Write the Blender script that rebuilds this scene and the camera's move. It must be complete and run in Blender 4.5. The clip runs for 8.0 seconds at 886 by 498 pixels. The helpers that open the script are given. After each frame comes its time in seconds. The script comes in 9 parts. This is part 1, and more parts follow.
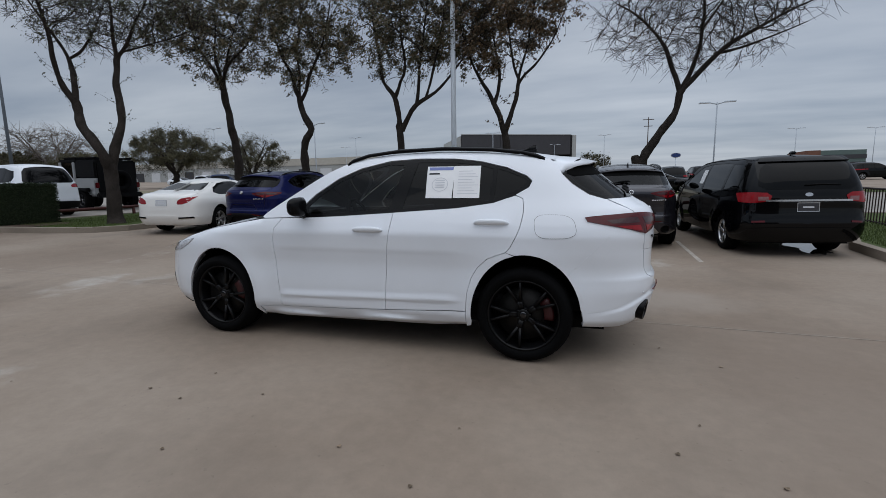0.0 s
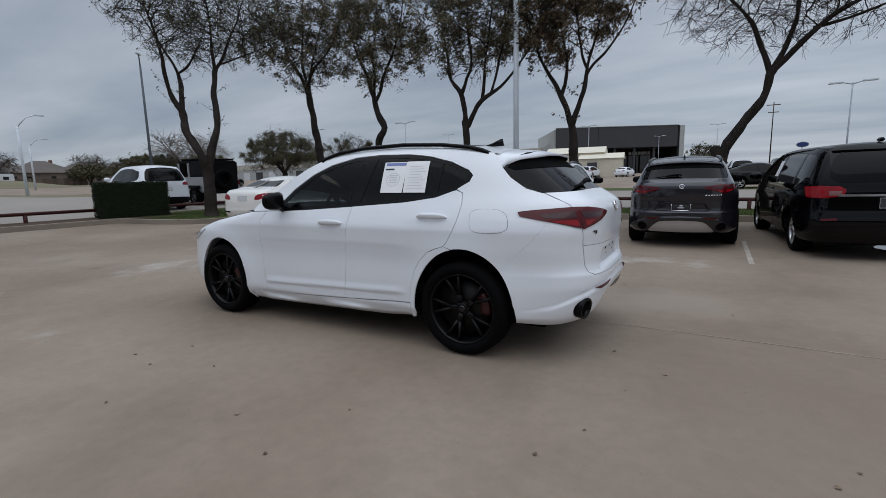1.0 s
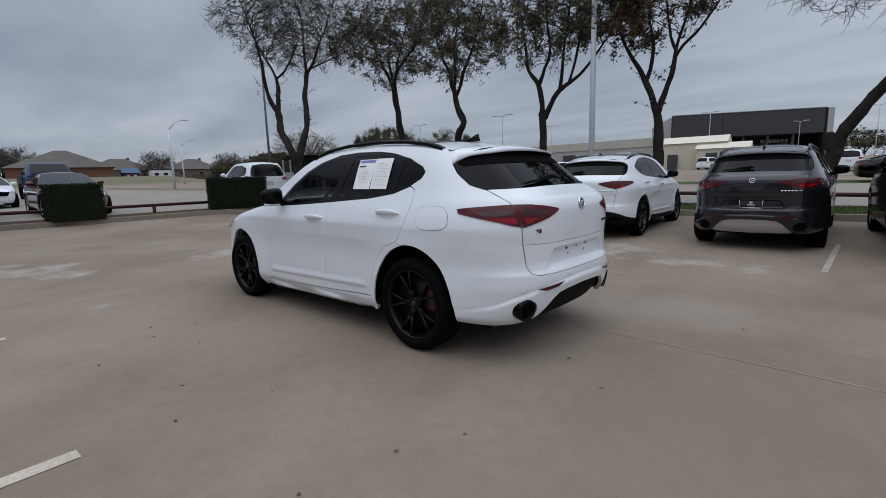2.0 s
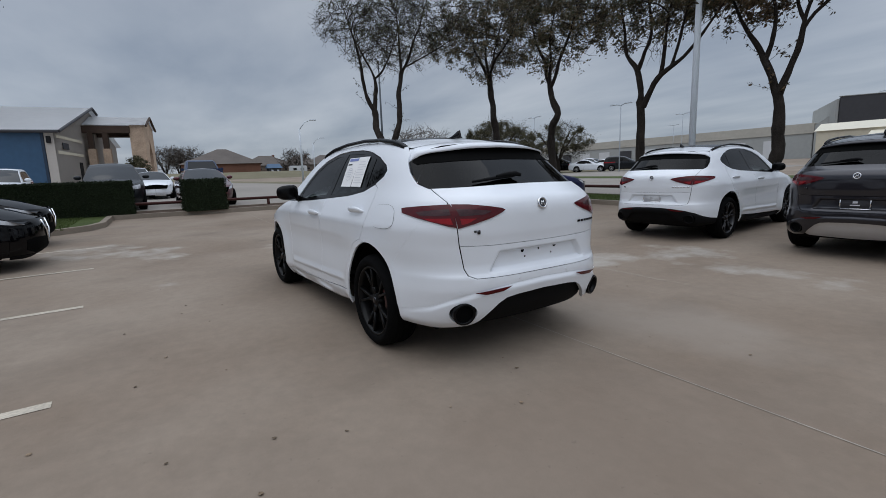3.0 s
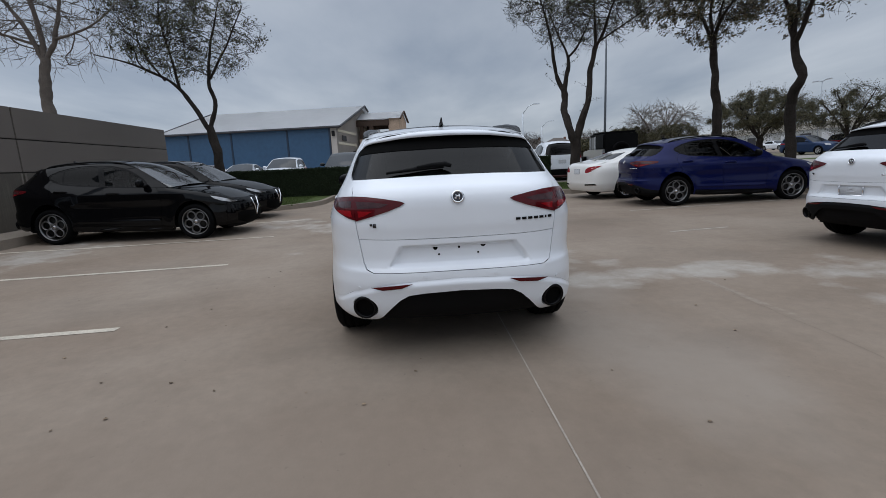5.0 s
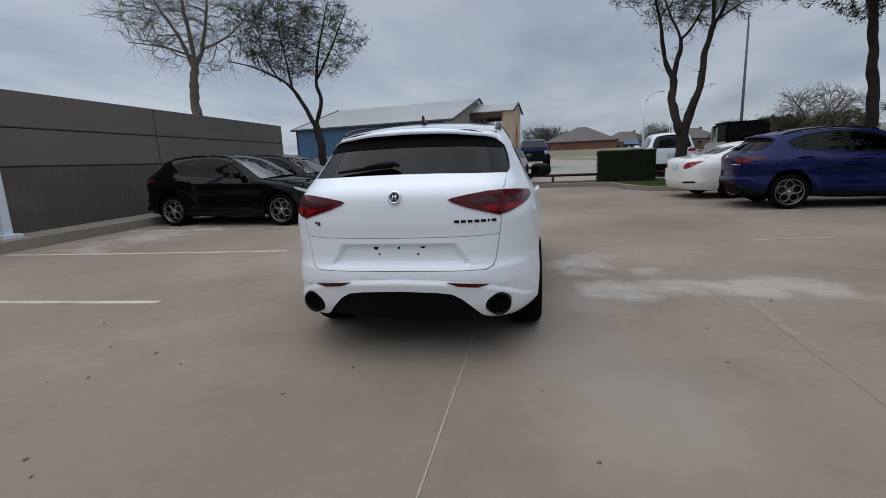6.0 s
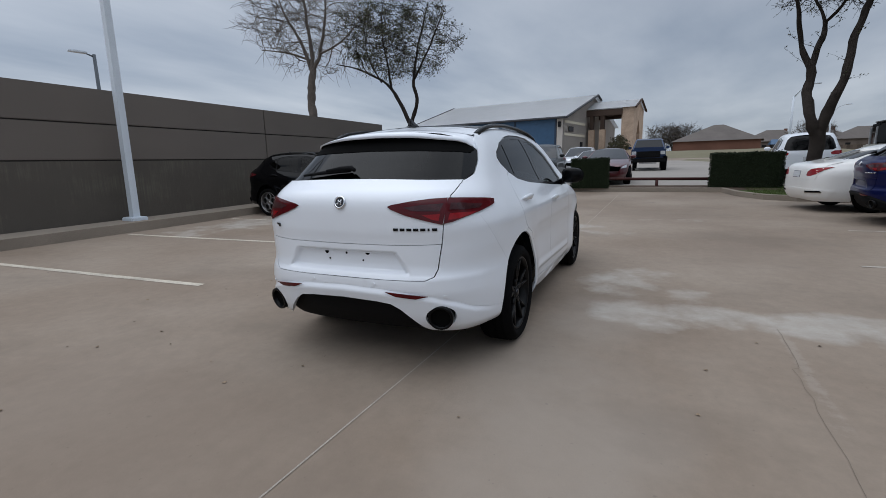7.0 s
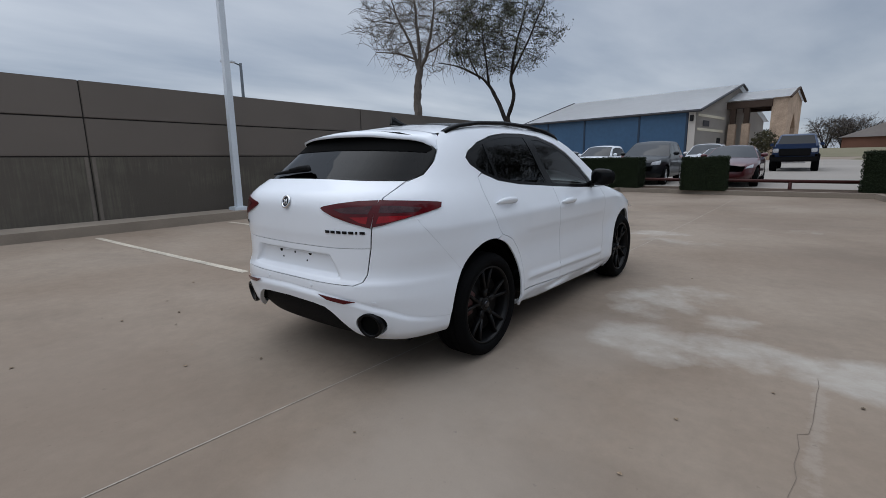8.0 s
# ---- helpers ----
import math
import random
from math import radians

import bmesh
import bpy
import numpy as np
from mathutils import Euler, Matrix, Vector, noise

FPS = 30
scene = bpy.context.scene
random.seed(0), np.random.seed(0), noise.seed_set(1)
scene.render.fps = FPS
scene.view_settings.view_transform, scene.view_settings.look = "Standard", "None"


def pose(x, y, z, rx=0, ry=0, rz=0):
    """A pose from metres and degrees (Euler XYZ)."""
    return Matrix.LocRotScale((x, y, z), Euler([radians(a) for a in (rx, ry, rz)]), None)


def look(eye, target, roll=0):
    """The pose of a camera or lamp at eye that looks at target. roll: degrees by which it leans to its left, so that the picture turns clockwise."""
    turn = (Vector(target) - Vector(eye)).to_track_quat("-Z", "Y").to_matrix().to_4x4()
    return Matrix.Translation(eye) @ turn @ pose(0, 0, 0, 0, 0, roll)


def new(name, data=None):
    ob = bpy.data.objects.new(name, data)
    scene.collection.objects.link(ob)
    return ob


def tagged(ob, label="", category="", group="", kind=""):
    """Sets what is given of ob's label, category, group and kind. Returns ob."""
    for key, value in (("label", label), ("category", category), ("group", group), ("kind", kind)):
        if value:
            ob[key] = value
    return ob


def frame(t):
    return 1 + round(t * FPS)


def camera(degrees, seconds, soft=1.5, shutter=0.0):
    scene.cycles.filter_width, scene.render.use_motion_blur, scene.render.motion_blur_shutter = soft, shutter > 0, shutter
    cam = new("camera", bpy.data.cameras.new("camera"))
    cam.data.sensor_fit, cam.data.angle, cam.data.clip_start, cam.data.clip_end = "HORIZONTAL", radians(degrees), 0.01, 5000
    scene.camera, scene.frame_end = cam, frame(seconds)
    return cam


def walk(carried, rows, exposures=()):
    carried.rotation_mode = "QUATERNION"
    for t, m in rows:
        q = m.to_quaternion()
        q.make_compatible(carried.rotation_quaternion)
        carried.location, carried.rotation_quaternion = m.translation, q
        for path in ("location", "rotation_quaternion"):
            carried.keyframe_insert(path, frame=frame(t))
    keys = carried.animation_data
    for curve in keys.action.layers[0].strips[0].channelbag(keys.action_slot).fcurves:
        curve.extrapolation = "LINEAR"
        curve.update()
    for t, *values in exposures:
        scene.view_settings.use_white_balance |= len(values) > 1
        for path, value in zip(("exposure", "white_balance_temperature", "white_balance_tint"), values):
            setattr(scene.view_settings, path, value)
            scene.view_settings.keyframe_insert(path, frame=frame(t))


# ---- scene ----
cam = camera(87.5, 8.0, soft=0.75)
PATH = [
    (0, (0.27, 0.184, 1.38), (-0.406, 2.044, 1.093), -0.9),
    (0.5, (0.819, 0.352, 1.365), (-0.035, 2.137, 1.075), -1.3),
    (1, (1.376, 0.601, 1.349), (0.332, 2.28, 1.053), -1.4),
    (2.5, (2.691, 1.748, 1.343), (1.138, 2.968, 1.025), -1.9),
    (3, (3.02, 2.253, 1.341), (1.324, 3.262, 1.018), -2.0),
    (3.5, (3.228, 2.728, 1.329), (1.428, 3.535, 1.001), -2.2),
    (4, (3.46, 3.27, 1.329), (1.565, 3.82, 0.999), -2.4),
    (4.5, (3.53, 3.769, 1.31), (1.584, 4.085, 0.968), -2.6),
    (6, (3.37, 5.424, 1.315), (1.448, 5.008, 0.95), -2.3),
    (6.5, (3.217, 5.909, 1.323), (1.354, 5.278, 0.96), -1.9),
    (7, (2.91, 6.374, 1.335), (1.144, 5.508, 0.975), -1.2),
    (7.5, (2.601, 6.784, 1.339), (0.947, 5.719, 0.979), -1.0),
    (8, (2.169, 7.175, 1.343), (0.675, 5.896, 0.977), -0.7),
]
EXPOSURES = [(0, 0.28), (3.5, 0.32), (6, 0.41), (8, 0.42)]
walk(cam, [(t, look(eye, target, roll)) for t, eye, target, roll in PATH], EXPOSURES)

# ---- sky and light ----
world = bpy.data.worlds.new("overcast")
scene.world = world
world.use_nodes = True
wn, wl = world.node_tree.nodes, world.node_tree.links
wn.clear()
w_out = wn.new("ShaderNodeOutputWorld")
w_bg = wn.new("ShaderNodeBackground")
w_sky = wn.new("ShaderNodeTexSky")
w_sky.sky_type, w_sky.sun_disc = "NISHITA", False
w_sky.sun_elevation, w_sky.sun_rotation = radians(60), radians(126)
w_co = wn.new("ShaderNodeTexCoord")
w_sep = wn.new("ShaderNodeSeparateXYZ")
wl.new(w_co.outputs["Generated"], w_sep.inputs[0])
# cloud layer: direction projected on a plane overhead
w_h = wn.new("ShaderNodeMath"); w_h.operation = "MAXIMUM"; w_h.inputs[1].default_value = 0.0
wl.new(w_sep.outputs[2], w_h.inputs[0])
w_add = wn.new("ShaderNodeMath"); w_add.operation = "ADD"; w_add.inputs[1].default_value = 0.10
wl.new(w_h.outputs[0], w_add.inputs[0])
w_div = wn.new("ShaderNodeVectorMath"); w_div.operation = "DIVIDE"
w_cmb = wn.new("ShaderNodeCombineXYZ")
for i in range(3):
    wl.new(w_add.outputs[0], w_cmb.inputs[i])
wl.new(w_co.outputs["Generated"], w_div.inputs[0])
wl.new(w_cmb.outputs[0], w_div.inputs[1])
w_map = wn.new("ShaderNodeMapping")
w_map.inputs["Rotation"].default_value = (0, 0, radians(25))
w_map.inputs["Scale"].default_value = (0.35, 0.75, 0.0)
wl.new(w_div.outputs[0], w_map.inputs[0])
w_noise = wn.new("ShaderNodeTexNoise")
w_noise.inputs["Scale"].default_value, w_noise.inputs["Detail"].default_value = 1.3, 7
w_noise.inputs["Roughness"].default_value = 0.5
wl.new(w_map.outputs[0], w_noise.inputs["Vector"])
w_ramp = wn.new("ShaderNodeValToRGB")
w_ramp.color_ramp.elements[0].position, w_ramp.color_ramp.elements[1].position = 0.33, 0.70
w_ramp.color_ramp.elements[0].color = (0.238, 0.279, 0.347, 1)
w_ramp.color_ramp.elements[1].color = (0.415, 0.452, 0.510, 1)
wl.new(w_noise.outputs["Fac"], w_ramp.inputs[0])
w_scale = wn.new("ShaderNodeVectorMath"); w_scale.operation = "SCALE"; w_scale.inputs["Scale"].default_value = 0.10
wl.new(w_sky.outputs[0], w_scale.inputs[0])
w_mix = wn.new("ShaderNodeMix"); w_mix.data_type = "RGBA"; w_mix.inputs[0].default_value = 0.9
wl.new(w_scale.outputs[0], w_mix.inputs[6])
wl.new(w_ramp.outputs[0], w_mix.inputs[7])
# an overcast sky is about twice as bright overhead as low down
w_zen = wn.new("ShaderNodeMapRange")
w_zen.interpolation_type = "SMOOTHSTEP"
for i, v in ((1, 0.30), (2, 0.95), (3, 1.0), (4, 2.4)):
    w_zen.inputs[i].default_value = v
wl.new(w_sep.outputs[2], w_zen.inputs[0])
w_lit = wn.new("ShaderNodeVectorMath"); w_lit.operation = "SCALE"
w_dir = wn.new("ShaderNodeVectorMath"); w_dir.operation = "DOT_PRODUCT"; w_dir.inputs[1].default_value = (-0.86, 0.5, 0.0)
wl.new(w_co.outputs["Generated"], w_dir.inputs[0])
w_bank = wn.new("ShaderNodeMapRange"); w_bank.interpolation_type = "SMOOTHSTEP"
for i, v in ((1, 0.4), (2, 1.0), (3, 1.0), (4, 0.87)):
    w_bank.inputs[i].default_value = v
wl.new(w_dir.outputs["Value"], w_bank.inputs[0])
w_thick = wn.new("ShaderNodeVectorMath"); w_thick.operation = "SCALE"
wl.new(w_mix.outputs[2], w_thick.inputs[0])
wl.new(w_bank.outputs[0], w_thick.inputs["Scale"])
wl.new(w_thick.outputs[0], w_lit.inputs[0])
wl.new(w_zen.outputs[0], w_lit.inputs["Scale"])
wl.new(w_lit.outputs[0], w_bg.inputs[0])
w_bg.inputs[1].default_value = 1.0
wl.new(w_bg.outputs[0], w_out.inputs[0])

sun_data = bpy.data.lights.new("sun", "SUN")
sun_data.energy, sun_data.angle, sun_data.color = 0.7, radians(95), (1.0, 0.96, 0.9)
sun = new("sun", sun_data)
sun.matrix_world = look((0, 0, 30), (-5, 3.6, 0))
# ---- tools ----
from mathutils.geometry import delaunay_2d_cdt


def rise(x, y):
    """Height of the lot: level round the car, climbing gently to all sides."""
    d = math.hypot(x, y - 4)
    if d < 2:
        return 0.0
    if d < 10:
        return 0.018 * (d - 2) ** 2 / 16
    return 0.018 * (d - 6) if d < 46 else 0.72 + 0.015 * (d - 46)


def link_mesh(name, me, mat, parent=None, smooth=True, label=""):
    ob = new(name, me)
    if mat and not me.materials:
        me.materials.append(mat)
    if smooth:
        me.polygons.foreach_set("use_smooth", [True] * len(me.polygons))
    if parent:
        ob.parent = parent
    if label:
        tagged(ob, label)
    return ob


def part(name, bm, mat, parent=None, label="", smooth=False):
    me = bpy.data.meshes.new(name)
    bm.to_mesh(me)
    bm.free()
    return link_mesh(name, me, mat, parent, smooth, label)


def raw(name, verts, faces, mat, parent=None, smooth=True, label=""):
    me = bpy.data.meshes.new(name)
    me.from_pydata([tuple(v) for v in verts], [], faces)
    me.update()
    return link_mesh(name, me, mat, parent, smooth, label)


def empty(name, m, label, category, group="", kind=""):
    ob = new(name)
    ob.matrix_world = m
    ob.empty_display_size = 0.2
    return tagged(ob, label, category, group, kind)


def box(bm, x0, y0, z0, x1, y1, z1, bevel=0.0, m=None):
    r = bmesh.ops.create_cube(bm, size=1, matrix=Matrix.LocRotScale(((x0 + x1) / 2, (y0 + y1) / 2, (z0 + z1) / 2), None, (abs(x1 - x0), abs(y1 - y0), abs(z1 - z0))))
    vs = r["verts"]
    if bevel:
        es = list({e for v in vs for e in v.link_edges})
        out = bmesh.ops.bevel(bm, geom=es, offset=bevel, segments=2, affect="EDGES", clamp_overlap=True)
        vs = list({v for f in out["faces"] for v in f.verts} | {v for v in vs if v.is_valid})
    if m is not None:
        bmesh.ops.transform(bm, matrix=m, verts=[v for v in vs if v.is_valid])


def tube(bm, pts, radii, sides=8, caps=True):
    """A round tube along pts with a radius at each."""
    rings, prev = [], None
    for i, p in enumerate(pts):
        a, b = Vector(pts[max(i - 1, 0)]), Vector(pts[min(i + 1, len(pts) - 1)])
        d = (b - a).normalized()
        if prev is None:
            u = d.orthogonal().normalized()
        else:
            u = (prev - d * prev.dot(d)).normalized()
        prev, w = u, d.cross(u)
        r = radii[i]
        rings.append([bm.verts.new(Vector(p) + r * (math.cos(k * 2 * math.pi / sides) * u + math.sin(k * 2 * math.pi / sides) * w)) for k in range(sides)])
    for a, b in zip(rings, rings[1:]):
        for k in range(sides):
            bm.faces.new((a[k], a[(k + 1) % sides], b[(k + 1) % sides], b[k]))
    if caps:
        bm.faces.new(rings[0][::-1])
        bm.faces.new(rings[-1])


def lathe(bm, profile, sides=48, axis="Y", closed=False, m=None):
    """profile: (radius, along) pairs turned about an axis."""
    rings = []
    for r, a in profile:
        ring = []
        for k in range(sides):
            c, s = r * math.cos(2 * math.pi * k / sides), r * math.sin(2 * math.pi * k / sides)
            p = Vector((c, a, s)) if axis == "Y" else Vector((c, s, a)) if axis == "Z" else Vector((a, c, s))
            ring.append(bm.verts.new(m @ p if m else p))
        rings.append(ring)
    pairs = list(zip(rings, rings[1:])) + ([(rings[-1], rings[0])] if closed else [])
    for a, b in pairs:
        for k in range(sides):
            bm.faces.new((a[k], b[k], b[(k + 1) % sides], a[(k + 1) % sides]))
    return rings


def dense(poly, step):
    out = []
    n = len(poly)
    for i in range(n):
        a, b = poly[i], poly[(i + 1) % n]
        k = max(1, int(math.ceil(math.dist(a, b) / step)))
        out += [(a[0] + (b[0] - a[0]) * j / k, a[1] + (b[1] - a[1]) * j / k) for j in range(k)]
    return out


def rounded(poly, r=0.3, times=2):
    """Corner cutting: softens an outline."""
    for _ in range(times):
        out = []
        n = len(poly)
        for i in range(n):
            a, b = poly[i], poly[(i + 1) % n]
            out.append((a[0] + (b[0] - a[0]) * r, a[1] + (b[1] - a[1]) * r))
            out.append((a[0] + (b[0] - a[0]) * (1 - r), a[1] + (b[1] - a[1]) * (1 - r)))
        poly = out
    return poly


def in_poly(px, py, poly):
    """Which of the points (arrays) lie in the outline."""
    hit = np.zeros(px.shape, bool)
    n = len(poly)
    for i in range(n):
        (x0, y0), (x1, y1) = poly[i], poly[(i + 1) % n]
        if y0 != y1:
            cut = (y0 > py) != (y1 > py)
            hit ^= cut & (px < (x1 - x0) * (py - y0) / (y1 - y0) + x0)
    return hit


def fill(poly, step, holes=(), edge=None):
    """Triangles over an outline with an even net inside. Gives points, triangles and the border loops."""
    edge = edge or step
    loops = [dense(poly, edge)] + [dense(h, edge) for h in holes]
    pts, edges, spans = [], [], []
    for lp in loops:
        s = len(pts)
        pts += lp
        edges += [(s + i, s + (i + 1) % len(lp)) for i in range(len(lp))]
        spans.append((s, len(lp)))
    a = np.array(loops[0])
    gx = np.arange(a[:, 0].min() + step / 2, a[:, 0].max(), step)
    gy = np.arange(a[:, 1].min() + step / 2, a[:, 1].max(), step)
    X, Y = np.meshgrid(gx, gy)
    X[1::2] += step / 2
    X, Y = X.ravel(), Y.ravel()
    keep = in_poly(X, Y, loops[0])
    for h in loops[1:]:
        keep &= ~in_poly(X, Y, h)
    b = np.array(pts)
    X, Y = X[keep], Y[keep]
    if len(X):
        near = np.min((X[:, None] - b[None, :, 0]) ** 2 + (Y[:, None] - b[None, :, 1]) ** 2, axis=1) > (0.45 * min(step, edge * 2)) ** 2
        pts = pts + list(zip(X[near].tolist(), Y[near].tolist()))
    v, _, f, ov, _, _ = delaunay_2d_cdt([Vector(p) for p in pts], edges, [], 0, 1e-7)
    tri = [tuple(t) for t in f]
    c = np.array([[sum(v[i][k] for i in t) / len(t) for k in (0, 1)] for t in tri])
    ok = in_poly(c[:, 0], c[:, 1], loops[0])
    for h in loops[1:]:
        ok &= ~in_poly(c[:, 0], c[:, 1], h)
    remap = {}
    for i, src in enumerate(ov):
        for s in src:
            remap[s] = i
    borders = [[remap[s + i] for i in range(n)] for s, n in spans]
    return [tuple(p) for p in v], [t for t, k in zip(tri, ok) if k], borders


def sheet(name, poly, h, step, mat, holes=(), parent=None, z=rise, skirt=0.0, smooth=True):
    """A sheet over an outline of the plan, h above the lot, with an optional rim down."""
    v, f, borders = fill(poly, step, holes)
    verts = [(x, y, z(x, y) + h) for x, y in v]
    if skirt:
        for lp in borders:
            s = len(verts)
            verts += [(verts[i][0], verts[i][1], verts[i][2]) for i in lp]
            verts += [(verts[i][0], verts[i][1], verts[i][2] - skirt) for i in lp]
            n = len(lp)
            f = f + [(s + i, s + (i + 1) % n, s + n + (i + 1) % n, s + n + i) for i in range(n)]
    return raw(name, verts, f, mat, parent, smooth)


def strip(poly, w):
    """Outline of a band of width w along an open line."""
    left, right = [], []
    for i, p in enumerate(poly):
        a, b = Vector(poly[max(i - 1, 0)]), Vector(poly[min(i + 1, len(poly) - 1)])
        d = (b - a).normalized()
        nrm = Vector((-d.y, d.x)) * w / 2
        left.append((p[0] + nrm.x, p[1] + nrm.y))
        right.append((p[0] - nrm.x, p[1] - nrm.y))
    return left + right[::-1]


# ---- materials ----
def material(name, base, rough=0.5, metal=0.0, scale=0.0, vary=0.15, bump=0.0, fine=0.0, coat=0.0, alpha=0.0, spec=None, second=None, emit=None, random_vary=0.0):
    """A surface with variation at two scales (metres) and relief."""
    mat = bpy.data.materials.new(name)
    mat.use_nodes = True
    n, l = mat.node_tree.nodes, mat.node_tree.links
    b = n["Principled BSDF"]
    b.inputs["Base Color"].default_value = (*base, 1)
    b.inputs["Roughness"].default_value, b.inputs["Metallic"].default_value = rough, metal
    b.inputs["Coat Weight"].default_value, b.inputs["Coat Roughness"].default_value = coat, 0.03
    b.inputs["Specular IOR Level"].default_value = spec if spec is not None else (0.2 if rough >= 0.6 else 0.5)
    if emit:
        b.inputs["Emission Color"].default_value, b.inputs["Emission Strength"].default_value = (*emit[0], 1), emit[1]
    if scale:
        co = n.new("ShaderNodeTexCoord")
        big, small = n.new("ShaderNodeTexNoise"), n.new("ShaderNodeTexNoise")
        for t, s, d in ((big, 1 / scale, 4), (small, 1 / (fine or scale / 12), 6)):
            t.inputs["Scale"].default_value, t.inputs["Detail"].default_value = s, d
            l.new(co.outputs["Object"], t.inputs["Vector"])
        mix = n.new("ShaderNodeMath")
        mix.operation = "ADD"
        l.new(big.outputs["Fac"], mix.inputs[0])
        l.new(small.outputs["Fac"], mix.inputs[1])
        mr = n.new("ShaderNodeMapRange")
        mr.inputs[1].default_value, mr.inputs[2].default_value = 0.65, 1.35
        l.new(mix.outputs[0], mr.inputs[0])
        cm = n.new("ShaderNodeMix")
        cm.data_type = "RGBA"
        lo = second or tuple(c * (1 - vary) for c in base)
        hi = base if second else tuple(min(1, c * (1 + vary)) for c in base)
        cm.inputs[6].default_value, cm.inputs[7].default_value = (*lo, 1), (*hi, 1)
        l.new(mr.outputs[0], cm.inputs[0])
        src = cm.outputs[2]
        if random_vary:
            oi = n.new("ShaderNodeObjectInfo")
            hs = n.new("ShaderNodeHueSaturation")
            r2 = n.new("ShaderNodeMapRange")
            r2.inputs[3].default_value, r2.inputs[4].default_value = 1 - random_vary, 1 + random_vary
            l.new(oi.outputs["Random"], r2.inputs[0])
            l.new(r2.outputs[0], hs.inputs["Value"])
            l.new(src, hs.inputs["Color"])
            src = hs.outputs[0]
        l.new(src, b.inputs["Base Color"])
        if bump:
            bp = n.new("ShaderNodeBump")
            bp.inputs["Strength"].default_value, bp.inputs["Distance"].default_value = 1.0, bump
            l.new(small.outputs["Fac"], bp.inputs["Height"])
            l.new(bp.outputs[0], b.inputs["Normal"])
    return mat


M = {}
M["crack"] = material("open_crack", (0.155, 0.127, 0.103), 0.95)
M["kerb"] = material("kerb_concrete", (0.25, 0.212, 0.172), 0.9, scale=1.2, vary=0.22, bump=0.0015, fine=0.012)
M["faint_line"] = material("faded_line_paint", (0.36, 0.325, 0.28), 0.85, scale=0.25, vary=0.35, bump=0.002, fine=0.02)
M["line"] = material("worn_line_paint", (0.460, 0.413, 0.340), 0.8, scale=0.35, vary=0.32, bump=0.002, fine=0.02)
M["joint"] = material("joint_sealant", (0.34, 0.30, 0.255), 0.9, scale=0.3, vary=0.3, bump=0.002, fine=0.01)
M["grass"] = material("winter_grass", (0.075, 0.10, 0.028), 0.9, scale=0.8, bump=0.02, fine=0.02, second=(0.045, 0.065, 0.02))
M["drygrass"] = material("dry_verge", (0.20, 0.178, 0.122), 0.95, scale=5, bump=0.02, fine=0.05, second=(0.135, 0.126, 0.08))
M["road"] = material("pale_concrete_road", (0.265, 0.243, 0.218), 0.9, scale=6, vary=0.12, bump=0.004, fine=0.05)
M["wall"] = material("taupe_stucco", (0.132, 0.111, 0.094), 0.58, scale=2.5, vary=0.14, bump=0.003, fine=0.012, spec=0.5)
M["groove"] = material("dark_joint", (0.03, 0.027, 0.025), 0.9)
M["pole"] = material("galvanised_grey_paint", (0.60, 0.65, 0.70), 0.5, metal=0.0, scale=1.0, vary=0.08, bump=0.001, fine=0.02)
M["far_pole"] = material("dulled_grey_pole_paint", (0.40, 0.44, 0.48), 0.6, scale=1.0, vary=0.1, fine=0.02)
M["dark_pole"] = material("weathered_dark_steel", (0.10, 0.115, 0.13), 0.6, scale=1.0, vary=0.15, bump=0.001, fine=0.02)
M["rail"] = material("oxide_red_pipe", (0.06, 0.02, 0.017), 0.6, scale=0.4, vary=0.3, bump=0.002, fine=0.02)
M["soil"] = material("bare_mulch", (0.075, 0.052, 0.038), 0.95, scale=0.4, vary=0.4, bump=0.02, fine=0.03)
M["hedge"] = material("hedge_leaf", (0.020, 0.031, 0.012), 0.75, scale=0.25, fine=0.03, second=(0.013, 0.021, 0.009), vary=0.3)
M["bark"] = material("dark_bark", (0.036, 0.030, 0.026), 0.95, scale=0.25, vary=0.5, bump=0.03, fine=0.025, spec=0.1)
M["bark_pale"] = material("pale_bark", (0.13, 0.112, 0.098), 0.95, scale=0.35, vary=0.3, bump=0.01, fine=0.03)
M["steel_white"] = material("white_steel_roof", (0.58, 0.59, 0.60), 0.5, scale=6, vary=0.05, bump=0.0, fine=1)
M["blue_steel"] = material("blue_steel_panel", (0.030, 0.085, 0.165), 0.5, scale=4, vary=0.12, bump=0.0, fine=0.5)
M["tan_stucco"] = material("tan_stucco", (0.50, 0.46, 0.42), 0.9, scale=3, vary=0.1, bump=0.004, fine=0.05)
M["brick"] = material("brown_brick", (0.17, 0.085, 0.06), 0.9, scale=2, vary=0.2, bump=0.004, fine=0.1)
M["shingle"] = material("grey_shingle", (0.12, 0.105, 0.095), 0.9, scale=3, vary=0.2, bump=0.01, fine=0.15)
M["dark_metal"] = material("dark_grey_cladding", (0.055, 0.055, 0.06), 0.6, scale=5, vary=0.1, fine=0.5)
M["cream_roof"] = material("cream_steel_roof", (0.66, 0.62, 0.50), 0.5, scale=3, vary=0.06, fine=0.4)
M["cream"] = material("cream_cladding", (0.58, 0.53, 0.42), 0.7, scale=4, vary=0.08, fine=0.5)
M["glass_front"] = material("dark_shop_glass", (0.012, 0.014, 0.016), 0.05, spec=0.5)
M["ware"] = material("pale_grey_cladding", (0.36, 0.37, 0.36), 0.7, scale=6, vary=0.08, fine=0.6)
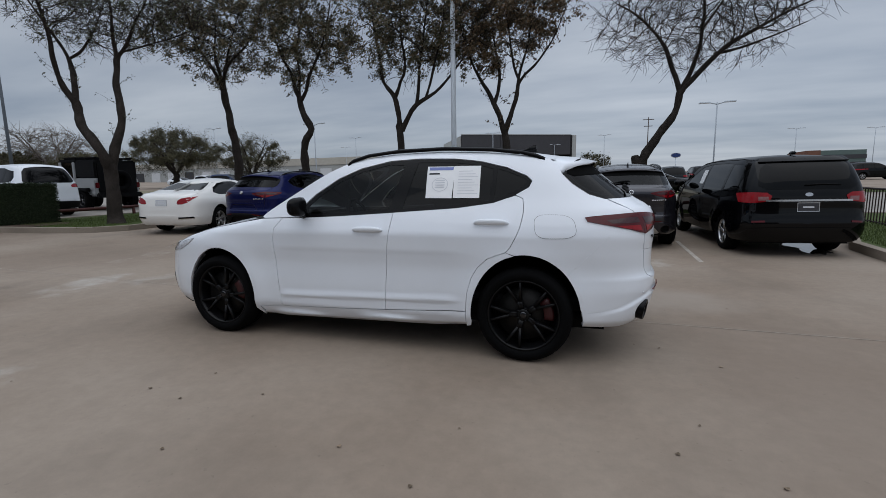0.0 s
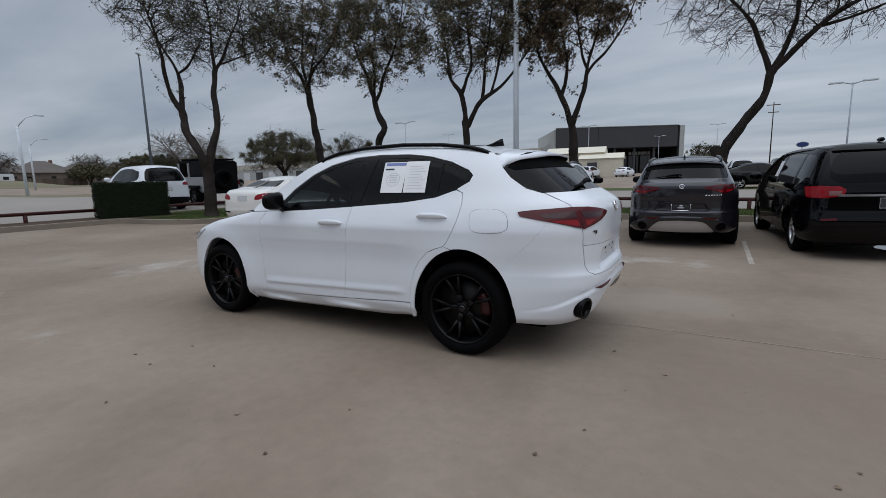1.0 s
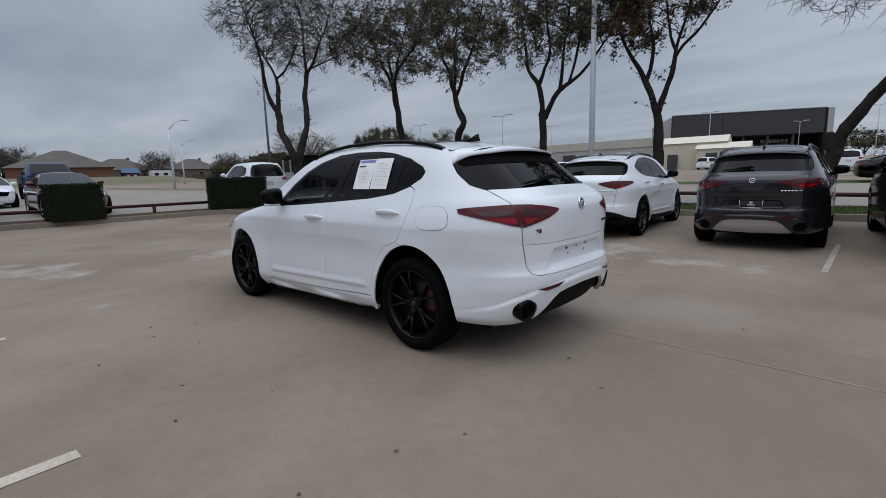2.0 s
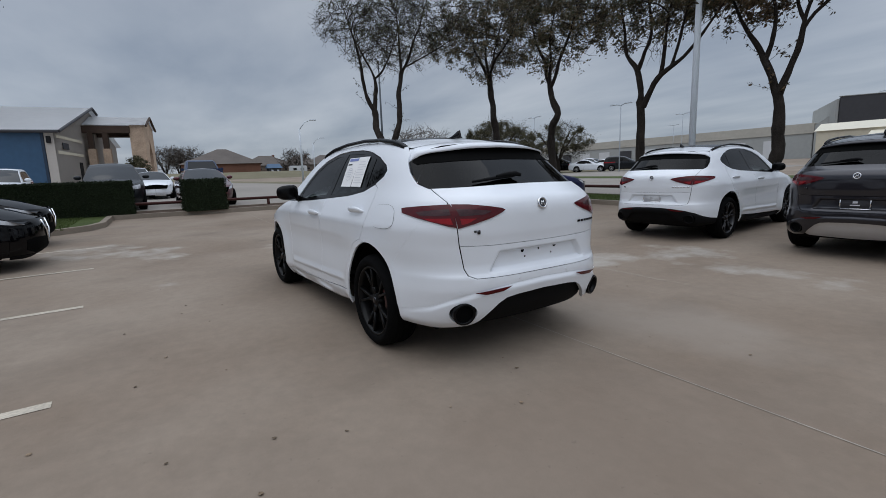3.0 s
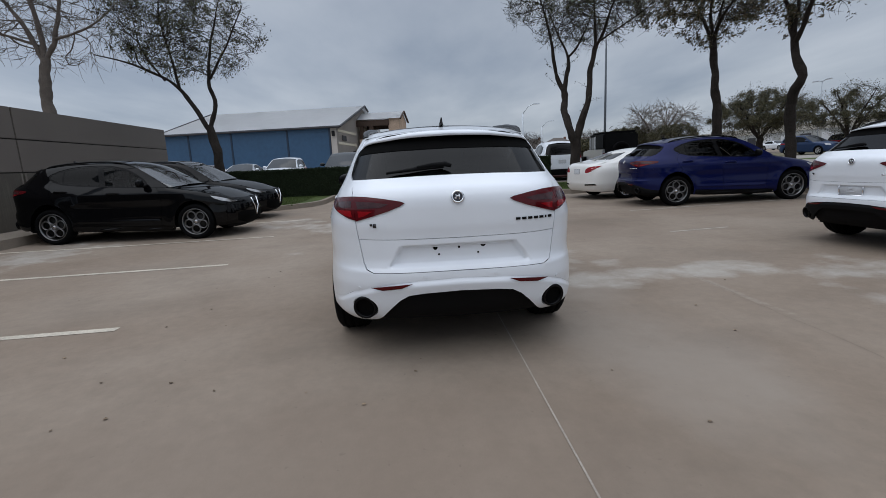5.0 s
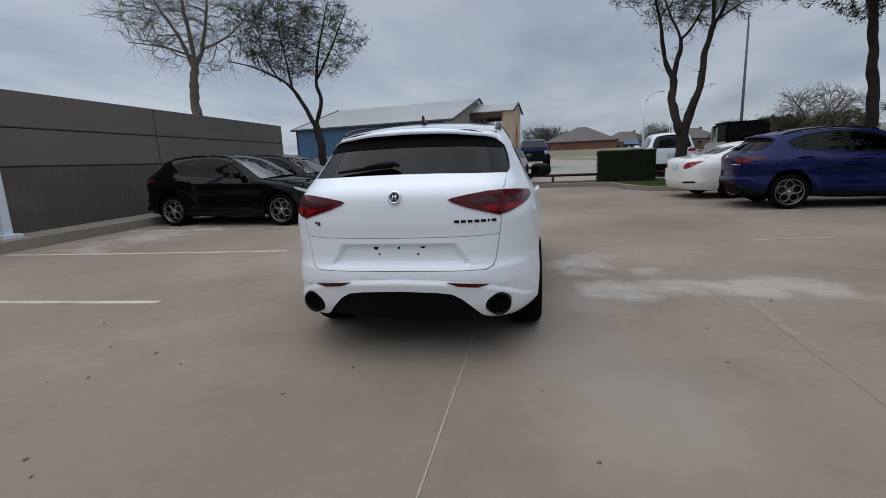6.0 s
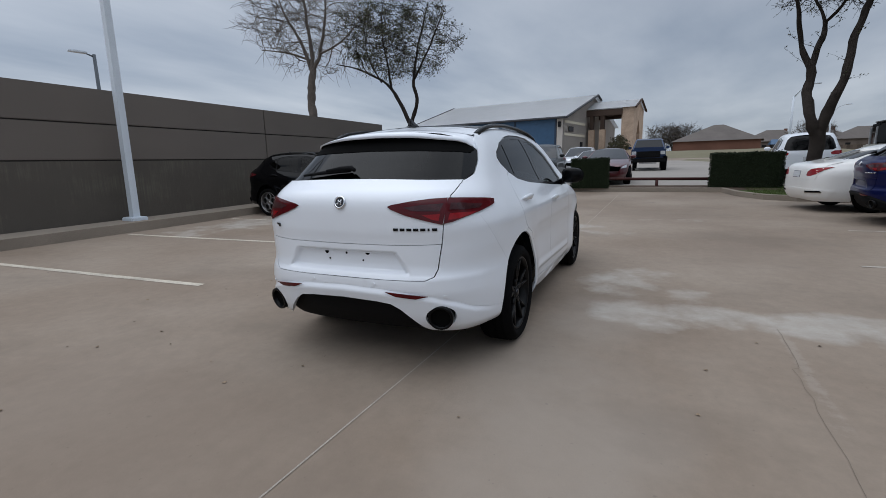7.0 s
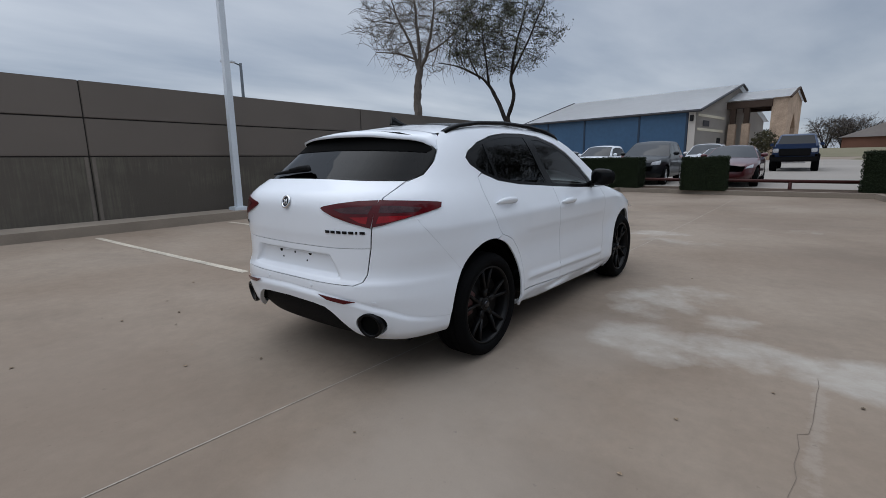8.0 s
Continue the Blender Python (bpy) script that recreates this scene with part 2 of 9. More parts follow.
M["black_void"] = material("deep_shade_interior", (0.015, 0.015, 0.016), 0.8)
# ---- ground ----
def concrete():
    """Broomed lot concrete: tan, mottled, with pale dust drifts and dark drips."""
    mat = bpy.data.materials.new("lot_concrete")
    mat.use_nodes = True
    n, l = mat.node_tree.nodes, mat.node_tree.links
    b = n["Principled BSDF"]
    b.inputs["Roughness"].default_value = 0.85
    b.inputs["Specular IOR Level"].default_value = 0.25
    co = n.new("ShaderNodeTexCoord")

    def noise_at(s, d, rough=0.55, stretch=None):
        t = n.new("ShaderNodeTexNoise")
        t.inputs["Scale"].default_value, t.inputs["Detail"].default_value, t.inputs["Roughness"].default_value = s, d, rough
        if stretch:
            m = n.new("ShaderNodeMapping")
            m.inputs["Scale"].default_value = stretch
            l.new(co.outputs["Object"], m.inputs[0])
            l.new(m.outputs[0], t.inputs["Vector"])
        else:
            l.new(co.outputs["Object"], t.inputs["Vector"])
        return t.outputs["Fac"]

    def ramp(src, a, b2, ca, cb):
        r = n.new("ShaderNodeValToRGB")
        r.color_ramp.elements[0].position, r.color_ramp.elements[1].position = a, b2
        r.color_ramp.elements[0].color, r.color_ramp.elements[1].color = (*ca, 1), (*cb, 1)
        l.new(src, r.inputs[0])
        return r.outputs[0]

    def blend(fac, a, c, mode="MIX"):
        m = n.new("ShaderNodeMix")
        m.data_type, m.blend_type = "RGBA", mode
        if hasattr(fac, "links"):
            l.new(fac, m.inputs[0])
        else:
            m.inputs[0].default_value = fac
        for s, v in ((6, a), (7, c)):
            if hasattr(v, "links"):
                l.new(v, m.inputs[s])
            else:
                m.inputs[s].default_value = (*v, 1)
        return m.outputs[2]

    def math_(op, a, c):
        m = n.new("ShaderNodeMath")
        m.operation = op
        for i, v in ((0, a), (1, c)):
            if hasattr(v, "links"):
                l.new(v, m.inputs[i])
            else:
                m.inputs[i].default_value = v
        return m.outputs[0]

    base = ramp(noise_at(0.35, 5), 0.36, 0.64, (0.212, 0.164, 0.124), (0.277, 0.227, 0.180))
    fine = ramp(noise_at(9, 8, 0.7), 0.3, 0.7, (0.90, 0.90, 0.90), (1.06, 1.06, 1.06))
    col = blend(1.0, base, fine, "MULTIPLY")
    sep = n.new("ShaderNodeSeparateXYZ")
    l.new(co.outputs["Object"], sep.inputs[0])
    # drifts of pale dust lying where the spills dried: centre, half sizes
    def spread(spots):
        over = None
        for cx, cy, rx, ry, *top in spots:
            dx = math_("DIVIDE", math_("SUBTRACT", sep.outputs[0], cx), rx)
            dy = math_("DIVIDE", math_("SUBTRACT", sep.outputs[1], cy), ry)
            d = math_("SUBTRACT", top[0] if top else 1.0, math_("ADD", math_("MULTIPLY", dx, dx), math_("MULTIPLY", dy, dy)))
            d = math_("MAXIMUM", d, -1.5)
            over = d if over is None else math_("MAXIMUM", over, d)
        return over

    # broad stretches of a paler and a browner tone, ragged at the edge
    cloud = math_("MULTIPLY", math_("SUBTRACT", noise_at(0.9, 8, 0.62), 0.5), 2.6)
    for spots, tone, amount in ((PALER, (0.285, 0.245, 0.205), 0.62), (BROWNER, (0.175, 0.134, 0.103), 0.42)):
        m = ramp(math_("ADD", spread(spots), cloud), 0.0, 1.0, (0, 0, 0), (1, 1, 1))
        col = blend(math_("MULTIPLY", m, amount), col, tone)
    drift = spread(DRIFTS)
    wild = math_("SUBTRACT", noise_at(1.5, 12, 0.60, (1.1, 1.0, 1)), 0.5)
    ragged = math_("ADD", drift, math_("MULTIPLY", wild, 4.6))
    mask = ramp(ragged, 0.05, 0.95, (0, 0, 0), (1, 1, 1))
    wisp = ramp(noise_at(4.5, 12, 0.78, (1.2, 0.9, 1)), 0.36, 0.62, (0.58, 0.58, 0.58), (1, 1, 1))
    col = blend(math_("MULTIPLY", math_("MULTIPLY", mask, wisp), 0.80), col, (0.405, 0.380, 0.340))
    # crumbled pale edge along the broken slab joint
    side = math_("SUBTRACT", 1.0, math_("MULTIPLY", math_("ABSOLUTE", math_("SUBTRACT", sep.outputs[1], 7.215), 0.0), 20.0))
    along = math_("SUBTRACT", 1.0, math_("MULTIPLY", math_("ABSOLUTE", math_("ADD", sep.outputs[0], 0.75), 0.0), 0.95))
    spall = ramp(math_("ADD", math_("MINIMUM", side, along), math_("MULTIPLY", math_("SUBTRACT", noise_at(9, 8, 0.7), 0.5), 3.0)), 0.15, 0.75, (0, 0, 0), (1, 1, 1))
    col = blend(math_("MULTIPLY", spall, 0.18), col, (0.40, 0.372, 0.335))
    # damp, darker cloudy patches between the slabs
    damp = ramp(noise_at(0.55, 7, 0.6, (1.3, 0.8, 1)), 0.50, 0.66, (0, 0, 0), (1, 1, 1))
    col = blend(math_("MULTIPLY", damp, 0.34), col, (0.135, 0.108, 0.085))
    speck = ramp(noise_at(26, 2, 0.5), 0.70, 0.76, (0, 0, 0), (1, 1, 1))
    col = blend(math_("MULTIPLY", speck, 0.25), col, (0.085, 0.07, 0.06))
    drip = ramp(noise_at(1.1, 3, 0.5), 0.70, 0.80, (0, 0, 0), (1, 1, 1))
    col = blend(math_("MULTIPLY", drip, 0.35), col, (0.11, 0.092, 0.078))
    l.new(col, b.inputs["Base Color"])
    bp = n.new("ShaderNodeBump")
    bp.inputs["Strength"].default_value, bp.inputs["Distance"].default_value = 0.6, 0.003
    l.new(noise_at(60, 6, 0.7), bp.inputs["Height"])
    l.new(bp.outputs[0], b.inputs["Normal"])
    return mat


PALER = [(0.45, 5.85, 1.5, 0.75), (-1.2, 5.9, 1.0, 0.5)]
BROWNER = [(1.6, 3.7, 1.1, 1.9), (-5.2, 7.6, 2.4, 1.3), (-9.3, 6.4, 2.2, 1.6)]
DRIFTS = [(-1.36, 6.15, 0.46, 0.40), (-1.50, 6.75, 0.36, 0.50), (-1.48, 7.35, 0.40, 0.55), (-1.55, 7.95, 0.45, 0.55), (-1.25, 8.7, 0.50, 0.60, 0.8), (-2.25, 6.0, 0.50, 0.50, 0.85), (-2.85, 6.1, 0.45, 0.60, 0.75), (-2.1, 6.55, 0.40, 0.40, 0.6), (-6.2, 5.2, 0.5, 1.0, 0.5),
          (-7.1, 1.9, 1.1, 0.75, 0.7), (-3.9, 2.2, 1.0, 0.40, 0.2), (-6.6, 4.5, 0.6, 0.9, 0.7), (0.4, 8.4, 1.3, 0.5, 0.6), (-1.2, 9.3, 0.9, 0.5, 0.7), (-5.0, -2.6, 2.4, 0.9, 0.8), (-8.2, 0.9, 1.3, 0.9, 0.7), (-8.2, 6.4, 0.5, 1.6, 0.1)]
M["concrete"] = concrete()

# one sheet out to the horizon, in rings about the car
rings_r = [0, 1, 2, 3, 4, 5, 6, 7, 8, 9, 10, 12, 15, 19, 24, 30, 38, 46, 60, 90, 140, 220, 360, 600, 1000]
gv, gf = [(0, 4, 0)], []
SEG = 96
for r in rings_r[1:]:
    for k in range(SEG):
        a = 2 * math.pi * k / SEG
        x, y = r * math.cos(a), 4 + r * math.sin(a)
        gv.append((x, y, rise(x, y)))
for k in range(SEG):
    gf.append((0, 1 + k, 1 + (k + 1) % SEG))
for j in range(len(rings_r) - 2):
    s, t = 1 + j * SEG, 1 + (j + 1) * SEG
    gf += [(s + k, t + k, t + (k + 1) % SEG, s + (k + 1) % SEG) for k in range(SEG)]
tagged(raw("ground", gv, gf, M["concrete"]), "tan broomed concrete car park with pale dust stains", "ground", kind="structure")


def kerbed(name, outline, mat, label, top=0.15, width=0.16, step=0.8):
    """A planted bed: a kerb round it as a real step, and its soil or lawn inside."""
    c = np.array(outline).mean(axis=0)
    n = len(outline)
    inner = []
    for i in range(n):
        p, a, b = (Vector(outline[j % n]) for j in (i, i - 1, i + 1))
        d0, d1 = (p - a).normalized(), (b - p).normalized()
        n0, n1 = Vector((-d0.y, d0.x)), Vector((-d1.y, d1.x))
        m = (n0 + n1).normalized()
        k = width / max(0.5, m.dot(n0))
        inner.append((p.x + m.x * k, p.y + m.y * k))
    kerb = sheet("kerb", outline, top, step, M["kerb"], holes=[inner], skirt=0.2, smooth=False)
    tagged(kerb, "weathered concrete kerb round a planted bed", "kerb", kind="structure")
    bed = sheet(name, inner, top - 0.02, step, mat)
    tagged(bed, label, name.replace("_", " "), kind="structure")


# outlines run anticlockwise
kerbed("lawn", [(-17.8, 14.7), (4.7, 14.75), (4.9, 12.0), (4.4, 10.6), (4.35, 8.9), (9, 8.2), (40, 8), (40, 17.2), (-17.8, 17.2)], M["grass"], "short winter grass strip behind the parking row")
kerbed("lawn", [(-11.6, -4.35), (-11.6, -0.7), (-12.0, -0.1), (-12.6, 0.5), (-13.4, 0.75), (-15.75, 0.75), (-15.75, 7.95), (-14.3, 8.25), (-13.1, 8.8), (-12.65, 9.5), (-12.75, 14.55), (-17.3, 14.55), (-17.3, -5.4)],
       M["grass"], "short grass island with a clipped hedge on it")
tagged(sheet("mulch_bed", [(-17.1, 1.0), (-15.95, 1.0), (-15.95, 7.9), (-14.9, 8.3), (-15.0, 9.6), (-17.1, 9.6)], 0.145, 0.6, M["soil"]), "bare brown mulch under the hedge and rail", "mulch bed", kind="structure")


def wall_y(x):
    return -4.9 + 0.055 * x


def kerb_y(x):
    return -3.72 + 0.045 * x


# raised concrete strip at the foot of the boundary wall
tagged(sheet("wall_kerb", [(9, kerb_y(9)), (9, wall_y(9) + 0.02), (-11.6, wall_y(-11.6) + 0.02), (-11.6, kerb_y(-11.6))], 0.15, 0.7, M["kerb"], skirt=0.2, smooth=False), "raised concrete kerb strip along the wall", "kerb", kind="structure")

# painted bay lines
for (x0, y0), (x1, y1) in [((-0.14, -3.3), (-0.57, 1.51)), ((-2.76, -3.62), (-3.36, 1.35)), ((-5.4, -3.75), (-6.12, 1.17)), ((-8.1, -3.85), (-8.85, 1.13)),
                           ((1.70, 8.65), (1.64, 11.2)), ((-4.17, 8.5), (-4.3, 9.6)), ((-7.3, 9.2), (-7.6, 14.2))]:
    old = y0 > 8
    tagged(sheet("bay_line", strip([(x0, y0), (x1, y1)], 0.07 if old else 0.10), 0.004, 0.4, M["faint_line"] if old else M["line"]), "worn white painted parking bay line", "line marking", "bay lines", "structure")


def joint(pts, w, lift=0.003, mat="joint", wild=1.0):
    line = []
    for (xa, ya), (xb, yb) in zip(pts, pts[1:]):
        k = max(2, int(math.dist((xa, ya), (xb, yb)) / 0.12))
        for i in range(k):
            f = i / k
            line.append((xa + (xb - xa) * f + 0.012 * wild * noise.noise((xa + f * 31, ya, 0)), ya + (yb - ya) * f + 0.012 * wild * noise.noise((xa + f * 17, yb, 3))))
    line.append(pts[-1])
    return tagged(sheet("slab_joint", strip(line, w), lift, 0.2, M[mat]), "pale sealed joint between concrete slabs", "slab joint", kind="structure")


joint([(8, 5.0), (-16, 4.75)], 0.010)
CRACK = [(0.9, 7.13), (0.45, 7.15), (0.01, 7.15), (-0.25, 7.155), (-0.54, 7.145)]
CRACK_FAR = [(-0.58, 7.19), (-0.98, 7.20), (-1.35, 7.197)]
joint(CRACK, 0.0022, mat="crack", wild=2.2)
joint(CRACK_FAR, 0.0026, mat="crack", wild=2.2)
joint([(-0.54, 7.145), (-0.56, 7.17), (-0.58, 7.19)], 0.0028, mat="crack", wild=0.8)

# neighbouring lot and street beyond the rail
tagged(sheet("road", [(-17.4, -60), (-17.4, 17.1), (-36, 17.1), (-40, 14), (-70, 7), (-70, -60)], 0.13, 4, M["road"], skirt=0.2), "pale concrete neighbouring lot and street", "road", kind="structure")
tagged(sheet("road", [(-17.9, 17.6), (-17.9, 60), (-36, 60), (-38, 17.6)], 0.006, 4, M["road"]), "pale concrete street past the parking row", "road", kind="structure")
tagged(sheet("verge", [(-36.2, 60), (-46, 60), (-50, 18), (-90, 9), (-70.2, 7.2), (-40.2, 14.2), (-38.2, 17.6)], 0.012, 4, M["drygrass"]), "dry winter grass verge beside the street", "verge", kind="structure")
tagged(sheet("verge", [(-100, -80), (-100, 60), (-300, 160), (-300, -150)], 0.012, 12, M["drygrass"]), "dry winter grass in front of the houses", "verge", kind="structure")
tagged(sheet("road", [(60, 17.4), (60, 33), (-17.7, 31), (-17.7, 17.4)], 0.006, 4, M["road"]), "pale concrete street behind the parking row", "road", kind="structure")
tagged(sheet("verge", [(60, 33.2), (60, 36.5), (-30, 34.5), (-30, 31.2)], 0.012, 4, M["grass"]), "narrow grass verge across the street", "verge", kind="structure")


# standing water by the kerb under the minivan
M["water"] = material("standing_water", (0.05, 0.045, 0.04), 0.03, spec=0.5)
wet = [(3.8 + (0.26 + 0.16 * noise.noise((math.cos(a) * 2, math.sin(a) * 2, 1))) * math.cos(a), 10.8 + (0.95 + 0.5 * noise.noise((math.cos(a) * 2, math.sin(a) * 2, 5))) * math.sin(a)) for a in (2 * math.pi * k / 40 for k in range(40))]
tagged(sheet("puddle", wet, 0.005, 0.15, M["water"]), "shallow puddle of standing water beside the kerb", "puddle", kind="structure")


def grass_blades(name, area, count, seed, label):
    """Short blades over a stretch of lawn."""
    rng = np.random.default_rng(seed)
    x0, y0, x1, y1 = area
    v, f = [], []
    for _ in range(count):
        x, y = rng.uniform(x0, x1), rng.uniform(y0, y1)
        z, h, a = rise(x, y) + 0.12, rng.uniform(0.03, 0.075), rng.uniform(0, 6.28)
        c, s = math.cos(a), math.sin(a)
        lean, w = rng.uniform(-0.03, 0.03), 0.006
        k = len(v)
        v += [(x - c * w, y - s * w, z), (x + c * w, y + s * w, z), (x - s * lean, y + c * lean, z + h)]
        f.append((k, k + 1, k + 2))
    tagged(raw(name, v, f, M["blade"], smooth=False), label, "grass", kind="stuff")


M["blade"] = material("grass_blade", (0.085, 0.12, 0.03), 0.8, scale=0.6, fine=0.05, second=(0.05, 0.07, 0.022))
grass_blades("grass_blades", (-16.4, 8.6, -13.3, 14.3), 16000, 1, "short blades of winter grass on the island")
grass_blades("grass_blades", (-16.4, -4.0, -11.9, 0.0), 16000, 2, "short blades of winter grass round the hedge")
grass_blades("grass_blades", (4.7, 9.0, 7.5, 14.6), 14000, 3, "short blades of winter grass beside the minivan")
grass_blades("grass_blades", (-13.0, 14.95, 4.6, 17.0), 30000, 4, "short blades of winter grass behind the parking row")


# dry leaves blown over the lot
def fallen_leaf(x, y, size, turn, seed):
    rng = np.random.default_rng(seed)
    v, f = [], []
    n = 7
    for i in range(n + 1):
        t = i / n
        w = size * 0.36 * math.sin(math.pi * min(1, t * 1.05)) ** 0.8 * (1 + 0.25 * rng.normal()) + 0.0012
        lift = 0.004 + size * 0.09 * (2 * t - 1) ** 2
        curl = size * rng.uniform(0.05, 0.13)
        v += [((t - 0.5) * size, -w, lift + curl), ((t - 0.5) * size, 0, lift), ((t - 0.5) * size, w, lift + curl * 0.6)]
    for i in range(n):
        a = i * 3
        f += [(a, a + 1, a + 4, a + 3), (a + 1, a + 2, a + 5, a + 4)]
    ob = raw("fallen_leaf", v, f, M["dead_leaf"])
    ob.matrix_world = on_ground(x, y, turn)
    tagged(ob, "small curled dry brown leaf on the concrete", "leaf", "fallen leaves")


def on_ground(x, y, rz):
    return pose(x, y, rise(x, y), 0, 0, rz)


M["dead_leaf"] = material("dead_leaf", (0.19, 0.142, 0.098), 0.8, scale=0.02, vary=0.4, fine=0.004, random_vary=0.45)
for k, (x, y) in enumerate([(-0.49, 2.5), (-1.04, 2.13), (-0.55, 1.95), (0.78, 2.95), (0.88, 3.54), (1.05, 2.47), (-2.34, 2.28), (-1.86, 2.5), (2.39, 5.71), (1.07, 3.91), (1.46, 5.67), (0.56, 2.12), (0.84, 5.43), (0.07, 1.52), (0.31, 6.58),
                            (-1.66, 0.4), (0.49, 4.23), (0.68, 4.2), (-0.31, 6.65), (-0.96, 7.01), (0.12, 4.81), (-1.05, 7.4), (0.56, -2.37), (-0.2, -1.05), (-3.9, 6.91), (1.84, 3.01), (-3.57, 6.0), (-5.62, 7.01), (1.14, 2.24), (0.63, 2.61), (-1.92, 1.81), (-2.44, 2.67), (-3.74, 2.09), (-2.67, 2.33), (-6.4, -1.7), (1.94, 3.18)]):
    fallen_leaf(x, y, 0.016 + 0.004 * (k * 7 % 4), k * 77 % 360, k)
# ---- boundary wall ----
def boundary_wall():
    a = math.atan2(0.055, 1)
    L = 15.75 / math.cos(a) + 10
    root = empty("wall_south", Matrix.Translation((-15.75, wall_y(-15.75), 0.09)) @ Matrix.Rotation(a, 4, "Z") @ Matrix.Rotation(radians(0.34), 4, "Y"), "taupe stucco boundary wall in three courses with dark grooves", "wall", kind="structure")
    bays = [0, 7.45, 15.2, 23.05, L]
    for k in range(4):
        for z0, z1, mat in ((0.0, 1.55, M["wall_rib"]), (1.575, 2.34, M["wall"]), (2.365, 3.1, M["wall"])):
            bm = bmesh.new()
            box(bm, bays[k] + 0.011, -0.3, z0, bays[k + 1] - 0.011, 0, z1, 0.010)
            part("wall_panel", bm, mat, root)
    bm = bmesh.new()
    box(bm, 0.01, -0.29, 0, L, -0.02, 3.08)
    part("core", bm, M["groove"], root)
    for k in (1, 2, 3):
        bm = bmesh.new()
        for u in (-0.10, 0.03):
            box(bm, bays[k] + u, -0.02, 0, bays[k] + u + 0.07, 0.012, 1.55, 0.006)
        part("pilaster_strip", bm, M["strip"], root)


M["wall_rib"] = material("raked_taupe_stucco", (0.084, 0.072, 0.059), 0.62, scale=2.0, vary=0.18, bump=0.004, fine=0.012, spec=0.4)
def raked(mat):
    """Fine upright rake marks and pale, faintly mossy run-off streaks."""
    n, l = mat.node_tree.nodes, mat.node_tree.links
    b = n["Principled BSDF"]
    co = n.new("ShaderNodeTexCoord")

    def streaks(sx, sz, detail):
        mp, no = n.new("ShaderNodeMapping"), n.new("ShaderNodeTexNoise")
        mp.inputs["Scale"].default_value = (sx, sx, sz)
        no.inputs["Scale"].default_value, no.inputs["Detail"].default_value, no.inputs["Roughness"].default_value = 1.0, detail, 0.65
        l.new(co.outputs["Object"], mp.inputs["Vector"])
        l.new(mp.outputs[0], no.inputs["Vector"])
        return no.outputs["Fac"]
    bp = n.new("ShaderNodeBump")
    bp.inputs["Strength"].default_value, bp.inputs["Distance"].default_value = 0.7, 0.005
    l.new(streaks(45, 1.5, 3), bp.inputs["Height"])
    l.new(b.inputs["Normal"].links[0].from_socket, bp.inputs["Normal"])
    l.new(bp.outputs[0], b.inputs["Normal"])
    both = n.new("ShaderNodeMath")
    both.operation = "MULTIPLY"
    l.new(streaks(22, 1.1, 6), both.inputs[0])
    l.new(streaks(0.55, 1.2, 4), both.inputs[1])
    ramp = n.new("ShaderNodeValToRGB")
    ramp.color_ramp.elements[0].position, ramp.color_ramp.elements[1].position = 0.24, 0.42
    ramp.color_ramp.elements[0].color, ramp.color_ramp.elements[1].color = (0, 0, 0, 1), (0.55, 0.55, 0.55, 1)
    l.new(both.outputs[0], ramp.inputs[0])
    mix = n.new("ShaderNodeMix")
    mix.data_type = "RGBA"
    l.new(ramp.outputs[0], mix.inputs[0])
    l.new(b.inputs["Base Color"].links[0].from_socket, mix.inputs[6])
    mix.inputs[7].default_value = (0.150, 0.142, 0.105, 1)
    l.new(mix.outputs[2], b.inputs["Base Color"])


raked(M["wall_rib"])
M["strip"] = material("worn_pale_stucco_strip", (0.165, 0.145, 0.125), 0.8, scale=0.5, vary=0.25, bump=0.003, fine=0.012, spec=0.2)
boundary_wall()


# ---- hedges: clipped blocks of small leaves ----
def hedge(length, depth, height, m, label):
    root = empty("hedge", m, label, "hedge", "clipped hedges")
    bm = bmesh.new()
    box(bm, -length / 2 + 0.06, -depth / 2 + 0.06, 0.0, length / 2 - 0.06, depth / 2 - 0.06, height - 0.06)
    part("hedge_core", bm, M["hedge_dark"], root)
    rng = np.random.default_rng(int(length * 1000))
    area = {0: length * height, 1: length * height, 2: depth * height, 3: depth * height, 4: length * depth}
    v, f = [], []
    for side, a in area.items():
        for _ in range(int(a * 1500)):
            u, w = rng.uniform(-0.5, 0.5, 2)
            o = 0.05 * noise.noise((u * length * 3, w * 4, side)) + rng.normal(0, 0.022)
            if side == 0: p, nn = (u * length, -depth / 2 - o + 0.04, (w + 0.5) * height), (0, -1, 0)
            elif side == 1: p, nn = (u * length, depth / 2 + o - 0.04, (w + 0.5) * height), (0, 1, 0)
            elif side == 2: p, nn = (-length / 2 - o + 0.04, u * depth, (w + 0.5) * height), (-1, 0, 0)
            elif side == 3: p, nn = (length / 2 + o - 0.04, u * depth, (w + 0.5) * height), (1, 0, 0)
            else: p, nn = (u * length, w * depth, height + o - 0.03), (0, 0, 1)
            d = (Vector(nn) + Vector(rng.normal(0, 0.55, 3))).normalized()
            t = d.orthogonal().normalized()
            t.rotate(Matrix.Rotation(rng.uniform(0, 6.28), 3, d))
            b = d.cross(t)
            s = rng.uniform(0.012, 0.026)
            i = len(v)
            p = Vector(p)
            v += [p - t * s * 1.3, p - b * s * 0.7 + d * 0.006, p + t * s * 1.3, p + b * s * 0.7 + d * 0.006]
            f.append((i, i + 1, i + 2, i + 3))
    ob = raw("hedge_leaves", v, f, M["hedge"], root, smooth=False)
    tagged(ob, kind="stuff")


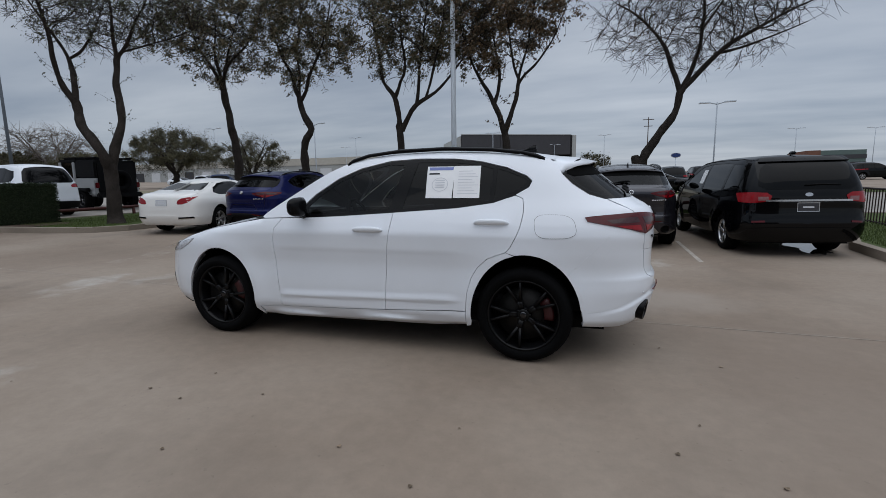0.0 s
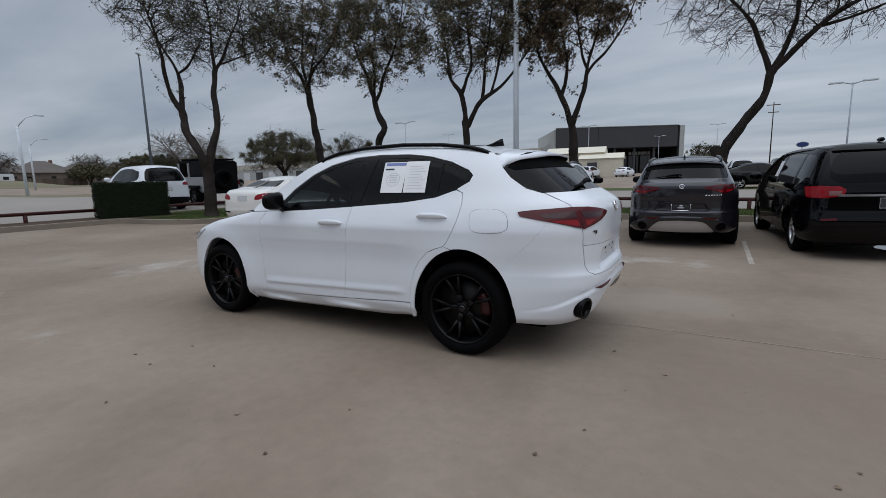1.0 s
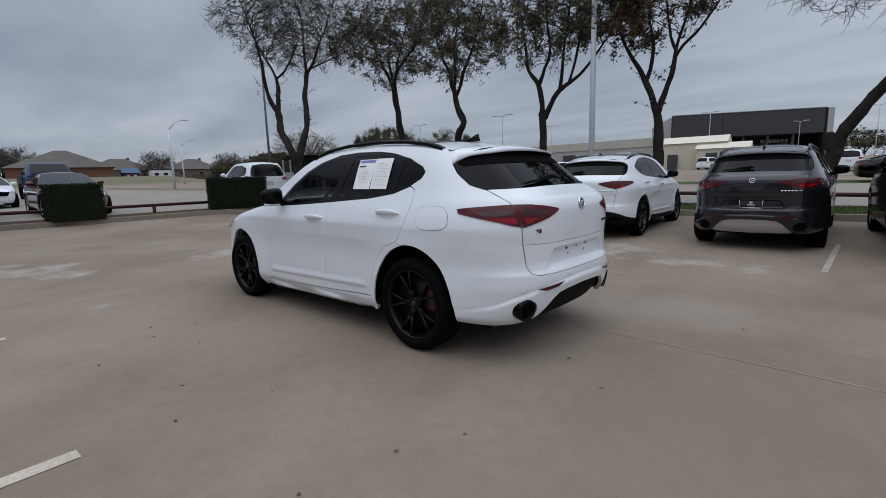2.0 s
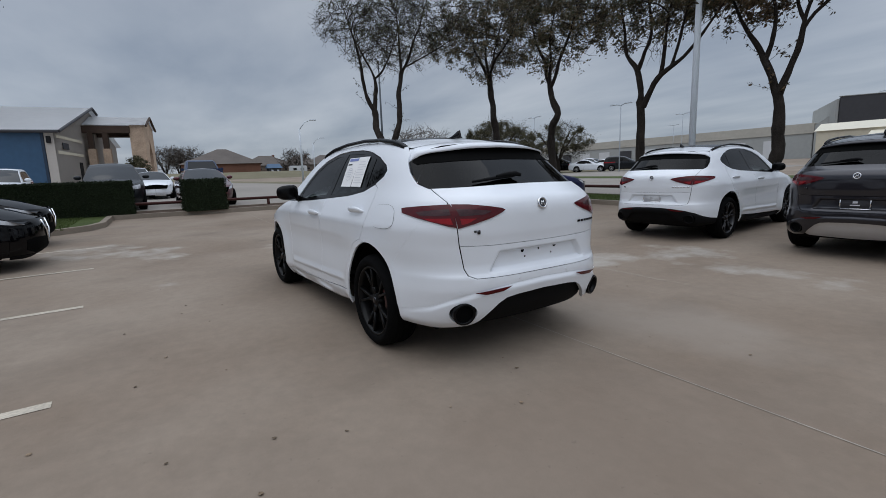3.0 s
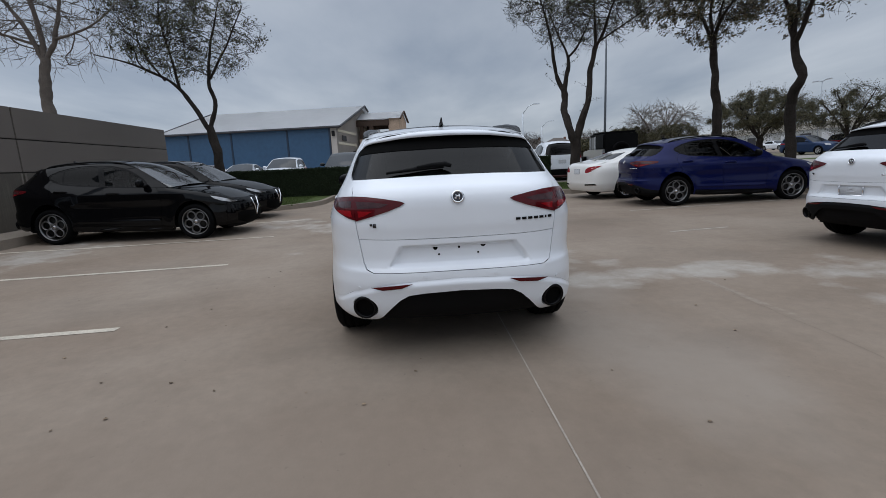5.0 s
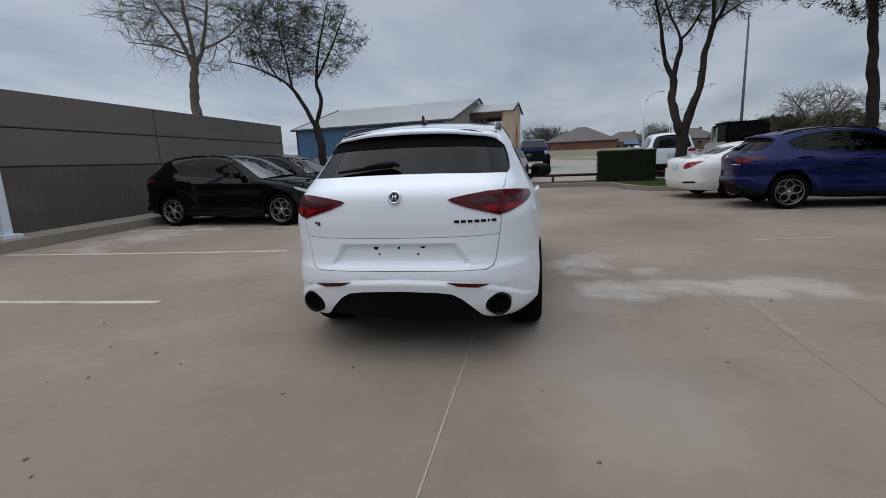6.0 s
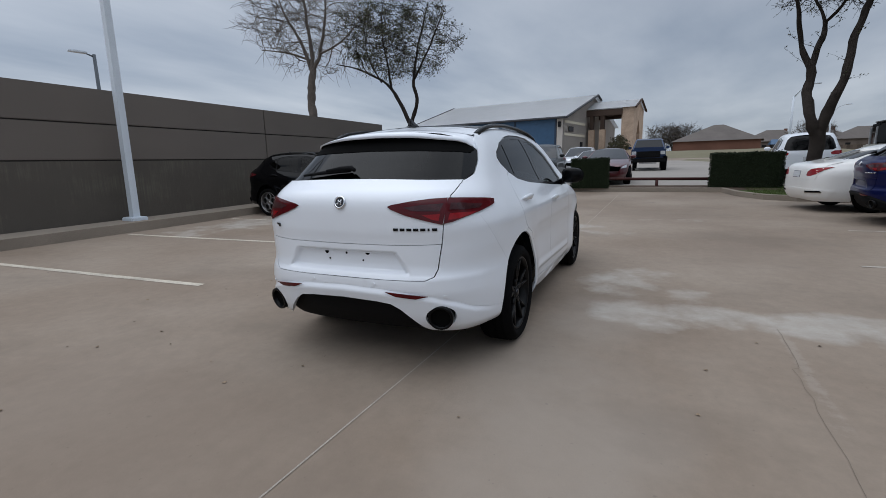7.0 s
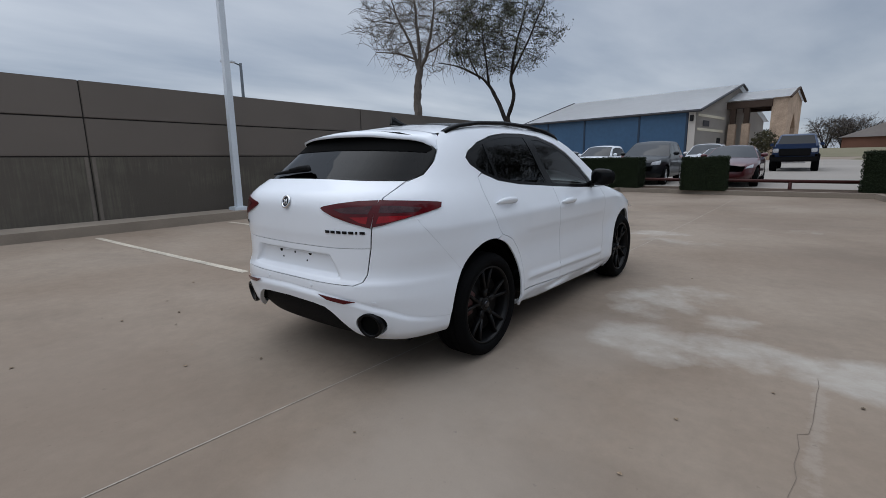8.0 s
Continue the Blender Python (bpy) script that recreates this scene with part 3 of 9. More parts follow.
# core coloured near-black: the shade between the leaves is put into its colour
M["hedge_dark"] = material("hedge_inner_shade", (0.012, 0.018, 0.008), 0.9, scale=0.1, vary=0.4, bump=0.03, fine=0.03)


def on_lot(x, y, rz=0.0, up=0.0):
    return pose(x, y, rise(x, y) + up, 0, 0, rz)


hedge(2.1, 1.12, 1.19, on_lot(-16.45, 8.73, 74.6, 0.13), "block of dark green clipped hedge on a grass island")
hedge(1.40, 1.02, 1.12, on_lot(-16.1, 3.53, 96, 0.13), "short block of clipped green hedge behind the kerb")
hedge(5.6, 1.0, 1.12, on_lot(-16.2, -1.42, 92, 0.13), "long dark green clipped hedge on the grass island")


# ---- low pipe rails ----
def pipe_rail(p, q, label, gap=3.0, height=0.27):
    a, b = Vector((*p, rise(*p) + 0.13)), Vector((*q, rise(*q) + 0.13))
    root = empty("pipe_rail", Matrix.Translation(a), label, "rail", "pipe rails")
    d = b - a
    n = max(1, round(d.length / gap))
    bm = bmesh.new()
    tube(bm, [Vector((0, 0, height)), d + Vector((0, 0, height))], [0.055, 0.055], 10)
    part("top_rail", bm, M["rail"], root, smooth=True)
    for k in range(n + 1):
        bm = bmesh.new()
        c = d * (k / n)
        tube(bm, [c + Vector((0, 0, -0.2)), c + Vector((0, 0, height - 0.02))], [0.055, 0.055], 10)
        part("rail_post", bm, M["rail"], root, smooth=True)


pipe_rail((-16.9, -4.9), (-16.9, 8.6), "low oxide-red pipe rail on short posts")
pipe_rail((-16.9, 9.2), (-16.9, 16.5), "low oxide-red pipe rail on short posts")
pipe_rail((-17.0, 16.9), (5.0, 16.95), "low oxide-red pipe rail behind the grass strip")


# ---- poles ----
def light_pole(x, y, h, label, base=True, r=0.085, arms=((1, 0),), lean=0.0, up=0.13, square=False, head=0.8, mat="pole"):
    root = empty("light_pole", on_lot(x, y, 0, up) @ pose(0, 0, 0, 0, lean, 0), label, "light pole", "lot light poles")
    bm = bmesh.new()
    tube(bm, [(0, 0, 0), (0, 0, h * 0.5), (0, 0, h)], [r, r * 0.9, r * 0.75], 4 if square else 14)
    part("mast", bm, M[mat], root, smooth=not square)
    if base:
        bm = bmesh.new()
        box(bm, -0.19, -0.19, 0, 0.19, 0.19, 0.10, 0.02)
        part("base_cover", bm, M[mat], root)
    for dx, dy in arms:
        bm = bmesh.new()
        tube(bm, [(0, 0, h - 0.15), (dx * head * 0.6, dy * head * 0.6, h + 0.02)], [0.05, 0.04], 8)
        part("arm", bm, M[mat], root, smooth=True)
        bm = bmesh.new()
        box(bm, -0.45, -0.17, -0.06, 0.45, 0.17, 0.06, 0.03, pose(dx * head, dy * head, h + 0.03, 0, 0, math.degrees(math.atan2(dy, dx))))
        part("lamp_head", bm, M["pole"], root)
    return root


light_pole(-3.54, -4.68, 8.2, "tall pale grey square-section lot light pole on a base cover", r=0.11, arms=((1, 0), (-1, 0)), square=True)
light_pole(-4.66, 14.97, 8.5, "tall pale grey lot light pole in the grass strip", r=0.09, arms=((1, 0), (-1, 0)))
light_pole(-14.35, -25.0, 7.6, "slim grey light pole with a side lamp beyond the wall", r=0.12, arms=((1, -0.2),), base=False, mat="dark_pole")


def street_lamp(x, y, h, out, label, mat="pole"):
    root = empty("street_lamp", on_lot(x, y), label, "street lamp", "street lamps")
    bm = bmesh.new()
    tube(bm, [(0, 0, 0), (0, 0, h * 0.6), (0, 0, h)], [0.13, 0.10, 0.08], 10)
    part("mast", bm, M[mat], root, smooth=True)
    bm = bmesh.new()
    tube(bm, [(0, 0, h - 0.1), (out[0] * 0.4, out[1] * 0.4, h + 0.7), (out[0] * 0.8, out[1] * 0.8, h + 0.95), (out[0], out[1], h + 0.97)], [0.06, 0.05, 0.045, 0.04], 8)
    part("arm", bm, M[mat], root, smooth=True)
    bm = bmesh.new()
    box(bm, -0.35, -0.14, -0.06, 0.35, 0.14, 0.05, 0.03, pose(out[0], out[1], h + 0.95, 0, 0, math.degrees(math.atan2(out[1], out[0]))))
    part("lamp_head", bm, M["pole"], root)


street_lamp(-41.1, 21.85, 10.6, (0.1, -0.1), "tall dark grey street pole beyond the parked cars", "dark_pole")
street_lamp(-50, 15.9, 5.9, (0.3, 1.5), "curved-arm street lamp beside the street")
street_lamp(-80, 25.8, 6.0, (0.3, 1.7), "curved-arm street lamp far along the street")
for x, y, h in ((-58.2, 57.6, 8.9), (-32.4, 47, 7.4), (-52.3, 90.4, 9.6), (-22, 91.2, 9.3), (8.74, 47.9, 7.2), (33.6, 110, 8.9), (-1.6, 111.7, 9.5), (50, 120, 9), (-66.8, 110, 9), (-13.2, 118, 8.2)):
    light_pole(x, y, h, "distant twin-head lot light pole", base=False, r=0.065, mat="far_pole", arms=((1, 0), (-1, 0)), up=0, head=1.0)


# ---- community hall with blue steel side ----
def hall():
    root = empty("hall_building", pose(-62, -7.1, rise(-62, -10), 0, 0, -7.5), "steel hall with blue side panels, white roof and grey gable front", "building")
    e, top, half, deep = 6.38, 10.55, 14.1, 25.5

    def piece(name, mat, *b, bevel=0.02):
        bm = bmesh.new()
        box(bm, *b, bevel)
        return part(name, bm, mat, root)

    def slab(name, mat, pts, thick):
        bm = bmesh.new()
        bm.faces.new([bm.verts.new(p) for p in pts])
        bmesh.ops.solidify(bm, geom=bm.faces[:], thickness=thick)
        return part(name, bm, mat, root)
    cols = [-1.0, -7.0, -15.1, -21.4, -deep + 0.2]
    for a, b in zip(cols, cols[1:]):
        piece("blue_panel", M["blue_steel"], -0.2, b + 0.12, 0, 0.04, a - 0.12, e - 0.12)
    for a in cols:
        piece("column", M["dark_blue"], -0.2, a - 0.13, 0, 0.10, a + 0.13, e - 0.1)
    piece("corner_pier", M["tan_stucco"], -0.25, -0.84, 0, 0.03, 0, e - 0.1)
    piece("hall_core", M["tan_stucco"], -2 * half, -deep, 0, -0.25, -0.3, e - 0.2)
    slab("gable_wall", M["tan_stucco"], [(0, 0, 0), (-0.0, 0, e - 0.1), (-half, 0, top - 0.15), (-2 * half, 0, e - 0.1), (-2 * half, 0, 0)], 0.3)
    for z in (3.9, 5.6):
        piece("trim_band", M["cream"], -9.8, 0.0, z, -0.6, 0.05, z + 0.35)
    piece("gable_sign", M["dark_metal"], -4.2, 0.06, 4.5, -2.2, 0.12, 5.2)
    piece("gable_window", M["black_void"], -8.8, 0.01, 0.9, -7.6, 0.07, 3.2)
    piece("wall_lamp", M["black_void"], 0.03, -0.6, 5.0, 0.35, -0.25, 5.7)
    slab("roof", M["steel_white"], [(0.5, -deep - 0.4, e - 0.15), (0.5, 0.6, e - 0.15), (-half, 0.6, top), (-half, -deep - 0.4, top)], 0.22)
    slab("roof", M["steel_white"], [(-half, -deep - 0.4, top), (-half, 0.6, top), (-2 * half - 0.5, 0.6, e - 0.15), (-2 * half - 0.5, -deep - 0.4, e - 0.15)], 0.22)
    for pts, r, nm in (([(0.55, -deep - 0.4, e - 0.2), (0.55, 0.6, e - 0.2)], 0.17, "gutter"), ([(0.5, 0.66, e - 0.2), (-half, 0.66, top - 0.04)], 0.16, "verge_trim"), ([(-half, 0.66, top - 0.04), (-half - 2, 0.66, top - 0.64)], 0.16, "verge_trim"), ([(0.5, -deep - 0.5, e - 0.2), (-half, -deep - 0.5, top)], 0.14, "verge_trim")):
        bm = bmesh.new()
        tube(bm, pts, [r, r], 6)
        part(nm, bm, M["dark_metal"], root)
    # gabled porch on posts, with a stone front wall pierced by a pointed arch
    x0, x1, yf, pe, pr = -10.7, -17.7, 6.8, 8.0, 9.4
    xm = (x0 + x1) / 2
    slab("porch_roof", M["steel_white"], [(x0 + 0.4, 0.1, pe), (x0 + 0.4, yf + 0.3, pe), (xm, yf + 0.3, pr), (xm, 0.1, pr)], 0.18)
    slab("porch_roof", M["steel_white"], [(xm, 0.1, pr), (xm, yf + 0.3, pr), (x1 - 0.4, yf + 0.3, pe), (x1 - 0.4, 0.1, pe)], 0.18)
    piece("porch_beam", M["dark_wood"], x0 - 0.3, 0.0, pe - 1.0, x0 + 0.3, yf - 1.6, pe - 0.12)
    piece("porch_beam", M["dark_wood"], x1 - 0.3, 0.0, pe - 1.0, x1 + 0.3, yf - 1.6, pe - 0.12)
    for pts in ([(x0 + 0.4, yf + 0.32, pe - 0.1), (xm, yf + 0.32, pr - 0.05)], [(x1 - 0.4, yf + 0.32, pe - 0.1), (xm, yf + 0.32, pr - 0.05)]):
        bm = bmesh.new()
        tube(bm, pts, [0.16, 0.16], 5)
        part("porch_verge", bm, M["dark_wood"], root)
    for y in (0.8, 2.4):
        piece("porch_post", M["dark_wood"], x0 - 0.35, y - 0.3, 3.2, x0 + 0.25, y + 0.3, pe - 0.9)
        piece("post_base", M["stone"], x0 - 0.45, y - 0.42, 0, x0 + 0.35, y + 0.42, 5.0)
    bm = bmesh.new()
    out = [(x0, 0), (x0, pe - 0.1), (xm, pr - 0.2), (x1, pe - 0.1), (x1, 0)]
    hole = [(x0 - 2.3, 0), (x0 - 2.3, 4.4), (xm, 6.4), (x1 + 2.3, 4.4), (x1 + 2.3, 0)]
    a, b, c, d = ([bm.verts.new((x, y, z)) for x, z in run] for run in (out, hole) for y in (yf, yf - 1.7))
    for i in range(4):
        for q in ((a[i], a[i + 1], c[i + 1], c[i]), (b[i + 1], b[i], d[i], d[i + 1]), (a[i + 1], a[i], b[i], b[i + 1]), (c[i], c[i + 1], d[i + 1], d[i])):
            bm.faces.new(q)
    bmesh.ops.recalc_face_normals(bm, faces=bm.faces[:])
    part("porch_front", bm, M["stone"], root)


M["dark_blue"] = material("dark_blue_trim", (0.012, 0.03, 0.06), 0.5, scale=3, vary=0.1, fine=0.4)
M["dark_wood"] = material("brown_painted_beam", (0.06, 0.04, 0.03), 0.7, scale=2, vary=0.2, fine=0.1)
M["stone"] = material("buff_stone", (0.47, 0.35, 0.26), 0.9, scale=1.0, vary=0.25, bump=0.02, fine=0.15)
hall()


# ---- houses far across the street ----
M["fence_wood"] = material("weathered_fence_board", (0.13, 0.10, 0.08), 0.9, scale=1.0, vary=0.25, fine=0.1, random_vary=0.25)
M["house_wall"] = material("grey_tan_brick", (0.17, 0.135, 0.115), 0.9, scale=2, vary=0.2, bump=0.004, fine=0.1)
def house(x, y, rz, w, d, e, ridge, label, hip=0.42, plain=False):
    root = empty("house", on_lot(x, y, rz), label, "house", "brick houses")
    bm = bmesh.new()
    box(bm, -w / 2, -d / 2, -0.5, w / 2, d / 2, e)
    part("wall", bm, M["brick"] if plain else M["house_wall"], root)
    bm = bmesh.new()
    o, k = 0.5, d * hip
    a = [bm.verts.new((sx * (w / 2 + o), sy * (d / 2 + o), e - 0.1)) for sx, sy in ((-1, -1), (1, -1), (1, 1), (-1, 1))]
    r0, r1 = bm.verts.new((-w / 2 + k, 0, ridge)), bm.verts.new((w / 2 - k, 0, ridge))
    for f in ((a[0], a[1], r1, r0), (a[1], a[2], r1), (a[2], a[3], r0, r1), (a[3], a[0], r0), (a[3], a[2], a[1], a[0])):
        bm.faces.new(f)
    part("roof", bm, M["shingle"], root)
    for s in () if plain else (-0.3, 0.05, 0.33):
        bm = bmesh.new()
        box(bm, s * w - 0.5, -d / 2 - 0.06, 0.9, s * w + 0.5, -d / 2 + 0.1, 2.2)
        part("window", bm, M["black_void"], root)
    if plain:
        return
    bm = bmesh.new()
    box(bm, w * 0.2, 0.6, ridge - 1.6, w * 0.2 + 0.6, 1.3, ridge + 0.3)
    part("chimney", bm, M["brick"], root)


# grassy bank that the brick house stands on
bank = []
for bx, bz in ((-101, 0.0), (-104, 0.35), (-108, 1.05), (-112, 1.42), (-140, 1.5), (-150, 0.0)):
    for by in range(-34, 43, 4):
        bank.append((bx + 0.8 * noise.noise((bx, by * 0.2, 2)), by, rise(bx, by) + 0.02 + bz * min(1, (by + 34) / 14, (42 - by) / 10) + 0.12 * noise.noise((by * 0.15, bx * 0.1, 7))))
bank_n = len(range(-34, 43, 4))
tagged(raw("verge", bank, [(i * bank_n + j, i * bank_n + j + 1, (i + 1) * bank_n + j + 1, (i + 1) * bank_n + j) for i in range(5) for j in range(bank_n - 1)], M["drygrass"]), "dry grass bank under the brick house", "verge", kind="structure")
house(-122, 15.5, 82, 16.5, 14, 3.4, 7.0, "brown brick house with a steep hipped shingle roof", 0.52, True)
for i, (x, y, w) in enumerate(((-150, 30.5, 13), (-148, 40.5, 10), (-150, 49, 12), (-152, 60, 13), (-165, 76, 16), (-180, 94, 16), (-190, 114, 18), (-150, -50, 18))):
    house(x, y, 100 - i * 4, w, 11, 3.2, 6.2, "distant grey-tan house with a grey shingle roof")


# board fence, a play hut and a caravan in front of the far houses
far_fence = empty("fence", pose(-131, 24.5, rise(-131, 36), 0, 0, 92), "weathered brown board fence in front of the far houses", "fence")
rng_f = random.Random(4)
for k in range(46):
    bm = bmesh.new()
    box(bm, k * 0.6, -0.03, -0.3, k * 0.6 + 0.57, 0.03, 1.75 + rng_f.uniform(-0.06, 0.06))
    part("board", bm, M["fence_wood"], far_fence)
hut = empty("play_hut", pose(-122, 27.2, rise(-122, 27), 0, 0, 92), "small play hut with a blue roof", "hut")
bm = bmesh.new(); box(bm, -1.5, -1.2, -0.3, 1.5, 1.2, 2.2)
part("wall", bm, M["dark_metal"], hut)
bm = bmesh.new()
hv = [bm.verts.new(p) for p in ((-1.9, -1.5, 2.2), (1.9, -1.5, 2.2), (1.5, 0, 3.3), (-1.5, 0, 3.3), (-1.9, 1.5, 2.2), (1.9, 1.5, 2.2))]
for q in ((hv[0], hv[1], hv[2], hv[3]), (hv[3], hv[2], hv[5], hv[4]), (hv[0], hv[3], hv[4]), (hv[1], hv[5], hv[2]), (hv[0], hv[4], hv[5], hv[1])):
    bm.faces.new(q)
part("roof", bm, M["blue_steel"], hut)
for u in (-0.9, 0.5):
    bm = bmesh.new(); box(bm, u, -1.27, 1.0, u + 0.5, -1.19, 1.8)
    part("window", bm, M["steel_white"], hut)
caravan = empty("caravan", pose(-124, 33.8, rise(-124, 34), 0, 0, 92), "white caravan parked by the board fence", "caravan")
bm = bmesh.new(); box(bm, -2.2, -1.0, 0.5, 2.2, 1.0, 2.7, 0.15)
part("body", bm, M["steel_white"], caravan)
for u in (-1.5, 0.4):
    bm = bmesh.new(); box(bm, u, -1.03, 1.5, u + 0.9, -0.97, 2.1, 0.02)
    part("window", bm, M["black_void"], caravan)
for y in (-0.9, 0.9):
    bm = bmesh.new(); lathe(bm, [(0.01, y - 0.1), (0.32, y - 0.1), (0.32, y + 0.1), (0.01, y + 0.1)], 16, m=Matrix.Translation((0, 0, 0.32)))
    part("wheel", bm, M["black_void"], caravan)


# ---- dealership sheds and stores to the north ----
def blockhouse(name, x0, y0, x1, y1, h, mat, label, base=None):
    z = base if base is not None else min(rise(a, b) for a in (x0, x1) for b in (y0, y1))
    root = empty(name, Matrix.Translation(((x0 + x1) / 2, (y0 + y1) / 2, z)), label, "building")
    w, d = (x1 - x0) / 2, (y1 - y0) / 2
    bm = bmesh.new()
    box(bm, -w, -d, -0.5, w, d, h, 0.08)
    part("wall", bm, mat, root)
    return root, w, d


# showroom set askew to the lot: its front runs from its west corner
store = empty("store_building", pose(-33.4, 107.2, 1.6, 0, 0, 29), "long dark grey metal-clad showroom with a deep open front", "building")


def store_part(name, mat, *b, bevel=0.05):
    bm = bmesh.new()
    box(bm, *b, bevel)
    return part(name, bm, mat, store)


store_part("wall", M["dark_metal"], 0, 0.6, -0.5, 9.5, 24, 10.6)
# recess back coloured near-black for the shade inside the open front
store_part("wall", M["black_void"], 9.5, 7, -0.5, 27.2, 24, 6.2)
store_part("fascia", M["dark_metal"], 9.4, 0.0, 6.0, 27.2, 24, 10.7)
store_part("fascia", M["dark_metal"], -0.1, 0.0, 6.0, 9.36, 0.58, 10.7)
store_part("roof_cap", M["ware"], -0.25, -0.12, 10.7, 27.4, 0.5, 10.85)
# near-black strip: the shaded side face, its shade put into the colour
store_part("end_wall", M["black_void"], 27.24, 0.0, -0.5, 27.6, 9, 10.7)
store_part("end_wall", M["ware"], 27.65, 0.0, -0.5, 28.7, 9.4, 10.7)
store_part("gable_end", M["ware"], -0.5, 0.3, -0.5, -0.15, 24, 10.4)
for u in (13.2, 17.6, 22.0):
    store_part("column", M["dark_metal"], u, 0.5, -0.5, u + 0.5, 1.0, 6.0)
for k in range(6):
    store_part("shop_window", M["glass_front"], 10.2 + 2.8 * k, 6.6, 0.2, 12.6 + 2.8 * k, 6.95, 4.4)
for k in range(7):
    store_part("sign_bar", M["ware"], 18.4 + 0.75 * k, 5.9, 4.6, 18.95 + 0.75 * k, 6.1, 5.3, bevel=0.0)


def shed(x, y, w, d, e, r, mat, label):
    root = empty("shed", on_lot(x, y, 8), label, "shed")
    bm = bmesh.new(); box(bm, -w / 2, -d / 2, -0.5, w / 2, d / 2, e)
    part("wall", bm, mat, root)
    bm = bmesh.new()
    o = 0.25
    a = [bm.verts.new(p) for p in ((-w / 2 - o, -d / 2 - o, e), (-w / 2 - o, 0, r), (-w / 2 - o, d / 2 + o, e), (w / 2 + o, -d / 2 - o, e), (w / 2 + o, 0, r), (w / 2 + o, d / 2 + o, e))]
    for f in ((a[0], a[3], a[4], a[1]), (a[1], a[4], a[5], a[2]), (a[0], a[1], a[2]), (a[3], a[5], a[4]), (a[0], a[2], a[5], a[3])):
        bm.faces.new(f)
    part("roof", bm, M["cream_roof"], root)


shed(-21.6, 82, 9.2, 6, 3.9, 5.0, M["cream"], "cream steel shed with a pale gable roof")
shed(-16.9, 80, 6.4, 5, 2.9, 3.8, M["cream"], "small cream steel shed with a pale gable roof")
for x in (-24.2, -18.4):
    tagged(part("shed_door", (lambda bm: (box(bm, x, 78.2 if x < -20 else 76.6, rise(x, 78), x + 1.5, 78.3 if x < -20 else 76.7, rise(x, 78) + 2.3, 0.02), bm)[1])(bmesh.new()), M["dark_metal"]), "dark roller door in a cream shed", "door", kind="structure")

M["band"] = material("grey_cream_cladding", (0.44, 0.42, 0.37), 0.7, scale=6, vary=0.08, fine=0.6)
wh, ww, wd = blockhouse("warehouse", -175, 112, -39, 160, 5.9, M["ware"], "very long pale grey warehouse with a beige roof band", base=2.0)
bm = bmesh.new(); box(bm, -ww - 0.2, -wd - 0.2, 4.6, ww + 0.2, wd, 6.5)
part("roof_band", bm, M["band"], wh)
# lean-to roof climbing from the warehouse end to the showroom
bm = bmesh.new()
ramp_a = [bm.verts.new((ww + u, -wd - 0.1, z)) for u, z in ((0.25, -0.5), (5.0, -0.5), (5.0, 9.4), (0.25, 6.0))]
ramp_b = [bm.verts.new((v.co.x, wd * 0.2, v.co.z)) for v in ramp_a]
for q in ((ramp_a[0], ramp_a[1], ramp_a[2], ramp_a[3]), (ramp_b[3], ramp_b[2], ramp_b[1], ramp_b[0]), *[(ramp_a[k], ramp_b[k], ramp_b[(k + 1) % 4], ramp_a[(k + 1) % 4]) for k in range(4)]):
    bm.faces.new(q)
bmesh.ops.recalc_face_normals(bm, faces=bm.faces[:])
part("lean_to", bm, M["ware"], wh)
for k in range(18):
    bm = bmesh.new(); box(bm, -ww + 5 + k * 7.2, -wd - 0.15, 0, -ww + 8.6 + k * 7.2, -wd + 0.2, 3.6)
    part("dock_door", bm, M["steel_white"] if k % 3 else M["dark_metal"], wh)
M["teal_clad"] = material("grey_green_cladding", (0.11, 0.15, 0.14), 0.6, scale=6, vary=0.1, fine=0.6)
b2, w2, d2 = blockhouse("office_building", 61.5, 190, 77.4, 210, 6.8, M["teal_clad"], "distant low office block in grey-green cladding with glass bands", base=2.9)
for z in (1.6, 4.0):
    bm = bmesh.new(); box(bm, -w2 * 0.5, -d2 - 0.15, z, w2 + 0.1, -d2 + 0.3, z + 1.3)
    part("window_band", bm, M["dark_metal"], b2)
bm = bmesh.new(); box(bm, -w2 - 0.15, -d2 - 0.2, -0.4, -w2 * 0.55, d2 * 0.8, 6.9)
part("brick_wing", bm, M["brick"], b2)


# ---- fence, sign and power pole past the minivan ----
def picket_fence(p, q, label, height=0.86):
    a, b = Vector((*p, rise(*p) + 0.12)), Vector((*q, rise(*q) + 0.12))
    root = empty("fence", Matrix.Translation(a), label, "fence")
    d = b - a
    for z, r in ((0.12, 0.016), (height, 0.026)):
        bm = bmesh.new()
        tube(bm, [Vector((0, 0, z)), d + Vector((0, 0, z))], [r, r], 6)
        part("rail", bm, M["fence"], root)
    n = round(d.length / 0.13)
    for k in range(n + 1):
        bm = bmesh.new()
        c = d * (k / n)
        r = 0.026 if k % 12 == 0 else 0.012
        tube(bm, [c + Vector((0, 0, -0.1 if k % 12 == 0 else 0.08)), c + Vector((0, 0, height))], [r, r], 6)
        part("post" if k % 12 == 0 else "picket", bm, M["fence"], root)


M["fence"] = material("dark_brown_metal", (0.022, 0.014, 0.012), 0.6, scale=0.4, vary=0.3, fine=0.02)
picket_fence((5.92, 14.2), (5.86, 10.4), "low dark metal picket fence on the grass strip")


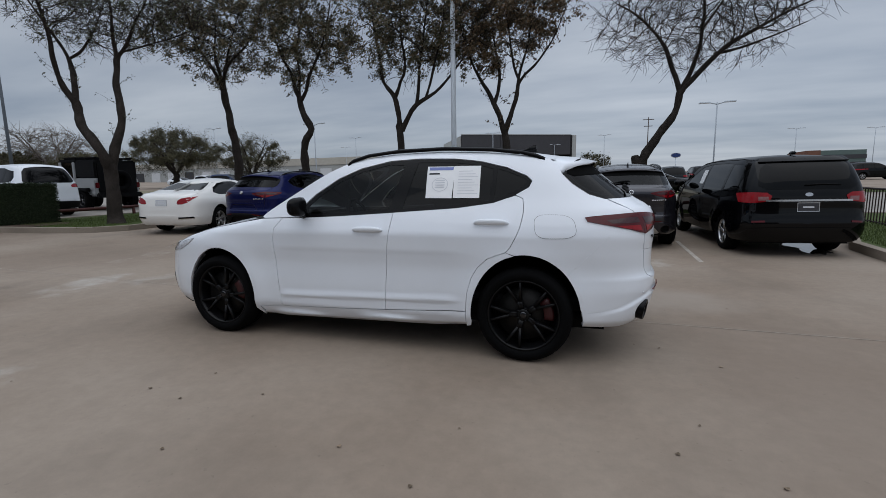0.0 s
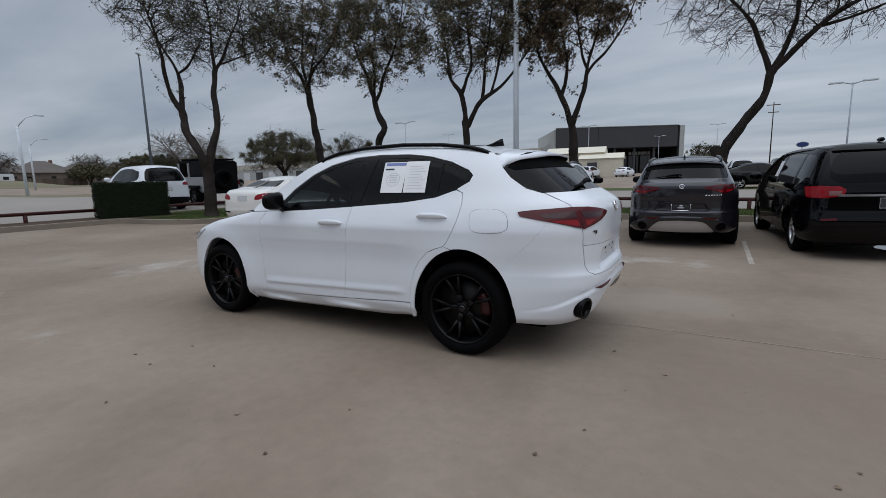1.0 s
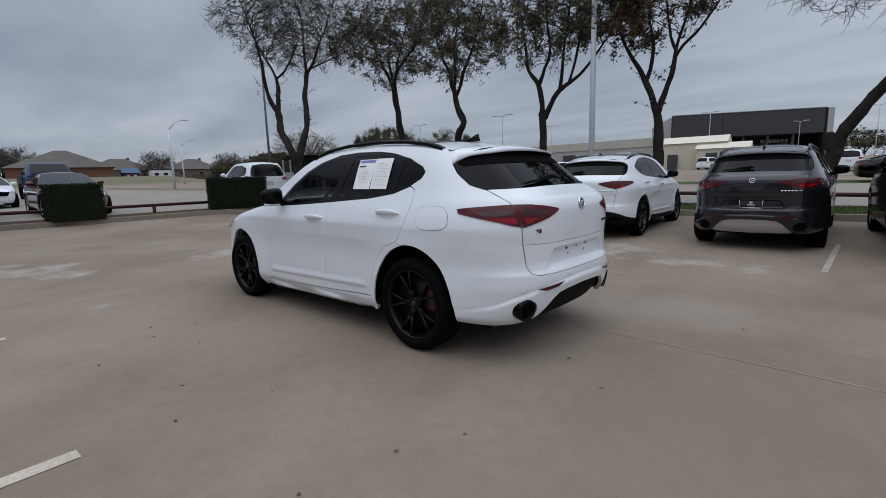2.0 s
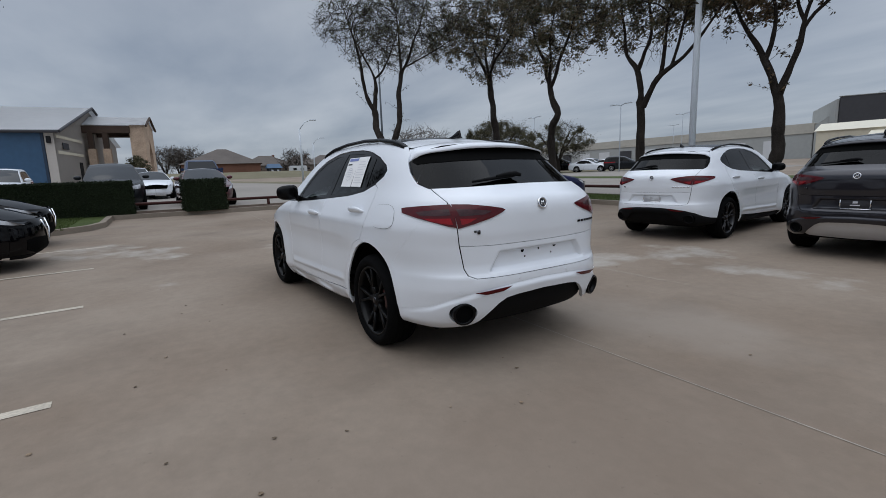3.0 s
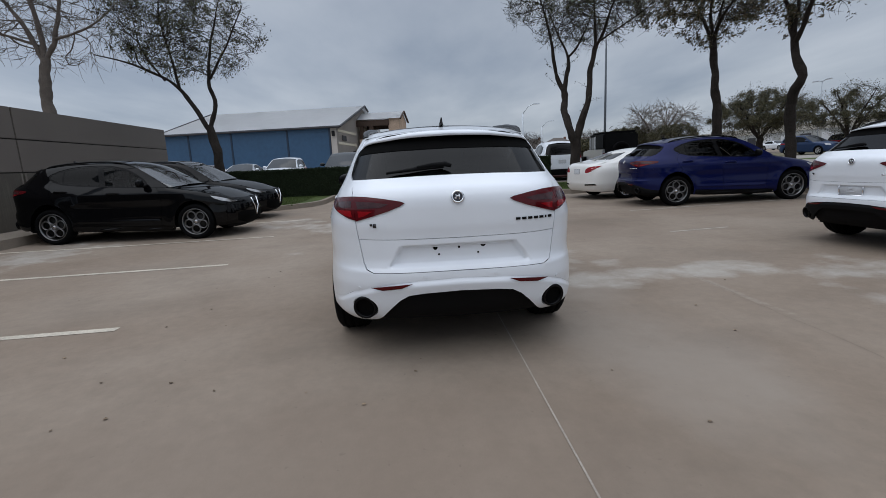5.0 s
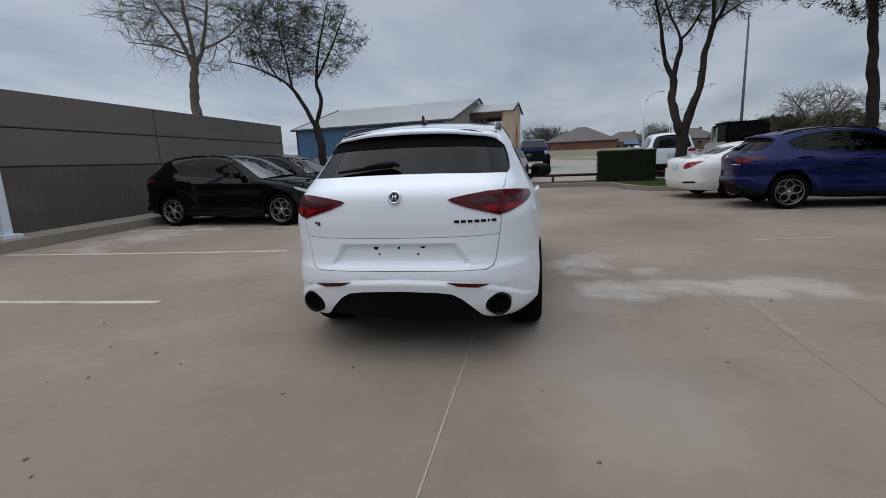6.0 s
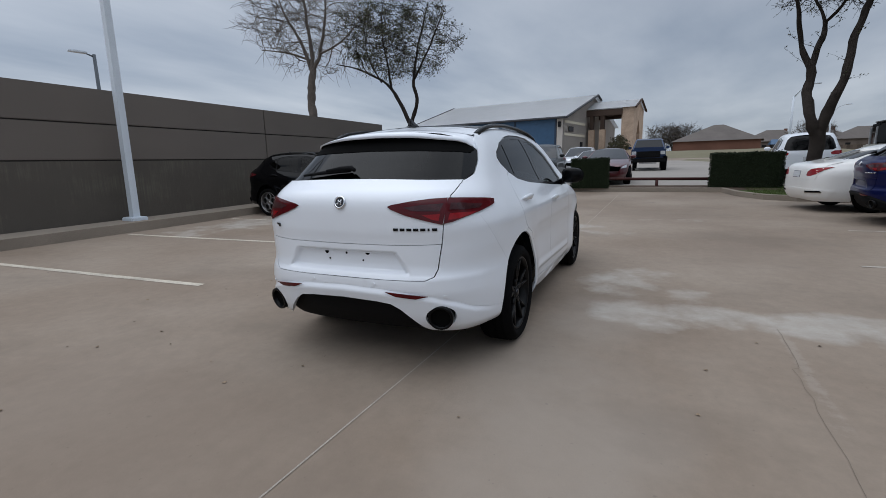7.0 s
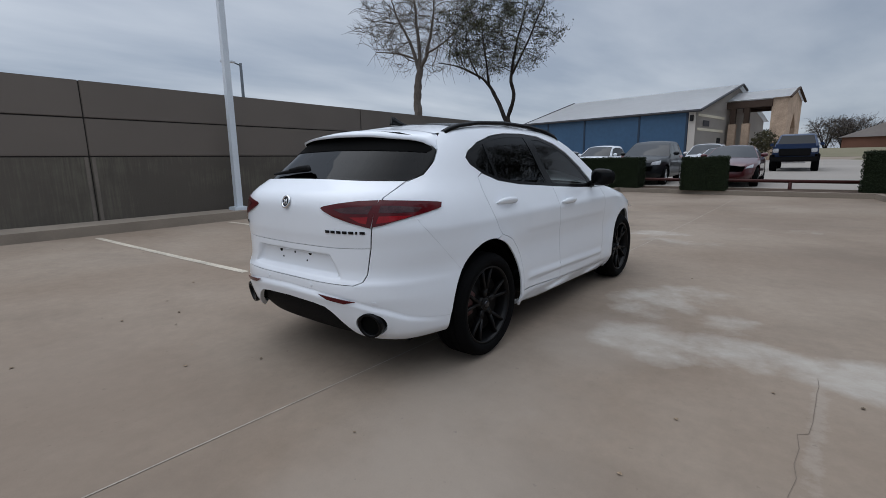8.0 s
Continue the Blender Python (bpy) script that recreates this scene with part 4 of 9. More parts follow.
def oval_sign(x, y, top, label):
    root = empty("road_sign", on_lot(x, y), label, "sign")
    h = top - rise(x, y)
    bm = bmesh.new()
    tube(bm, [(0, 0, 0), (0, 0, h - 0.3)], [0.07, 0.06], 8)
    part("pole", bm, M["pole"], root, smooth=True)
    for nm, sx, sz, y0, mat in (("sign_board", 0.56, 0.27, 0.0, M["sign_blue"]), ("sign_rim", 0.63, 0.33, 0.06, M["steel_white"])):
        bm = bmesh.new()
        lathe(bm, [(0.001, -0.08 + y0), (1, -0.08 + y0), (1, 0.02 + y0), (0.001, 0.02 + y0)], 28)
        bmesh.ops.scale(bm, vec=(sx, 1, sz), verts=bm.verts[:])
        bmesh.ops.translate(bm, vec=(0, -0.06, h - 0.43), verts=bm.verts[:])
        part(nm, bm, mat, root)


M["sign_blue"] = material("blue_sign_enamel", (0.012, 0.035, 0.14), 0.4, scale=0.5, vary=0.1, fine=0.1)
oval_sign(8.2, 70, 4.85, "plain blue oval dealer sign on a pole")


def power_pole(x, y, h, label):
    root = empty("power_pole", on_lot(x, y), label, "power pole")
    bm = bmesh.new()
    tube(bm, [(0, 0, 0), (0, 0, h)], [0.14, 0.09], 8)
    part("mast", bm, M["dark_wood"], root, smooth=True)
    for z, w in ((h - 0.6, 1.3), (h - 2.2, 1.0)):
        bm = bmesh.new()
        box(bm, -w, -0.08, z - 0.08, w, 0.08, z + 0.08)
        part("crossarm", bm, M["dark_wood"], root)


power_pole(8.4, 130, 14.7, "tall wooden power pole with two crossarms")

# ---- car kit ----
def spline(knots):
    """Smooth curve through (a, b) knots without overshoot."""
    xs, ys = [p[0] for p in knots], [p[1] for p in knots]
    h = [b - a for a, b in zip(xs, xs[1:])]
    d = [(ys[i + 1] - ys[i]) / h[i] for i in range(len(h))]
    m = [d[0]] + [0.0] * (len(xs) - 2) + [d[-1]]
    for i in range(1, len(xs) - 1):
        if d[i - 1] * d[i] > 0:
            w1, w2 = 2 * h[i] + h[i - 1], h[i] + 2 * h[i - 1]
            m[i] = (w1 + w2) / (w1 / d[i - 1] + w2 / d[i])

    def f(x):
        x = min(max(x, xs[0]), xs[-1])
        i = 0
        while i < len(h) - 1 and x > xs[i + 1]:
            i += 1
        t = (x - xs[i]) / h[i]
        u = 1 - t
        return (1 + 2 * t) * u * u * ys[i] + t * u * u * h[i] * m[i] + t * t * (3 - 2 * t) * ys[i + 1] - t * t * u * h[i] * m[i + 1]
    return f


class Form:
    """The shape of a car's skin as a band round it: s runs from the front centre back along the left flank and round the tail, z is height."""

    def __init__(self, width, rear, front, xa, xb, nr, nf, axle, bulge=0.022, tyre=0.36):
        self.width, self.rear, self.front = spline(width), spline(rear), spline(front)
        self.xa, self.xb, self.nr, self.nf, self.axle, self.bulge, self.tyre = xa, xb, nr, nf, axle, bulge, tyre
        self.R = 0.95
        self.mid = self.R * math.pi / 2

    def flare(self, x, z):
        g = 0.0
        for c in (0.0, self.axle):
            g += self.bulge * math.exp(-((math.hypot(x - c, z - self.tyre) - 0.42) / 0.12) ** 2)
        return g

    def surf(self, s, z):
        if s > self.mid:
            x, y, z = self.surf(2 * self.mid - s, z)
            return x, -y, z
        if s >= 0:
            th = s / self.R
            c, n = math.cos(th), math.sin(th)
            w, l = self.width(z) + self.flare(self.xa, z) * n * n, self.xa - self.rear(z)
            r = ((max(c, 0) / w) ** self.nr + (n / l) ** self.nr) ** (-1 / self.nr)
            x = self.xa - r * n
            return x, r * c + self.flare(x, z) * c * c, z
        x = self.xa - s
        if x <= self.xb:
            return x, self.width(z) + self.flare(x, z), z
        th = min((x - self.xb) / self.R, math.pi / 2)
        c, n = math.cos(th), math.sin(th)
        w, l = self.width(z), max(self.front(z) - self.xb, 0.05)
        r = ((max(c, 0) / w) ** self.nf + (n / l) ** self.nf) ** (-1 / self.nf)
        return self.xb + r * n, r * c + self.flare(self.xb + r * n, z) * c * c, z

    def normal(self, s, z):
        e = 0.004
        a, b = Vector(self.surf(s - e, z)), Vector(self.surf(s + e, z))
        c, d = Vector(self.surf(s, z - e)), Vector(self.surf(s, z + e))
        n = (d - c).cross(b - a)
        if n.length < 1e-9:
            return Vector((0, 1, 0))
        n.normalize()
        p = self.surf(s, z)
        out = Vector((p[0] - min(max(p[0], self.xa), self.xb), p[1], 0))
        return n if n.dot(out) >= 0 else -n

    def s_at(self, x, z):
        """The place along the band where the left flank has this x."""
        if self.xa <= x <= self.xb:
            return self.xa - x
        lo, hi = (0.0, self.mid) if x < self.xa else (self.xa - self.xb - self.mid, self.xa - self.xb)
        for _ in range(40):
            m = (lo + hi) / 2
            lo, hi = (m, hi) if self.surf(m, z)[0] > x else (lo, m)
        return (lo + hi) / 2

    def s_y(self, y, z):
        """The place along the tail where the skin has this y."""
        lo, hi = 0.0, 2 * self.mid
        for _ in range(40):
            m = (lo + hi) / 2
            lo, hi = (m, hi) if self.surf(m, z)[1] > y else (lo, m)
        return (lo + hi) / 2

    def yz(self, pts):
        return [(self.s_y(y, z), z) for y, z in pts]

    def xz(self, pts):
        return [(self.s_at(x, z), z) for x, z in pts]


MESHES = {}


def skin(key, form, outline, step=0.04, off=0.0, rim=0.012, holes=(), side=1, edge=None):
    """Mesh of a panel lying on the form, off metres proud (a number or a function of s, z), with its edge turned in. side -1 mirrors it."""
    name = (key, side)
    if name in MESHES:
        return MESHES[name]
    v, f, borders = fill(outline, step, holes, edge or step)
    lift = off if callable(off) else (lambda s, z: off)

    def at(s, z):
        return Vector(form.surf(s, z)) + form.normal(s, z) * lift(s, z)
    pts = [at(*p) for p in v]
    if callable(off):
        e, norms = 0.006, []
        for s, z in v:
            n = (at(s, z + e) - at(s, z - e)).cross(at(s + e, z) - at(s - e, z)).normalized()
            norms.append(n if n.dot(form.normal(s, z)) > 0 else -n)
    else:
        norms = [form.normal(*p) for p in v]
    faces = []
    for a, b, c in f:
        n = (pts[b] - pts[a]).cross(pts[c] - pts[a])
        faces.append((a, b, c) if n.dot(norms[a] + norms[b] + norms[c]) > 0 else (a, c, b))
    if rim:
        for lp in borders:
            s0, k = len(pts), len(lp)
            loop = lp
            pts += [pts[i] for i in loop] + [pts[i] - norms[i] * rim for i in loop]
            inner = []
            for j in range(k):
                t = (pts[loop[(j + 1) % k]] - pts[loop[j - 1]]).normalized()
                q = norms[loop[j]].cross(t)
                inner.append(q)
            norms += inner + inner
            faces += [(s0 + i, s0 + (i + 1) % k, s0 + k + (i + 1) % k, s0 + k + i) for i in range(k)]
    if side < 0:
        pts = [Vector((p.x, -p.y, p.z)) for p in pts]
        norms = [Vector((n.x, -n.y, n.z)) for n in norms]
        faces = [t[::-1] for t in faces]
    me = bpy.data.meshes.new(key)
    me.from_pydata([tuple(p) for p in pts], [], faces)
    me.polygons.foreach_set("use_smooth", [True] * len(faces))
    me.normals_split_custom_set_from_vertices([tuple(n.normalized()) if n.length > 0 else (0, 0, 1) for n in norms])
    me.update()
    MESHES[name] = me
    return me


def shaped(key, build):
    """Mesh made once by build(bm) and shared."""
    if key not in MESHES:
        bm = bmesh.new()
        build(bm)
        me = bpy.data.meshes.new(key)
        bm.to_mesh(me)
        bm.free()
        me.polygons.foreach_set("use_smooth", [True] * len(me.polygons))
        MESHES[key] = me
    return MESHES[key]


def fit_part(name, me, mat, parent, label="", m=None):
    """An object on a shared mesh, with its own material."""
    ob = new(name, me)
    if not me.materials:
        me.materials.append(mat)
    ob.material_slots[0].link = "OBJECT"
    ob.material_slots[0].material = mat
    ob.parent = parent
    if m is not None:
        ob.matrix_basis = m
    if label:
        tagged(ob, label)
    return ob


def paint(name, base, flake=0.0, coat=1.0, rough=0.35, spec=0.3):
    mat = bpy.data.materials.new(name)
    mat.use_nodes = True
    n, l = mat.node_tree.nodes, mat.node_tree.links
    b = n["Principled BSDF"]
    b.inputs["Metallic"].default_value = flake
    b.inputs["Roughness"].default_value = rough
    b.inputs["Specular IOR Level"].default_value = spec
    b.inputs["Coat Weight"].default_value, b.inputs["Coat Roughness"].default_value = coat, 0.04
    co = n.new("ShaderNodeTexCoord")
    t = n.new("ShaderNodeTexNoise")
    t.inputs["Scale"].default_value, t.inputs["Detail"].default_value = 2.2, 6
    l.new(co.outputs["Object"], t.inputs["Vector"])
    mx = n.new("ShaderNodeMix")
    mx.data_type = "RGBA"
    mx.inputs[6].default_value = (*[c * 0.95 for c in base], 1)
    mx.inputs[7].default_value = (*[min(1, c * 1.04) for c in base], 1)
    l.new(t.outputs["Fac"], mx.inputs[0])
    l.new(mx.outputs[2], b.inputs["Base Color"])
    w = n.new("ShaderNodeTexNoise")
    w.inputs["Scale"].default_value, w.inputs["Detail"].default_value = 90, 2
    l.new(co.outputs["Object"], w.inputs["Vector"])
    bp = n.new("ShaderNodeBump")
    bp.inputs["Strength"].default_value, bp.inputs["Distance"].default_value = 0.15, 0.0004
    l.new(w.outputs["Fac"], bp.inputs["Height"])
    l.new(bp.outputs[0], b.inputs["Coat Normal"])
    return mat


def tinted(name, tint, ior=1.28):
    """Car glass: a tinted clear sheet with a mirror gloss that grows at a glance."""
    mat = bpy.data.materials.new(name)
    mat.use_nodes = True
    n, l = mat.node_tree.nodes, mat.node_tree.links
    out = n["Material Output"]
    n.remove(n["Principled BSDF"])
    tr, gl, mx, fr = n.new("ShaderNodeBsdfTransparent"), n.new("ShaderNodeBsdfGlossy"), n.new("ShaderNodeMixShader"), n.new("ShaderNodeFresnel")
    tr.inputs[0].default_value = (*tint, 1)
    gl.inputs["Roughness"].default_value = 0.015
    fr.inputs["IOR"].default_value = ior
    l.new(fr.outputs[0], mx.inputs[0])
    l.new(tr.outputs[0], mx.inputs[1])
    l.new(gl.outputs[0], mx.inputs[2])
    l.new(mx.outputs[0], out.inputs[0])
    return mat


def brushed(name, base, rough):
    return material(name, base, rough, metal=1.0, scale=0.2, vary=0.1, fine=0.01)


M["white_paint"] = paint("white_car_paint", (0.765, 0.795, 0.835), 0.0, coat=0.7)
M["grey_paint"] = paint("graphite_metallic", (0.023, 0.022, 0.028), 0.6, coat=0.8, rough=0.33)
M["blue_paint"] = paint("deep_blue_metallic", (0.0025, 0.006, 0.058), 0.45, coat=0.36, rough=0.35, spec=0.12)
M["black_paint"] = paint("black_car_paint", (0.0015, 0.0016, 0.0022), 0.0, coat=0.5, spec=0.0)
M["red_paint"] = paint("dark_red_car_paint", (0.075, 0.005, 0.009), 0.3)
M["silver_paint"] = paint("silver_car_paint", (0.58, 0.59, 0.61), 0.6)
M["slate_paint"] = paint("slate_car_paint", (0.012, 0.014, 0.016), 0.3, coat=0.35, spec=0.15)
M["navy_truck"] = paint("bright_blue_truck_paint", (0.010, 0.030, 0.085), 0.3, coat=0.4)
M["gap"] = material("panel_gap_shadow", (0.004, 0.004, 0.004), 0.95, spec=0.05)
M["trim"] = material("gloss_black_trim", (0.004, 0.004, 0.0045), 0.22, spec=0.12, scale=0.4, vary=0.2, fine=0.02)
M["plastic"] = material("textured_black_plastic", (0.005, 0.005, 0.0055), 0.75, spec=0.12, scale=0.3, vary=0.2, bump=0.001, fine=0.004)
M["glass"] = tinted("dark_privacy_glass", (0.019, 0.021, 0.023))
M["glass_front_door"] = tinted("lighter_door_glass", (0.15, 0.17, 0.16))
M["glass_clear"] = tinted("light_tint_glass", (0.30, 0.33, 0.32), 2.35)
M["rubber"] = material("tyre_rubber", (0.003, 0.003, 0.0033), 0.85, spec=0.08, scale=0.2, vary=0.3, bump=0.0015, fine=0.01)
M["rim_black"] = material("satin_black_alloy", (0.0035, 0.0035, 0.004), 0.42, metal=0.0, scale=0.2, vary=0.2, fine=0.02, coat=0.10, spec=0.16)
M["rim_silver"] = brushed("machined_alloy", (0.52, 0.52, 0.52), 0.3)
M["rim_dark"] = brushed("dark_grey_alloy", (0.07, 0.07, 0.073), 0.4)
M["rim_mid"] = brushed("grey_alloy", (0.26, 0.26, 0.265), 0.35)
M["steel_disc"] = brushed("worn_brake_disc", (0.035, 0.034, 0.033), 0.6)
M["caliper"] = material("red_brake_caliper", (0.034, 0.001, 0.002), 0.5, scale=0.1, vary=0.2, fine=0.01)
M["chrome"] = brushed("chrome", (0.75, 0.75, 0.76), 0.08)
M["dark_chrome"] = brushed("dark_chrome", (0.06, 0.06, 0.065), 0.18)
M["interior"] = material("black_cabin_trim", (0.006, 0.006, 0.007), 0.7, scale=0.3, vary=0.2, fine=0.01)
M["paper"] = material("white_paper", (0.82, 0.82, 0.82), 0.7, scale=0.3, vary=0.03, fine=0.05)
M["ink"] = material("grey_print", (0.60, 0.61, 0.64), 0.8)
M["ink_blue"] = material("blue_print", (0.20, 0.24, 0.48), 0.8)
M["ink_dark"] = material("dark_print", (0.05, 0.05, 0.055), 0.8)
M["lamp_red"] = material("dark_red_lens", (0.075, 0.0015, 0.004), 0.25, scale=0.06, vary=0.3, fine=0.008, coat=0.5, spec=0.1)
M["lamp_red_lit"] = material("bright_red_lens", (0.24, 0.004, 0.008), 0.25, scale=0.06, vary=0.25, fine=0.008, coat=0.5, spec=0.1)
M["lamp_clear"] = material("smoked_clear_lens", (0.045, 0.014, 0.016), 0.2, scale=0.05, vary=0.5, fine=0.006, coat=0.5, spec=0.2)
M["headlamp"] = material("clear_headlamp", (0.45, 0.46, 0.48), 0.1, scale=0.08, vary=0.4, fine=0.01, coat=1.0)
M["plate"] = material("white_number_plate", (0.55, 0.56, 0.58), 0.45, scale=0.2, vary=0.08, fine=0.02)


def ellipse(cx, cz, a, b, t0=0, t1=360, n=28):
    return [(cx + a * math.cos(radians(t0 + (t1 - t0) * k / n)), cz + b * math.sin(radians(t0 + (t1 - t0) * k / n))) for k in range(n + (0 if t1 - t0 == 360 else 1))]


# ---- wheels ----
def tyre_mesh(r, w, rim):
    def go(bm):
        prof = [(rim - 0.005, -w / 2 + 0.02), (rim + 0.012, -w / 2 + 0.004), ((r + rim) / 2, -w / 2 - 0.006), (r - 0.03, -w / 2 + 0.004), (r - 0.010, -w / 2 + 0.022), (r - 0.002, -w / 2 + 0.05)]
        for g in (-0.06, 0.0, 0.06):
            prof += [(r, g - 0.012), (r - 0.008, g - 0.005), (r - 0.008, g + 0.005), (r, g + 0.012)]
        prof += [(r - 0.002, w / 2 - 0.05), (r - 0.010, w / 2 - 0.022), (r - 0.03, w / 2 - 0.004), ((r + rim) / 2, w / 2 + 0.006), (rim + 0.012, w / 2 - 0.004), (rim - 0.005, w / 2 - 0.02), (rim - 0.02, 0)]
        lathe(bm, prof, 56, closed=True)
        bmesh.ops.recalc_face_normals(bm, faces=bm.faces[:])
    return go


def spoke(bm, a0, a1, r0, r1, w0, w1, y0, y1, depth=0.03):
    """A bar from (radius r0, angle a0) to (r1, a1) in the wheel's face; y towards the outside."""
    p, q = Vector((r0 * math.cos(a0), y0, r0 * math.sin(a0))), Vector((r1 * math.cos(a1), y1, r1 * math.sin(a1)))
    d = (q - p).normalized()
    t = Vector((0, 1, 0)).cross(d).normalized()
    o = d.cross(t) if d.cross(t).y > 0 else -d.cross(t)
    vs = []
    for c, w in ((p, w0), (q, w1)):
        vs.append([bm.verts.new(c + t * k * w / 2 * e + o * h) for k, e, h in ((-1, 1, -depth), (-1, 1, -0.006), (-1, 0.6, 0), (1, 0.6, 0), (1, 1, -0.006), (1, 1, -depth))])
    for k in range(6):
        bm.faces.new((vs[0][k], vs[0][(k + 1) % 6], vs[1][(k + 1) % 6], vs[1][k]))
    bm.faces.new(vs[0][::-1])
    bm.faces.new(vs[1])


def rim_y(bm, r):
    """Five slim forked spokes that part close to the hub."""
    y = 0.105
    lathe(bm, [(r, y), (r - 0.004, y + 0.008), (r - 0.014, y + 0.004), (r - 0.020, y - 0.03), (r - 0.030, y - 0.06), (r - 0.034, -0.10), (r - 0.01, -0.11)], 56)
    lathe(bm, [(0.001, y - 0.018), (0.03, y - 0.018), (0.040, y - 0.022), (0.056, y - 0.034), (0.062, y - 0.07)], 30)
    for k in range(5):
        a = radians(90 + 72 * k)
        for s in (-1, 1):
            spoke(bm, a + s * radians(8), a + s * radians(5), 0.040, 0.110, 0.029, 0.025, y - 0.026, y - 0.016, 0.036)
            spoke(bm, a + s * radians(5), a + s * radians(12.5), 0.107, r - 0.008, 0.025, 0.019, y - 0.016, y - 0.001, 0.036)
        lathe(bm, [(0.0005, y - 0.050), (0.008, y - 0.050), (0.009, y - 0.058)], 8, m=Matrix.Translation((0.050 * math.cos(a + radians(36)), 0.026, 0.050 * math.sin(a + radians(36)))))
    bmesh.ops.recalc_face_normals(bm, faces=bm.faces[:])


def rim_loops(bm, r):
    """Five round openings ringed in metal."""
    y = 0.10
    lathe(bm, [(r, y), (r - 0.004, y + 0.01), (r - 0.016, y + 0.008), (r - 0.022, y - 0.03), (r - 0.03, -0.10), (r - 0.01, -0.11)], 56)
    lathe(bm, [(0.001, y - 0.006), (0.028, y - 0.006), (0.04, y - 0.012), (0.058, y - 0.03)], 24)
    for k in range(5):
        a = radians(90 + 72 * k)
        c = Matrix.Translation((0.148 * math.cos(a), y - 0.008, 0.148 * math.sin(a)))
        lathe(bm, [(0.092, -0.03), (0.090, 0.0), (0.082, 0.008), (0.072, 0.0), (0.070, -0.03)], 30, m=c)
        b2 = a + radians(36)
        spoke(bm, b2, b2, 0.045, 0.11, 0.025, 0.02, y - 0.014, y - 0.008, 0.03)
    bmesh.ops.recalc_face_normals(bm, faces=bm.faces[:])


def rim_ten(bm, r):
    """Ten plain spokes."""
    y = 0.10
    lathe(bm, [(r, y), (r - 0.004, y + 0.008), (r - 0.018, y + 0.004), (r - 0.024, y - 0.03), (r - 0.03, -0.10)], 48)
    lathe(bm, [(0.001, y - 0.012), (0.035, y - 0.012), (0.065, y - 0.03)], 20)
    for k in range(10):
        a = radians(36 * k + 9 * (-1) ** k)
        spoke(bm, a, a, 0.05, r - 0.012, 0.03, 0.026, y - 0.02, y - 0.004, 0.03)
    bmesh.ops.recalc_face_normals(bm, faces=bm.faces[:])


RIMS = {"forked": rim_y, "loops": rim_loops, "ten": rim_ten}


def wheel(car, x, y, r, rim, style, rim_mat, side, caliper=True, turn=0.0, w=0.25):
    """Tyre with rim, brake disc and caliper; side 1 is the left flank."""
    t = fit_part("wheel", shaped(f"tyre {r} {w} {rim}", tyre_mesh(r, w, rim)), M["rubber"], car, "black road tyre on an alloy rim",
                 Matrix.Translation((x, y - side * w / 2, r)) @ (Matrix.Rotation(math.pi, 4, "Z") if side < 0 else Matrix.Identity(4)) @ Matrix.Rotation(radians(turn), 4, "Y"))
    fit_part("rim", shaped(f"rim {style} {rim}", lambda bm: RIMS[style](bm, rim)), rim_mat, t)

    def disc(bm):
        lathe(bm, [(0.06, 0.035), (rim - 0.07, 0.035), (rim - 0.07, 0.01), (0.06, 0.01)], 40)
        bmesh.ops.recalc_face_normals(bm, faces=bm.faces[:])
    fit_part("brake_disc", shaped(f"disc {rim}", disc), M["steel_disc"], t)

    def back(bm):
        lathe(bm, [(0.0005, -0.02), (rim - 0.03, -0.02)], 32)
    fit_part("wheel_well_shade", shaped(f"back {rim}", back), M["gap"], t)

    def cap(bm):
        lathe(bm, [(0.0005, 0.0975), (0.018, 0.0975), (0.026, 0.094), (0.028, 0.088)], 24)
        bmesh.ops.recalc_face_normals(bm, faces=bm.faces[:])
    fit_part("hub_cap", shaped("hub cap", cap), M["dark_chrome"] if style == "forked" else M["chrome"], t, "small metal hub cap")
    if caliper:
        def cal(bm):
            for k in range(7):
                a = radians(-24 + 48 * k / 6)
                ring = [bm.verts.new((rr * math.cos(a), yy, rr * math.sin(a))) for rr, yy in ((rim - 0.125, 0.0), (rim - 0.05, 0.0), (rim - 0.045, 0.06), (rim - 0.06, 0.075), (rim - 0.12, 0.075))]
                if k:
                    for j in range(5):
                        bm.faces.new((last[j], last[(j + 1) % 5], ring[(j + 1) % 5], ring[j]))
                else:
                    bm.faces.new(ring[::-1])
                last = ring
            bm.faces.new(last)
            bmesh.ops.recalc_face_normals(bm, faces=bm.faces[:])
        fit_part("brake_caliper", shaped(f"caliper {rim}", cal), M["caliper"], t, "red brake caliper", Matrix.Rotation(radians(-165 if side > 0 else -15) - radians(turn), 4, "Y"))
    return t


def well(bm, x, r, y0, y1, z):
    """Dark drum over a wheel, on one side."""
    n = 18
    a = [[bm.verts.new((x + r * math.cos(math.pi * k / n), yy, z + r * math.sin(math.pi * k / n))) for k in range(n + 1)] for yy in (y0, y1)]
    for k in range(n):
        bm.faces.new((a[0][k], a[0][k + 1], a[1][k + 1], a[1][k]))
    c = bm.verts.new((x, y0, z))
    for k in range(n):
        bm.faces.new((a[0][k + 1], a[0][k], c))
